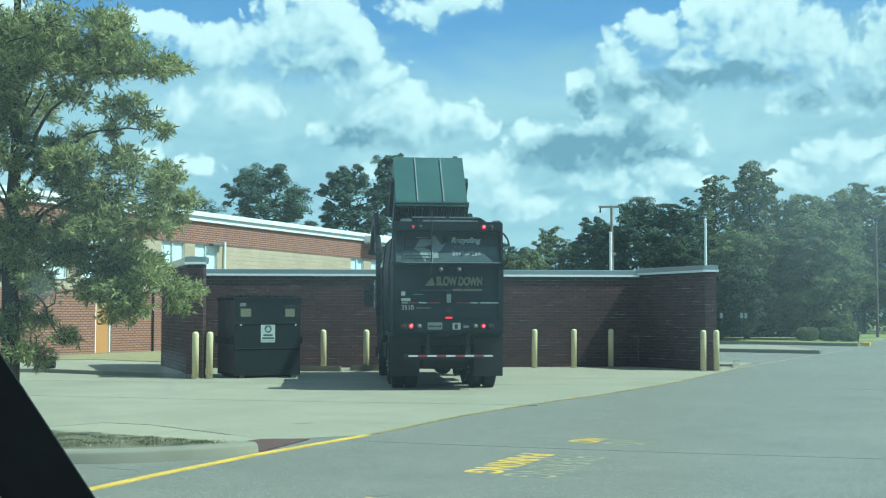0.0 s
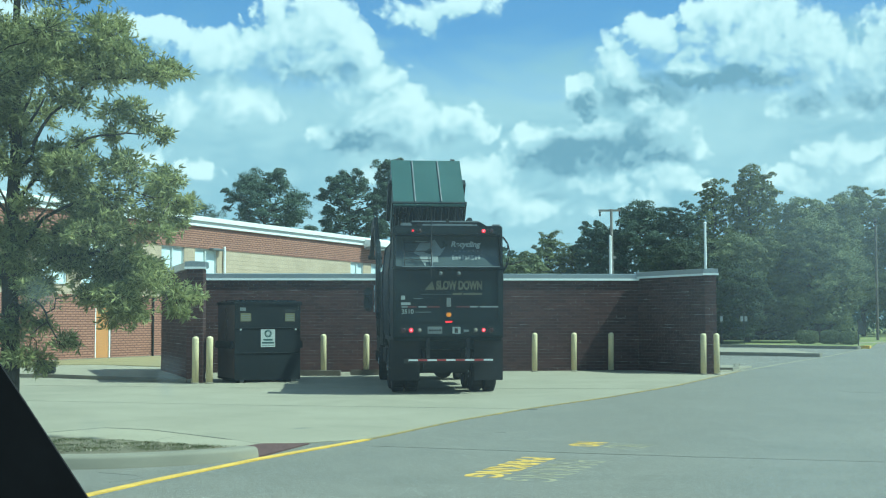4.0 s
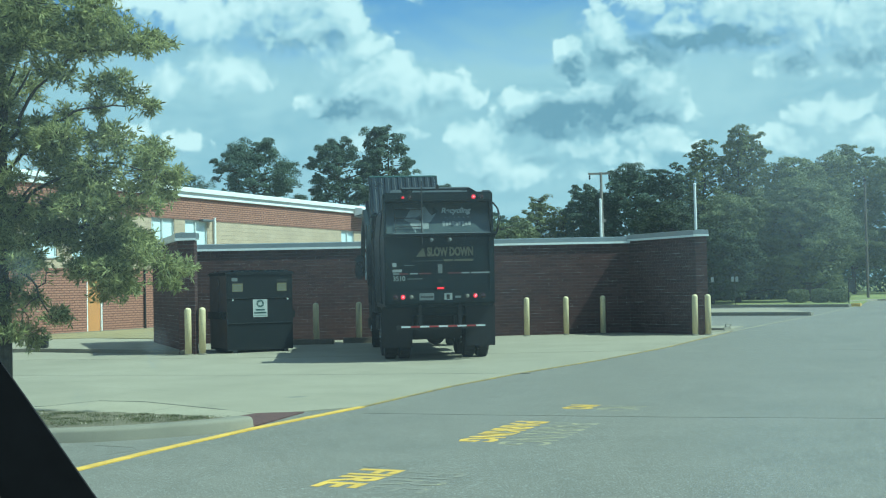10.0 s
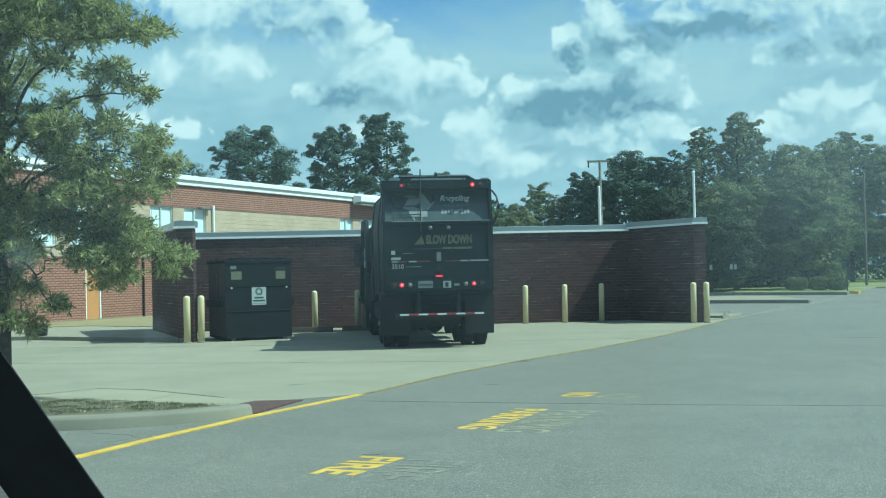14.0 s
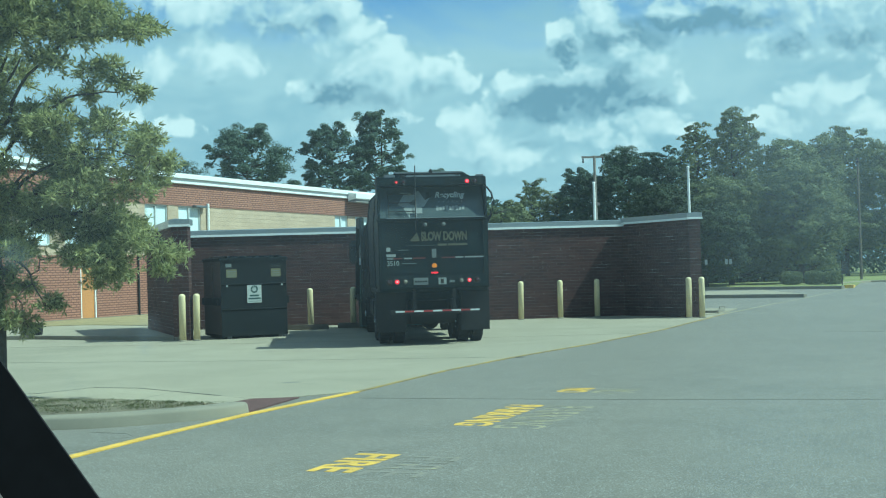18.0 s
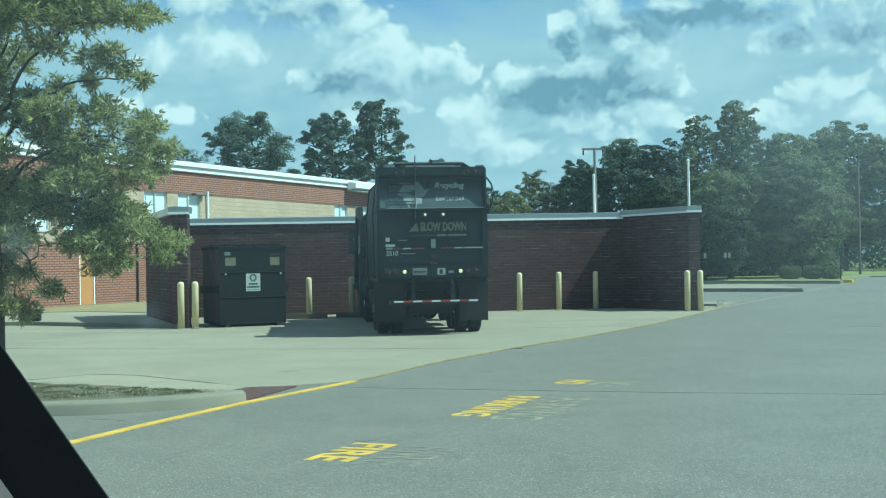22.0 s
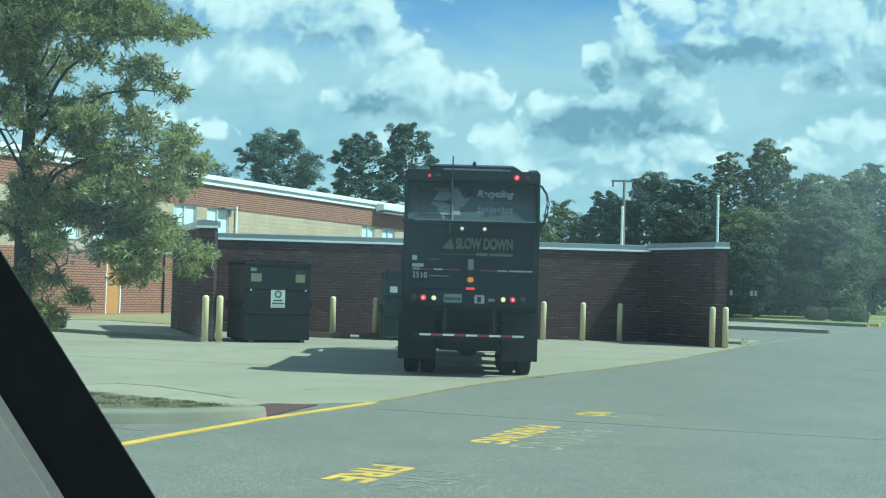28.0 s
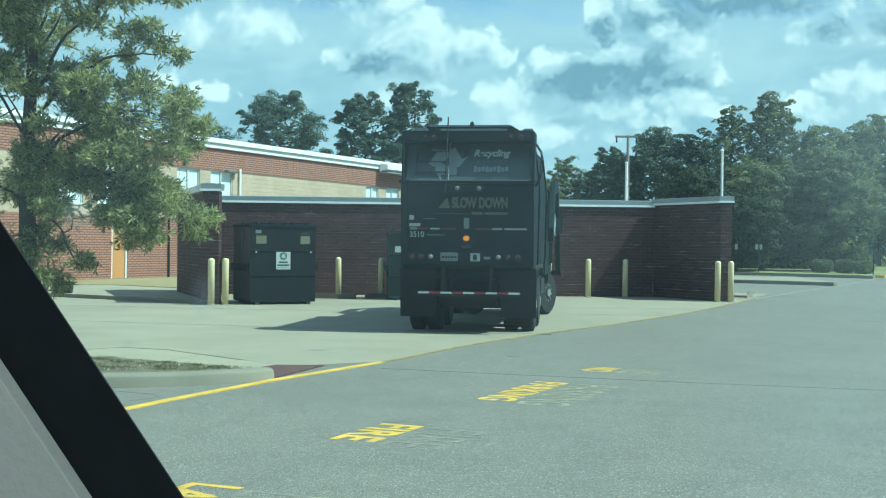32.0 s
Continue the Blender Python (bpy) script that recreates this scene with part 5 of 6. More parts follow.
# wheels
def wheel(m, wide, label, steer=False):
    hub = part("wheel", turned([(0.30, -wide / 2), (0.47, -wide / 2), (0.515, -wide / 2 + 0.05), (0.52, 0.0), (0.515, wide / 2 - 0.05), (0.47, wide / 2), (0.30, wide / 2)], 36, "x"), RUBBER, truck, label, 0, False, m)
    part("rim", turned([(0.295, -wide / 2 + 0.02), (0.30, -wide / 2 + 0.04), (0.30, wide / 2 - 0.04), (0.295, wide / 2 - 0.02)], 30, "x"), CHROME, hub, "bright metal rim")
    bm = bmesh.new()
    for s in (-1, 1):
        x = s * (wide / 2 - 0.03)
        for i in range(10):
            a = i * math.tau / 10
            rod_into(bm, (x, math.cos(a) * 0.19, math.sin(a) * 0.19), (x + s * 0.035, math.cos(a) * 0.19, math.sin(a) * 0.19), 0.02, sides=6)
        rod_into(bm, (x - s * 0.02, 0, 0), (x + s * 0.06, 0, 0), 0.1, sides=14)
    part("hub", bm, CHROME, hub, "hub with wheel nuts")
    bm = bmesh.new()
    for i in range(36):
        a = i * math.tau / 36
        box_into(bm, -wide * 0.42, wide * 0.42, -0.018, 0.018, 0.512, 0.526, Matrix.Rotation(a, 4, "X"))
    part("tread", bm, RUBBER, hub)
    return hub


wheels = []
for y in (1.3, 2.7):
    for x in (-1.07, -0.75, 0.75, 1.07):
        wheels.append((wheel(pose(x, y, 0.525), 0.27, "black dual rear tyre"), Vector((x, y, 0.525)), 0))
for x in (-1.04, 1.04):
    front = wheel(pose(x, 7.2, 0.525), 0.31, "black front tyre")
    s = 1 if x > 0 else -1
    part("wheel_disc", turned([(0.10, s * 0.15), (0.20, s * 0.10), (0.26, s * 0.10), (0.295, s * 0.145), (0.285, s * 0.13), (0.1, s * 0.09)], 30, "x"), CHROME, front, "bright dished wheel disc")
    wheels.append((front, Vector((x, 7.2, 0.525)), 1))

# lift arms: one on each side, and the forks between them
ARM_AT = Vector((0.0, 5.2, 1.9))
arms = part("lift_arm", prism_into(bmesh.new(), [(-0.15, -0.15), (0.15, -0.18), (1.0, 0.95), (2.6, 1.05), (3.6, 0.2), (4.3, -1.0), (4.5, -0.9), (3.8, 0.5), (2.75, 1.33), (0.85, 1.28), (-0.2, 0.15)], -1.38, -1.26), DARK_GREEN, truck, "dark curved lift arm", 0.02, False, Matrix.Translation(ARM_AT))
arms_r = part("lift_arm", prism_into(bmesh.new(), [(-0.15, -0.15), (0.15, -0.18), (1.0, 0.95), (2.6, 1.05), (3.6, 0.2), (4.3, -1.0), (4.5, -0.9), (3.8, 0.5), (2.75, 1.33), (0.85, 1.28), (-0.2, 0.15)], 1.26, 1.38), DARK_GREEN, truck, "dark curved lift arm", 0.02, False, Matrix.Translation(ARM_AT))
for a, s in ((arms, -1), (arms_r, 1)):
    part("fork", boxed(s * 1.04 - 0.03, s * 1.04 + 0.03, 4.15, 5.5, -1.18, -1.05), CHASSIS, a, "steel fork")
    part("cross_tube", rodded((s * 1.0, 4.35, -0.95), (s * 1.42, 4.35, -0.95), 0.07), CHASSIS, a)


# ---------------------------------------------------------------- trees
def tube(verts, faces, a, b, r0, r1, sides=6):
    a, b = np.array(a), np.array(b)
    d = b - a
    d = d / (np.linalg.norm(d) + 1e-9)
    u = np.cross(d, (0.0, 0.0, 1.0) if abs(d[2]) < 0.9 else (1.0, 0.0, 0.0))
    u /= np.linalg.norm(u)
    w = np.cross(d, u)
    k = len(verts)
    for at, r in ((a, r0), (b, r1)):
        for i in range(sides):
            t = i * math.tau / sides
            verts.append(at + (u * math.cos(t) + w * math.sin(t)) * r)
    for i in range(sides):
        j = (i + 1) % sides
        faces.append([k + i, k + j, k + sides + j, k + sides + i])


def limb(verts, faces, points, r0, r1, sides=7):
    """A bent limb through the points, tapering."""
    count = len(points) - 1
    for i in range(count):
        ra, rb = r0 + (r1 - r0) * i / count, r0 + (r1 - r0) * (i + 1) / count
        tube(verts, faces, points[i], points[i + 1], ra, rb, sides)


def bent(rng, a, b, steps, wander):
    a, b = np.array(a, float), np.array(b, float)
    pts = [a]
    for i in range(1, steps):
        f = i / steps
        pts.append(a + (b - a) * f + rng.normal(0, wander, 3) * math.sin(f * math.pi))
    return pts + [b]


def leaf_mesh(name, centres, dirs, lengths, widths, mat, rng, facing=None):
    """Many separate leaves, each a folded blade of two faces."""
    count = len(centres)
    dirs = dirs / (np.linalg.norm(dirs, axis=1, keepdims=True) + 1e-9)
    rand = rng.normal(0, 1, (count, 3))
    if facing is not None:
        rand = facing + rand * 0.35
    side = np.cross(dirs, rand)
    side /= np.linalg.norm(side, axis=1, keepdims=True) + 1e-9
    up = np.cross(side, dirs)
    l, w = lengths[:, None], widths[:, None]
    base, tip = centres - dirs * l / 2, centres + dirs * l / 2
    left, right = centres + side * w / 2 + up * w * 0.25, centres - side * w / 2 + up * w * 0.25
    verts = np.stack([base, left, tip, right], 1).reshape(-1, 3)
    idx = np.arange(count)[:, None] * 4
    loops = np.concatenate([idx + np.array([[0, 2, 1]]), idx + np.array([[0, 3, 2]])], 1).reshape(-1)
    me = bpy.data.meshes.new(name)
    me.vertices.add(count * 4)
    me.vertices.foreach_set("co", verts.ravel().astype(np.float32))
    me.loops.add(count * 6)
    me.loops.foreach_set("vertex_index", loops.astype(np.int32))
    me.polygons.add(count * 2)
    me.polygons.foreach_set("loop_start", np.arange(count * 2, dtype=np.int32) * 3)
    me.update(calc_edges=True)
    me.validate()
    me.materials.append(mat)
    return me


def under(name, me, parent, label=""):
    ob = new(name, me)
    ob.parent = parent
    return tagged(ob, label)


# the oak beside the lane: where its foliage gathers on the boughs, sideways and up from the foot, half width
OAK_AT = Vector((-6.12, 17.2, 0.08))
HIGH_BOUGHS = [(0.27, 5.25, 0.46), (0.91, 5.29, 0.46), (1.55, 5.24, 0.42), (1.98, 5.05, 0.36), (2.21, 4.9, 0.23), (2.34, 5.03, 0.2), (1.26, 5.03, 0.34), (0.62, 4.99, 0.34), (0.11, 4.77, 0.34),
               (0.27, 5.59, 0.46), (1.25, 5.59, 0.46), (1.48, 4.47, 0.23), (1.86, 4.32, 0.21), (2.03, 4.24, 0.13), (1.6, 4.64, 0.19), (1.33, 4.22, 0.15), (-0.03, 4.35, 0.19)]
MIDDLE_BOUGHS = [(0.01, 3.71, 0.27), (0.47, 3.75, 0.36), (0.94, 3.66, 0.30), (1.4, 3.79, 0.31), (1.74, 3.69, 0.34), (2.08, 3.62, 0.27), (2.29, 3.43, 0.26), (2.46, 3.22, 0.19), (1.91, 3.24, 0.4), (1.41, 3.24, 0.42),
                 (0.9, 3.02, 0.30), (2.26, 2.99, 0.19), (2.32, 2.76, 0.11), (1.75, 2.91, 0.4), (1.33, 2.78, 0.34), (0.74, 2.8, 0.24), (0.12, 2.86, 0.28), (0.35, 3.2, 0.2)]
LOW_BOUGHS = [(1.71, 2.46, 0.26), (1.93, 2.34, 0.23), (2.01, 2.15, 0.26), (2.39, 1.98, 0.25), (2.52, 1.96, 0.18), (2.4, 1.71, 0.15), (1.59, 2.11, 0.26), (1.3, 1.96, 0.26), (1.68, 1.77, 0.22),
              (0.12, 1.77, 0.24), (0.08, 1.44, 0.22), (0.51, 1.54, 0.15), (0.93, 1.31, 0.15), (0.58, 2.05, 0.22), (-0.01, 2.27, 0.22), (0.30, 1.10, 0.2)]


def oak_tree():
    rng = np.random.default_rng(5)
    ob = thing("oak_tree", Matrix.Translation(OAK_AT), "willow oak with narrow yellow-green leaves in the planted island", "tree")
    verts, faces = [], []
    trunk = [(0, 0, -0.1), (0.02, 0.0, 1.2), (-0.04, 0.05, 2.6), (0.05, 0.0, 4.0), (0.0, 0.05, 5.6), (0.05, 0, 7.4)]
    limb(verts, faces, [np.array(p, float) for p in trunk], 0.15, 0.03, 12)
    tube(verts, faces, (0, 0, -0.12), (0, 0, 0.25), 0.22, 0.15, 12)
    under("trunk", raw("trunk", verts, faces, BARK), ob, "straight grey-brown trunk")
    near = HIGH_BOUGHS + MIDDLE_BOUGHS + LOW_BOUGHS
    heads = [(dx, rng.uniform(-0.75, 0.45), z, r) for dx, z, r in near]
    heads += [(-dx * rng.uniform(0.7, 1.1), rng.uniform(-0.9, 0.9), z + rng.uniform(-0.2, 0.3), r * 1.25) for dx, z, r in near[::3]]
    heads += [(rng.uniform(-1.2, 1.2), s * rng.uniform(0.9, 2.0), z, 0.45) for s in (-1, 1) for z in (2.7, 3.5, 4.8, 5.4)]
    heads += [(rng.uniform(-0.3, 1.7), rng.uniform(-0.8, 0.9), z, 0.36) for z in np.linspace(2.6, 3.9, 7)]
    heads += [(rng.uniform(-0.4, 1.5), rng.uniform(-0.8, 0.9), z, 0.36) for z in np.linspace(4.7, 5.9, 6)]
    heads += [(rng.uniform(0.0, 1.1), rng.uniform(-0.9, 0.3), z, 0.24) for z in np.linspace(1.0, 2.1, 2)]
    heads += [(rng.uniform(1.2, 2.1), rng.uniform(-0.6, 0.6), z, 0.28) for z in np.linspace(1.6, 2.45, 10)]
    heads += [(rng.uniform(-0.3, 1.2), rng.uniform(-0.6, 0.6), z, 0.20) for z in np.linspace(3.9, 4.7, 9)]
    heads += [(dx, rng.uniform(-0.5, 0.4), z, 0.27) for dx, z in ((0.05, 2.45), (0.35, 2.3), (0.62, 2.5), (0.9, 2.35), (1.15, 2.55), (1.35, 2.3), (0.1, 2.7))]
    heads += [(0.0, 0.0, 6.4, 0.6), (0.6, 0.3, 6.6, 0.6), (-0.5, -0.2, 6.9, 0.6), (1.1, -0.3, 6.3, 0.5), (0.1, 0.2, 7.4, 0.5)]
    centres, dirs, sizes = [], [], []
    # boughs that carry the foliage: they leave the trunk, rise or droop, and thin out
    along = []
    for k, stations in enumerate((((0, 0, 3.5), (0.45, -0.1, 4.3), (1.1, -0.1, 4.95), (2.0, -0.1, 5.0)), ((0, 0, 3.2), (0.5, 0.1, 3.95), (1.2, 0.1, 4.2), (1.9, 0.1, 4.25)),
                                  ((0, 0, 2.3), (0.5, -0.2, 3.0), (1.3, -0.15, 3.4), (2.2, -0.1, 3.3)), ((0, 0, 1.9), (0.6, 0.0, 2.45), (1.5, -0.1, 2.6), (2.1, 0.0, 2.1), (2.5, 0.0, 1.85)),
                                  ((0, 0, 1.8), (0.3, -0.4, 2.0), (0.7, -0.6, 1.7), (0.9, -0.6, 1.3)), ((0, 0, 4.2), (0.3, 0.2, 5.2), (0.5, 0.1, 6.4)), ((0, 0, 3.0), (-0.7, 0.2, 4.0), (-1.6, 0.1, 4.9)),
                                  ((0, 0, 2.1), (-0.8, -0.1, 2.7), (-2.0, 0.0, 2.9)), ((0, 0, 2.6), (0.2, 0.8, 3.2), (0.1, 1.8, 3.7)), ((0, 0, 2.6), (0.2, -0.8, 3.2), (0.3, -1.7, 3.5)),
                                  ((0, 0, 4.0), (0.1, 0.9, 4.8), (0.0, 1.7, 5.3)), ((0, 0, 4.0), (0.1, -0.9, 4.8), (0.2, -1.7, 5.2)))):
        lv, lf = [], []
        points = [np.array(stations[0], float)]
        for a, b in zip(stations, stations[1:]):
            points += bent(rng, a, b, 4, 0.03)[1:]
        limb(lv, lf, points, 0.030 if k < 4 else 0.024, 0.008, 8)
        under("bough", raw("bough", lv, lf, BARK), ob)
        along += points[1:]
    along = np.array(along)
    for hx, hy, hz, r in heads:
        r *= 1.2
        lv, lf = [], []
        head = np.array((hx, hy, hz))
        near_by = np.linalg.norm(along - head, axis=1) + 0.45 * np.maximum(0.0, np.linalg.norm(along[:, :2], axis=1) - math.hypot(hx, hy))
        path = bent(rng, along[int(np.argmin(near_by))], head, 5, 0.05)
        limb(lv, lf, path, 0.011, 0.005, 5)
        for _ in range(int(9 + 36 * r * r / 0.16)):
            way = rng.normal(0, 1, 3)
            way /= np.linalg.norm(way)
            tip = head + way * rng.uniform(0.35, 1.0) ** 0.5 * np.array((r, r, r * 0.62)) * rng.uniform(0.75, 1.12)
            start = head + (path[4] - head) * rng.uniform(0, 0.8) + (tip - head) * 0.2
            limb(lv, lf, [start, tip], 0.0045, 0.002, 3)
            for f in (0.35, 0.6, 0.82, 1.0):
                if f < 1.0 and rng.uniform() < 0.3:
                    continue
                spot = start + (tip - start) * f + rng.normal(0, 0.025, 3)
                run = (tip - start) / (np.linalg.norm(tip - start) + 1e-6)
                count = rng.integers(5, 9)
                d = run * 0.7 + rng.normal(0, 0.75, (count, 3))
                d /= np.linalg.norm(d, axis=1, keepdims=True)
                size = rng.uniform(0.065, 0.125, count)
                centres.append(spot + d * size[:, None] * 0.5)
                dirs.append(d)
                sizes.append(size)
        for _ in range(22):
            f = rng.uniform(1.2, 4.6)
            spot = path[int(f)] + (path[min(5, int(f) + 1)] - path[int(f)]) * (f % 1.0) + rng.normal(0, 0.06, 3)
            count = rng.integers(5, 9)
            d = rng.normal(0, 1.0, (count, 3)) + np.array((0.2, 0, 0.2))
            d /= np.linalg.norm(d, axis=1, keepdims=True)
            size = rng.uniform(0.06, 0.11, count)
            centres.append(spot + d * size[:, None] * 0.5)
            dirs.append(d)
            sizes.append(size)
        under("limb", raw("limb", lv, lf, BARK), ob)
    centres, dirs, sizes = np.concatenate(centres), np.concatenate(dirs), np.concatenate(sizes)
    me = leaf_mesh("crown", centres, dirs, sizes, sizes * rng.uniform(0.17, 0.25, len(sizes)), OAK_LEAF, rng)
    under("crown", me, ob, "many narrow yellow-green leaves")
    return ob


def grown_tree(name, label, at, tall, spread, low, leaf, mat, seed, heads=46, per=420, flat=0.6, group="", trunk_r=0.22, core=1.0):
    """A far tree: trunk and limbs, and a crown of rounded clumps of leaves round a dense heart."""
    rng = np.random.default_rng(seed)
    ob = thing(name, Matrix.Translation(at), label, "tree", group)
    verts, faces = [], []
    limb(verts, faces, bent(rng, (0, 0, -0.2), (rng.normal(0, 0.3), rng.normal(0, 0.3), tall * 0.86), 6, 0.15), trunk_r, 0.05, 9)
    under("trunk", raw("trunk", verts, faces, BARK), ob)
    lv, lf, centres, sizes, faces_to = [], [], [], [], []

    def girth(g):
        return spread * math.sin(math.pi * min(1.0, 0.22 + 0.70 * g)) ** 0.5

    for i in range(heads):
        g = ((i + 0.5) / heads) ** 0.85
        z = low + (tall - low) * g
        r = spread * rng.uniform(0.15, 0.30)
        reach = max(0.0, girth(g) * rng.uniform(0.72, 1.08) - r * 0.6) if i % 5 else girth(g) * rng.uniform(0.1, 0.5)
        a = i * 2.399 + rng.normal(0, 0.5)
        head = np.array((math.cos(a) * reach, math.sin(a) * reach, z - r * flat * 0.6))
        limb(lv, lf, bent(rng, (0, 0, max(low * 0.7, z - reach * 0.45)), head, 3, 0.1), 0.06, 0.02, 5)
        # a clump: leaves gather on the upper shell of small puffs
        for _ in range(5):
            spot = head + rng.normal(0, r * 0.42, 3) * np.array((1, 1, flat))
            size = r * rng.uniform(0.35, 0.65)
            d = rng.normal(0, 1, (per // 5, 3))
            d /= np.linalg.norm(d, axis=1, keepdims=True)
            d[:, 2] = np.where(d[:, 2] < -0.2, -d[:, 2], d[:, 2])
            centres.append(spot + d * size * rng.uniform(0.55, 1.1, (per // 5, 1)) * np.array((1, 1, flat + 0.1)))
            sizes.append(np.full(per // 5, leaf))
            faces_to.append(d + (spot - np.array((0, 0, (low + tall) * 0.5))) / spread * 0.8)
    if core:
        count = int(heads * 60 * core)
        g = rng.uniform(0.02, 0.9, count)
        a, q = rng.uniform(0, math.tau, count), np.sqrt(rng.uniform(0, 1, count)) * 0.72
        wide = spread * np.sin(np.pi * np.minimum(1.0, 0.22 + 0.70 * g)) ** 0.5 * q
        centres.append(np.stack([np.cos(a) * wide, np.sin(a) * wide, low + (tall - low) * g], 1))
        sizes.append(np.full(count, leaf * 2.2))
        faces_to.append(rng.normal(0, 1, (count, 3)))
    tagged(under("branching", raw("branching", lv, lf, BARK), ob), "", "", "", "stuff")
    centres, sizes = np.concatenate(centres), np.concatenate(sizes)
    count = len(centres)
    dirs = rng.normal(0, 1, (count, 3)) * np.array((1, 1, 0.6))
    me = leaf_mesh("crown", centres, dirs, sizes * rng.uniform(0.6, 1.4, count), sizes * 0.55 * rng.uniform(0.6, 1.3, count), mat, rng, np.concatenate(faces_to))
    under("crown", me, ob)
    return ob


oak_tree()
# tall pines behind the school building
PINE = "tall dark pine with a broken, layered crown"
for x, y, tall, spread, low, seed, heads, r in ((-16.4, 108.0, 14.6, 4.2, 8.0, 11, 60, 0.24), (-9.1, 110.0, 14.9, 3.2, 8.0, 12, 54, 0.22), (-5.3, 112.0, 16.2, 3.1, 9.0, 13, 54, 0.22),
                                                (-0.2, 118.0, 11.2, 2.4, 8.0, 14, 22, 0.2), (-24.0, 112.0, 12.6, 4.0, 6.0, 15, 34, 0.24), (-11.8, 116.0, 8.6, 2.6, 6.0, 16, 20, 0.2)):
    grown_tree("pine_tree", PINE, (x, y, 0), tall, spread, low, 0.17, PINE_LEAF, seed, heads, 700, 0.75, "pines behind the school", r, 0.2)
# the wood on the far side
WOOD = "broad-leaved tree in the far wood"
for x, y, tall, spread, low, seed, mat in (
        (13.9, 118, 11.0, 3.2, 3.0, 21, PINE_LEAF), (9.4, 120, 10.2, 2.2, 2.0, 22, FAR_LEAF), (11.6, 121, 9.0, 2.2, 2.0, 33, FAR_LEAF), (7.4, 116, 8.2, 2.0, 1.5, 34, FAR_LEAF), (5.8, 112, 7.2, 2.2, 1.5, 23, FAR_LEAF), (17.6, 116, 12.7, 3.8, 3.0, 24, PINE_LEAF),
        (21.4, 115, 12.3, 3.6, 2.5, 25, PINE_LEAF), (22.9, 108, 13.9, 2.3, 4.0, 36, FAR_LEAF), (26.2, 108, 14.9, 3.1, 3.0, 26, FAR_LEAF), (29.6, 104, 11.7, 3.6, 2.0, 28, FAR_LEAF),
        (34.6, 114, 13.1, 4.2, 2.6, 29, FAR_LEAF), (38.2, 116, 14.0, 3.8, 2.6, 35, FAR_LEAF), (42.0, 114, 12.9, 4.6, 2.4, 30, FAR_LEAF), (46.0, 114, 12.6, 5.0, 1.5, 31, FAR_LEAF), (2.0, 122, 8.0, 3.0, 2.0, 32, PINE_LEAF)):
    thin = seed in (22, 33, 34, 23, 36)
    grown_tree("tree", WOOD, (x, y, 0), tall, spread, low, 0.18 if thin else 0.20, mat, seed, 64 if thin else 50, 170 if thin else 480, 0.65, "trees of the far wood", 0.1 if thin else 0.22, 0.3 if thin else 1.0)
LOW_TREE = "low spreading green tree before the far wood"
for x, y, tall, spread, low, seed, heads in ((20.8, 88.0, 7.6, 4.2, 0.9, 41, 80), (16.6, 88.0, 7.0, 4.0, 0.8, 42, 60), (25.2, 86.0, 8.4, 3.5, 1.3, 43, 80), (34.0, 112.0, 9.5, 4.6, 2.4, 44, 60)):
    # the second tree has shade put into its leaf colour
    grown_tree("tree", LOW_TREE, (x, y, 0), tall, spread, low, 0.17, SHADE_LEAF if seed == 42 else FAR_LEAF, seed, heads, 560, 0.6, "trees of the far wood", 0.25)
# another low tree whose dark leaf colour imitates shade
grown_tree("tree", "low tree with the far wood's shade in its leaf colour", (17.6, 81.8, 0), 5.4, 3.5, 0.5, 0.17, SHADE_LEAF, 45, 60, 560, 0.6, "trees of the far wood", 0.2)
# dark leaves added where only shade lies below the far trees
rng = np.random.default_rng(78)
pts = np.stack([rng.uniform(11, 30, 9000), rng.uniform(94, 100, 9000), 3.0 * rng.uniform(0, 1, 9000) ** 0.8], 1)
me = leaf_mesh("undergrowth", pts, rng.normal(0, 1, (9000, 3)), rng.uniform(0.3, 0.6, 9000), rng.uniform(0.2, 0.4, 9000), SHADE_LEAF, rng)
tagged(new("undergrowth", me), "dark leaf mass standing in for the shade below the far trees", "undergrowth", "", "stuff")
# woodland behind everything
rng = np.random.default_rng(77)
pts = np.concatenate([np.stack([rng.uniform(-70, 90, 60000), rng.uniform(124, 140, 60000), 8.2 * rng.uniform(0, 1, 60000) ** 0.7], 1)])
pts[:, 2] *= 0.75 + 0.35 * np.sin(pts[:, 0] * 0.31) * np.sin(pts[:, 0] * 0.117 + 1.0)
me = leaf_mesh("far_wood", pts, rng.normal(0, 1, (60000, 3)), rng.uniform(0.4, 0.8, 60000), rng.uniform(0.25, 0.5, 60000), PINE_LEAF, rng)
tagged(new("far_wood", me), "dark dense wood closing the view", "woods", "", "stuff")


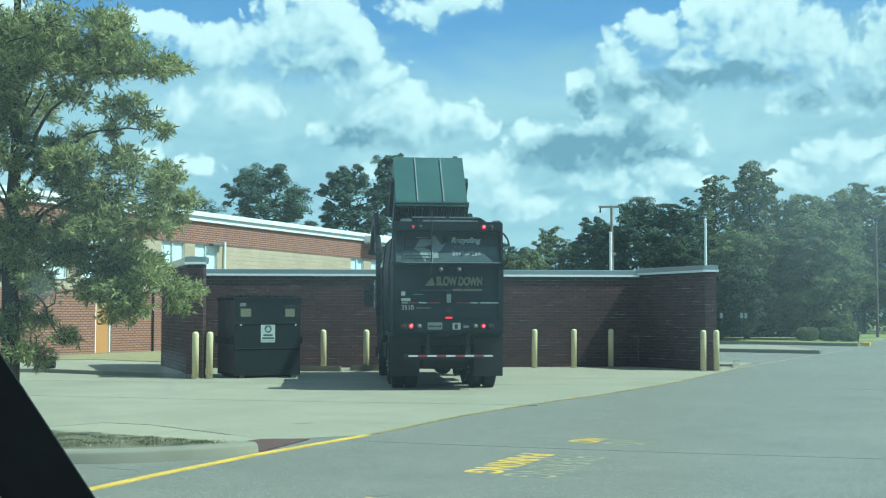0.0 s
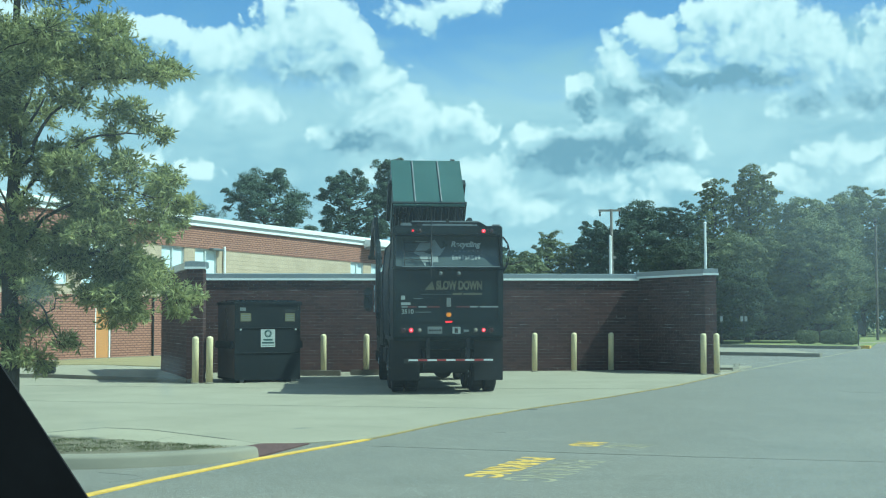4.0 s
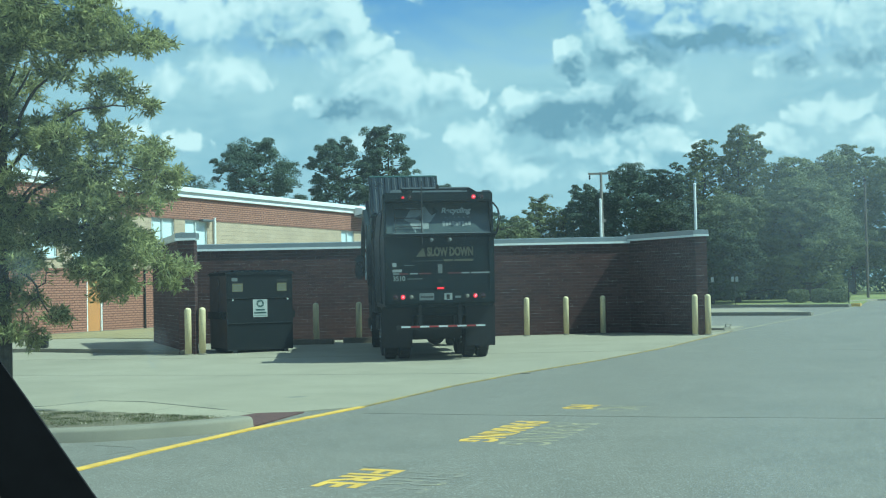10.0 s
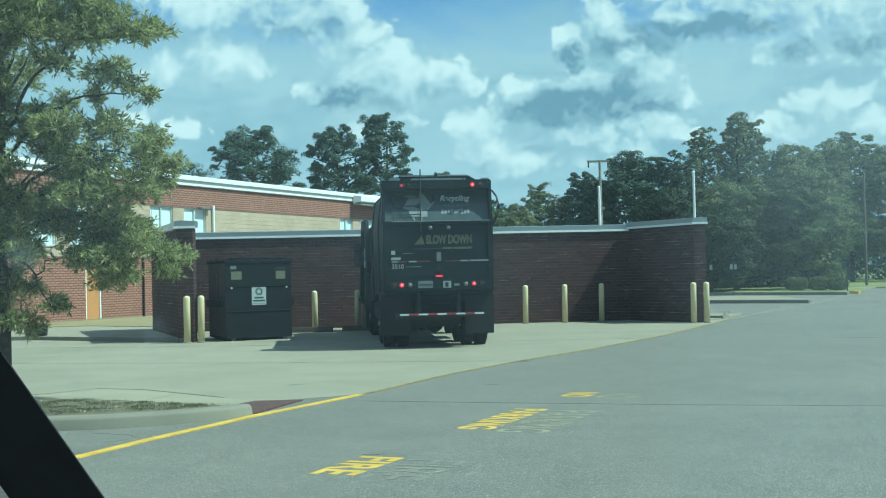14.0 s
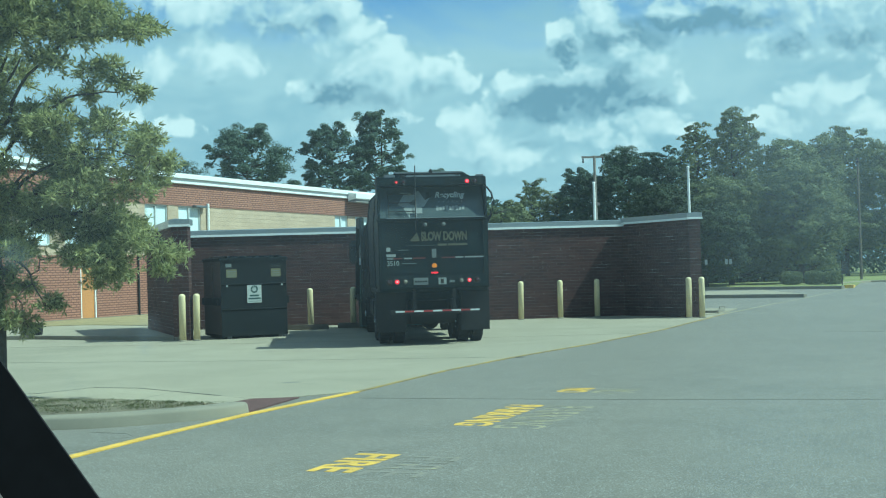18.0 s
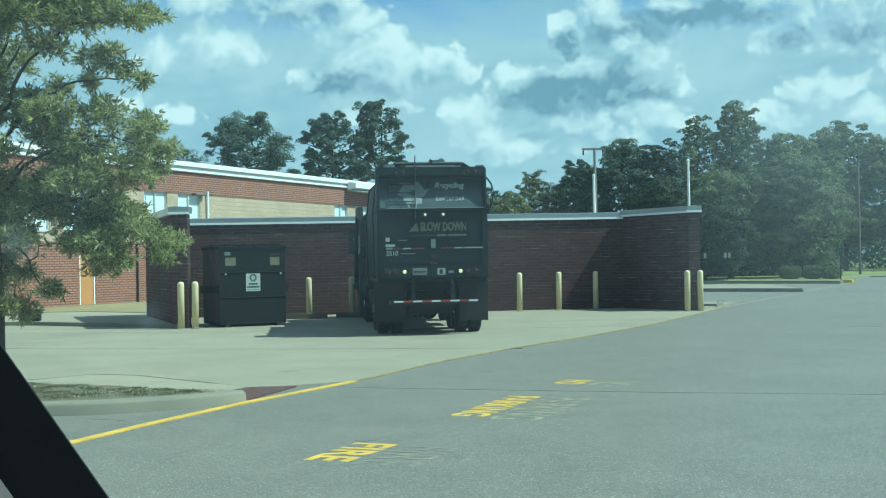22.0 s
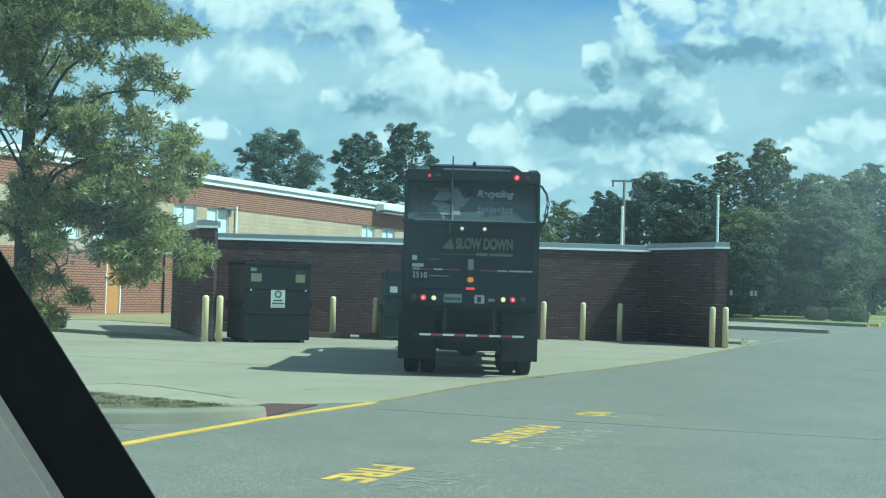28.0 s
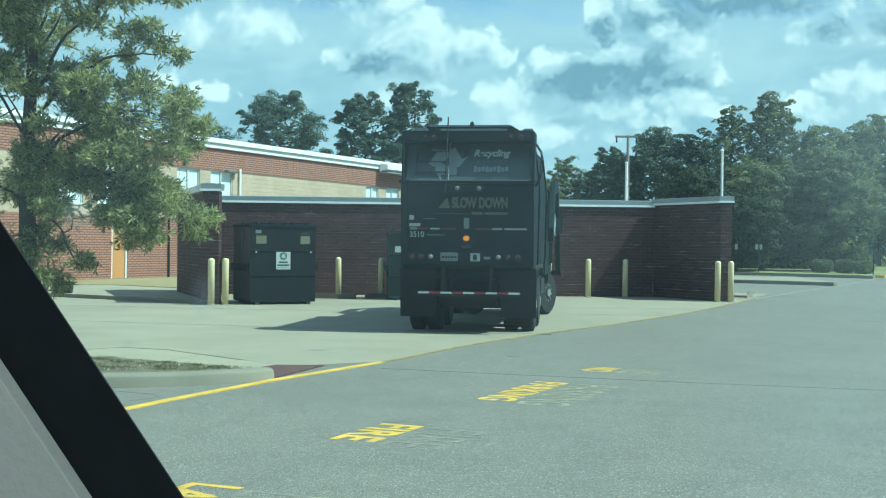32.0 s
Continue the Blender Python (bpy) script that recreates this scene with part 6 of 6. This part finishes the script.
# clipped hedge bushes at the island
def bush(at, wide, tall, seed):
    r = np.random.default_rng(seed)
    ob = thing("bush", Matrix.Translation(at), "rounded clipped green bush at the kerb", "bush", "hedge bushes")
    count = 2600
    d = r.normal(0, 1, (count, 3))
    d /= np.linalg.norm(d, axis=1, keepdims=True)
    d /= np.max(np.abs(d), axis=1, keepdims=True) ** 0.6
    p = d * (r.uniform(0.55, 1.0, (count, 1)) ** 0.4) * np.array((wide / 2, wide / 2, tall / 2)) + np.array((0, 0, tall * 0.52))
    p[:, 2] = np.maximum(p[:, 2], 0.04)
    under("foliage", leaf_mesh("foliage", p, r.normal(0, 1, (count, 3)), r.uniform(0.08, 0.16, count), r.uniform(0.05, 0.09, count), FAR_LEAF, r), ob)
    lv, lf = [], []
    for _ in range(8):
        limb(lv, lf, bent(r, (0, 0, -0.1), p[r.integers(0, count)] * 0.8, 3, 0.03), 0.025, 0.008, 5)
    under("stems", raw("stems", lv, lf, BARK), ob)


for x, y, w_, h_, sd in ((22.9, 80.6, 1.35, 0.86, 1), (23.98, 79.4, 1.1, 0.88, 2), (24.85, 78.3, 1.2, 0.84, 3)):
    bush((x, y, 0.08), w_, h_, sd)

# ---------------------------------------------------------------- poles, signs and small things
pole = thing("utility_pole", pose(8.47, 66.0, 0), "weathered grey utility pole with one cross arm", "utility pole")
part("shaft", rodded((0, 0, 0), (0, 0, 7.55), 0.10, 0.07, 12), GREY_WOOD, pole)
part("cross_arm", boxed(-0.68, 0.50, -0.05, 0.05, 7.42, 7.53), GREY_WOOD, pole, "", 0.01)
for x in (-0.60, 0.44):
    part("insulator", turned([(0.02, 0.0), (0.05, -0.05), (0.035, -0.12), (0.05, -0.2), (0.02, -0.26)], 10), CHASSIS, pole, "", 0, False, pose(x, 0, 7.42))
part("bracket", boxed(0.02, 0.22, -0.05, 0.05, 4.9, 5.05), GREY_WOOD, pole, "", 0.01)
light = thing("light_post", pose(8.30, 65.2, 0), "short white metal post before the utility pole", "post")
part("shaft", rodded((0, 0, 0), (0, 0, 6.0), 0.085, 0.065, 12), FASCIA, light)
part("cap", turned([(0.07, 6.0), (0.075, 6.05), (0.03, 6.1)], 12), FASCIA, light)
flag = thing("flag_pole", pose(9.27, 45.5, 0), "plain white metal pole behind the enclosure wall", "pole")
part("shaft", rodded((0, 0, 0), (0, 0, 5.18), 0.055, 0.045, 12), FASCIA, flag)
part("cap", turned([(0.06, 5.18), (0.065, 5.21), (0.02, 5.25)], 12), FASCIA, flag)
second = thing("utility_pole", pose(32.0, 94.0, 0), "brown wooden utility pole among the trees", "utility pole")
part("shaft", rodded((0, 0, 0), (0, 0, 9.3), 0.11, 0.08, 12), WOOD_POLE, second)
part("collar", rodded((0, 0, 8.9), (0, 0, 9.05), 0.13, 0.13, 12), CHASSIS, second)
for x, y, n_plate in ((16.6, 77.0, 1), (18.1, 77.5, 2)):
    sg = thing("road_sign", pose(x, y, 0.05), "small white sign on a thin post", "sign", "signs at the far kerb")
    part("post", rodded((0, 0, 0), (0, 0, 2.1), 0.022), CHASSIS, sg)
    for k in range(n_plate):
        part("plate", boxed(-0.085 + k * 0.26 - 0.13 * (n_plate - 1), 0.085 + k * 0.26 - 0.13 * (n_plate - 1), -0.045, -0.032, 1.5, 1.82), EMBLEM_GREY, sg, "white sign plate")
sg = thing("road_sign", pose(24.3, 74.8, 0.02), "dark sign seen from behind on a post", "sign", "signs at the far kerb")
part("post", rodded((0, 0, 0), (0, 0, 1.6), 0.03), CHASSIS, sg)
part("plate", boxed(0.03, 0.36, -0.02, 0.0, 0.75, 1.55), CHASSIS, sg, "dark back of the sign")
box_ob = thing("utility_box", pose(-12.15, 37.3, 0.1), "small black utility box on the walk", "utility box")
part("case", boxed(-0.24, 0.24, -0.15, 0.15, 0.0, 0.34), CHASSIS, box_ob, "", 0.03)
part("panel", boxed(-0.16, 0.16, -0.162, -0.151, 0.07, 0.24), GALVANISED, box_ob, "grey front panel")

# grass on the planted bed and lawn edges
def tufts(name, count, place, low, high, label, seed):
    r = np.random.default_rng(seed)
    p = place(r, count)
    d = np.stack([r.normal(0, 0.35, count), r.normal(0, 0.35, count), np.ones(count)], 1)
    ln = r.uniform(low, high, count)
    p[:, 2] += ln * 0.45
    tagged(new(name, leaf_mesh(name, p, d, ln, ln * 0.14, GRASS_BLADE, r)), label, "grass", "", "stuff")


def bed(r, count):
    """Blades in uneven clumps on the bed, thicker along its back."""
    clumps = 230
    cx = r.uniform(-9.5, -2.85, clumps)
    near, far = np.interp(cx, [-9.5, -4.6, -3.9, -3.35, -2.62], [14.5, 14.48, 14.54, 14.78, 15.32]), np.interp(cx, [-9.5, -5.6, -4.37, -3.27, -2.62], [17.2, 16.8, 16.3, 15.68, 15.36])
    cy = near + 0.06 + (far - near - 0.12) * r.uniform(0, 1, clumps) ** 0.6
    pick = r.integers(0, clumps, count)
    wide = r.uniform(0.03, 0.16, clumps)[pick]
    x, y = cx[pick] + r.normal(0, 1, count) * wide, cy[pick] + r.normal(0, 1, count) * wide * 0.6
    low, high = np.interp(x, [-9.5, -4.6, -3.9, -3.35, -2.62], [14.5, 14.48, 14.54, 14.78, 15.32]), np.interp(x, [-9.5, -5.6, -4.37, -3.27, -2.62], [17.2, 16.8, 16.3, 15.68, 15.36])
    return np.stack([x, np.clip(y, low + 0.03, high), np.full(count, 0.12)], 1)


tufts("grass", 15000, bed, 0.014, 0.042, "thin patchy grass on the planted bed", 3)
# pale dry leaves scattered on the bed
r = np.random.default_rng(8)
spots = bed(r, 420) + np.array((0.0, 0.0, 0.012))
tagged(new("leaf_litter", leaf_mesh("leaf_litter", spots, r.normal(0, 1, (420, 3)) * np.array((1, 1, 0.15)), r.uniform(0.03, 0.06, 420), r.uniform(0.02, 0.035, 420), DRY_LEAF, r)), "pale dry leaves scattered on the planted bed", "leaf litter", "", "stuff")

# ---------------------------------------------------------------- the parked car that one looks out of
car = thing("parked_car", pose(0, 0, 0), "dark windscreen pillar with grey trim of the parked car", "car")
PILLAR_LOW, PILLAR_HIGH = Vector((-0.1016, 0.62, 1.50)), Vector((-0.2933, 0.62, 1.782))
up_way = (PILLAR_HIGH - PILLAR_LOW).normalized()
across = Vector((-up_way.z, 0.0, up_way.x))
m_pillar = Matrix.Translation(PILLAR_LOW) @ Matrix((( across.x, 0, up_way.x, 0), (0, 1, 0, 0), (across.z, 0, up_way.z, 0), (0, 0, 0, 1)))
pillar_label = "matt black windscreen border and pillar"
part("pillar", boxed(0.0, 0.041, -0.002, 0.0, -0.3, 0.55), FRIT, car, pillar_label, 0, False, m_pillar)
part("pillar_trim", prism_into(bmesh.new(), [(0.036, -0.012), (0.036, -0.0025), (0.30, -0.03), (0.30, -0.19), (0.12, -0.09)], -0.3, 0.55, "z"), TRIM_GREY, car, "light grey cabin trim of the pillar", 0.006, False, m_pillar)


# the rest of the car round the eye, out of view but closing it in
part("body", prism_into(bmesh.new(), [(-3.0, 0.45), (-3.05, 1.05), (-0.9, 1.12), (0.85, 1.10), (1.9, 0.98), (2.05, 0.45)], -0.62, 1.32), FRIT, car, "dark car body", 0.05)
part("roof", boxed(-0.55, 1.25, -2.7, 0.12, 2.06, 2.12), FRIT, car, "dark car roof", 0.02)
part("rear_wall", boxed(-0.55, 1.25, -2.75, -2.68, 1.1, 2.1), FRIT, car)
for x in (-0.55, 1.22):
    for y in (-1.0, -2.6):
        part("door_post", boxed(x - 0.03, x + 0.03, y - 0.06, y + 0.06, 1.1, 2.07), FRIT, car)
for x in (-0.6, 1.3):
    for y in (1.3, -2.1):
        part("wheel", turned([(0.2, -0.11), (0.35, -0.11), (0.37, -0.06), (0.37, 0.06), (0.35, 0.11), (0.2, 0.11)], 24, "x"), RUBBER, car, "", 0, False, pose(x, y, 0.37))

# the windscreen: tinted glass with a film of dust and a few smears
GLASS = bpy.data.materials.new("dusty_tinted_windscreen")
GLASS.use_nodes = True
k = Nodes(GLASS.node_tree)
place = k.add("ShaderNodeTexCoord").outputs["Object"]
sep = k.add("ShaderNodeSeparateXYZ")
k.put(sep, 0, place)
dust = k.span(k.noise(place, 5.0, 4.0, 0.6, 0.5), 0.3, 0.75, 0.75, 1.25)
# film density carries painted glare: more at right, less before the east wall
glare = k.math("ADD", k.math("ADD", k.span(sep.outputs["X"], -0.10, 0.0, 0.72, 0.88), k.span(sep.outputs["X"], 0.05, 0.11, 0.0, -0.30)), k.span(sep.outputs["X"], 0.12, 0.24, 0.0, 1.9))
# the painted glare also grows towards the top of the pane
film = k.math("MULTIPLY", k.math("MULTIPLY", dust, glare), k.span(sep.outputs["Z"], 1.62, 1.76, 0.038, 0.086))
for sx, sz, r in ((-0.196, 1.617, 0.010), (-0.147, 1.652, 0.012), (-0.215, 1.695, 0.014), (-0.225, 1.612, 0.007), (-0.150, 1.640, 0.007)):
    off = k.vec("LENGTH", k.vec("MULTIPLY", k.vec("SUBTRACT", place, (sx, 0.0, sz)), (1.0, 0.0, 1.0)))
    film = k.math("ADD", film, k.math("MULTIPLY", k.span(off, r, 0.0), k.span(k.noise(place, 90.0, 3.0), 0.3, 0.7, 0.04, 0.13)))
clear = k.add("ShaderNodeBsdfTransparent")
k.put(clear, "Color", (0.582, 0.92, 0.998, 1.0))
grit = k.add("ShaderNodeBsdfTranslucent")
k.put(grit, "Color", (0.40, 0.70, 0.80, 1.0))
both = k.add("ShaderNodeMixShader")
k.put(both, 0, film)
k.put(both, 1, clear.outputs[0])
k.put(both, 2, grit.outputs[0])
k.put(k.add("ShaderNodeOutputMaterial"), "Surface", both.outputs[0])
bm = bmesh.new()
pane = [bm.verts.new((x, 0.70 + (1.68 - z) * 0.5, z)) for x, z in ((-0.52, 1.10), (1.2, 1.10), (1.1, 2.1), (-0.45, 2.1))]
bm.faces.new(pane)
screen = part("windscreen", bm, GLASS, car, "dusty blue-green tinted windscreen")
screen.visible_shadow = False


# ---------------------------------------------------------------- what moves
# seconds, place of the tail on the ground, heading in degrees to the right
DRIVE = [(0.0, -0.08, 27.95, -6.2), (21.9, -0.08, 27.95, -6.2), (22.5, -0.06, 27.75, -6.2), (23.0, -0.04, 27.3, -6.1), (23.5, 0.0, 26.85, -6.0), (24.0, 0.05, 26.4, -5.8), (24.5, 0.10, 25.95, -5.6),
         (25.0, 0.14, 25.45, -5.2), (25.5, 0.17, 24.95, -4.5), (26.5, 0.18, 23.9, -2.8), (27.5, 0.16, 23.05, -1.3), (28.0, 0.15, 22.72, -0.8), (28.5, 0.13, 22.4, -0.3), (29.0, 0.12, 22.1, 0.1),
         (29.5, 0.11, 21.9, 0.5), (30.0, 0.10, 21.82, 0.9), (30.5, 0.10, 21.85, 1.5), (31.0, 0.07, 22.05, 2.5), (31.5, 0.03, 22.5, 4.3), (32.0, 0.0, 23.1, 6.4)]
# seconds, forward and up from the tail, tip of the bin in degrees
LIFT = [(0.0, 7.5, 5.6, 138.0), (1.0, 7.5, 5.6, 134.0), (2.0, 7.6, 5.32, 115.5), (3.0, 7.5, 5.6, 132.0), (3.5, 7.5, 5.6, 136.0), (4.5, 7.5, 5.6, 132.0), (5.5, 7.55, 5.55, 125.5), (6.0, 7.7, 5.63, 118.4),
        (6.5, 7.8, 5.58, 109.6), (7.0, 7.9, 5.58, 106.0), (7.5, 8.1, 5.42, 100.4), (8.0, 8.3, 5.25, 94.0), (8.5, 8.65, 4.85, 86.0), (9.0, 9.0, 4.4, 76.0), (9.5, 9.4, 3.77, 64.0), (10.0, 9.7, 3.1, 52.0),
        (10.5, 9.85, 2.3, 40.0), (11.0, 9.9, 1.6, 28.0), (11.5, 9.9, 1.0, 17.0), (12.0, 9.87, 0.5, 8.0), (12.6, 9.85, 0.15, 2.0), (13.2, 9.85, 0.012, 0.0), (32.0, 9.85, 0.012, 0.0)]
# seconds, turn of the arms in degrees
ARMS = [(0.0, 34.0), (1.0, 34.0), (2.0, 32.0), (3.0, 34.0), (5.5, 33.0), (7.0, 31.0), (8.0, 28.0), (9.0, 22.0), (10.0, 15.0), (11.0, 7.0), (12.0, 2.0), (13.2, 0.0), (32.0, 0.0)]
# seconds, steering of the front wheels in degrees to the right
STEER = [(0.0, 4.0), (21.9, 4.0), (22.6, -10.0), (25.0, -8.0), (27.5, -3.0), (29.5, 8.0), (31.0, 20.0), (32.0, 22.0)]


# seconds, sideways sway of the hanging bin in metres
SWAY = [(0.0, 0.0), (1.0, -0.04), (2.0, -0.17), (3.0, -0.05), (5.5, -0.07), (8.0, -0.08), (9.0, -0.22), (10.0, -0.18), (11.0, -0.18), (12.6, -0.05), (13.2, 0.0), (32.0, 0.0)]


# when the tail lights, the reversing lights and the amber flasher are on: pairs of seconds
TAIL_ON = [(-1.0, 21.55), (24.75, 29.95)]
REVERSE_ON = [(20.85, 28.7)]
FLASHES = [0.15, 0.9, 1.55, 2.3, 2.95, 3.65, 4.4, 5.3, 5.9, 6.4, 7.85, 8.4, 9.4, 10.4, 10.9, 12.85, 13.4, 14.85, 15.5, 16.1, 17.4, 17.9, 18.4, 19.9, 20.4, 21.35, 22.85, 24.9, 25.4, 26.1, 26.7, 27.4, 27.9, 28.55, 29.16, 29.9, 30.55, 31.85]


def switched(bulb, spans, travel):
    """The bulb stands at its lens while on and sinks back into its socket while off."""
    home = bulb.matrix_basis.copy()
    rows = [(0.0, 0.0 if any(a <= 0.0 < b for a, b in spans) else travel)]
    for a, b in spans:
        for t, v in ((a, travel), (a + 0.05, 0.0), (b, 0.0), (b + 0.05, travel)):
            if rows[-1][0] + 0.01 < t <= 32.0:
                rows.append((t, v))
    if rows[-1][0] < 32.0:
        rows.append((32.0, rows[-1][1]))
    walk(bulb, [(t, Matrix.Translation((0.0, v, 0.0)) @ home) for t, v in rows])


def motions():
    for bulb in tail_bulbs:
        switched(bulb, TAIL_ON, 0.07)
    for bulb in reverse_bulbs:
        switched(bulb, REVERSE_ON, 0.07)
    switched(amber_bulb, [(a, a + 0.36) for a in FLASHES], 0.07)
    walk(truck, [(t, pose(x, y, 0.012, 0, 0, -h)) for t, x, y, h in DRIVE])
    still = DRIVE[0]
    stand = pose(still[1], still[2], 0.0, 0, 0, -still[3])
    walk(lifted_bin, [(t, stand @ pose(0.42 * min(1.0, z / 4.0) - 0.28 + float(np.interp(t, [s[0] for s in SWAY], [s[1] for s in SWAY])), y, z + (0.08 if z > 4 else 0.0), tip)) for t, y, z, tip in LIFT])
    for arm in (arms, arms_r):
        walk(arm, [(t, Matrix.Translation(ARM_AT) @ Matrix.Rotation(radians(a), 4, "X")) for t, a in ARMS])
    # wheels roll with the way that the tail makes
    for ob, at, front in wheels:
        rows, rolled, last = [], 0.0, None
        for t, x, y, h in DRIVE:
            here = Vector((x, y))
            if last is not None:
                ahead_by = (here - last).dot(Vector((math.sin(radians(h)), math.cos(radians(h)))))
                steps = max(1, int(abs(ahead_by) / 0.6) + 1)
                for k in range(1, steps):
                    f = k / steps
                    rows.append((last_t + (t - last_t) * f, rolled + ahead_by * f / 0.525))
                rolled += ahead_by / 0.525
            rows.append((t, rolled))
            last, last_t = here, t
        turn = np.interp([t for t, _ in rows], [t for t, _ in STEER], [a for _, a in STEER]) if front else [0.0] * len(rows)
        walk(ob, [(t, Matrix.Translation(at) @ Matrix.Rotation(-radians(float(s)), 4, "Z") @ Matrix.Rotation(-r, 4, "X")) for (t, r), s in zip(rows, turn)])


motions()
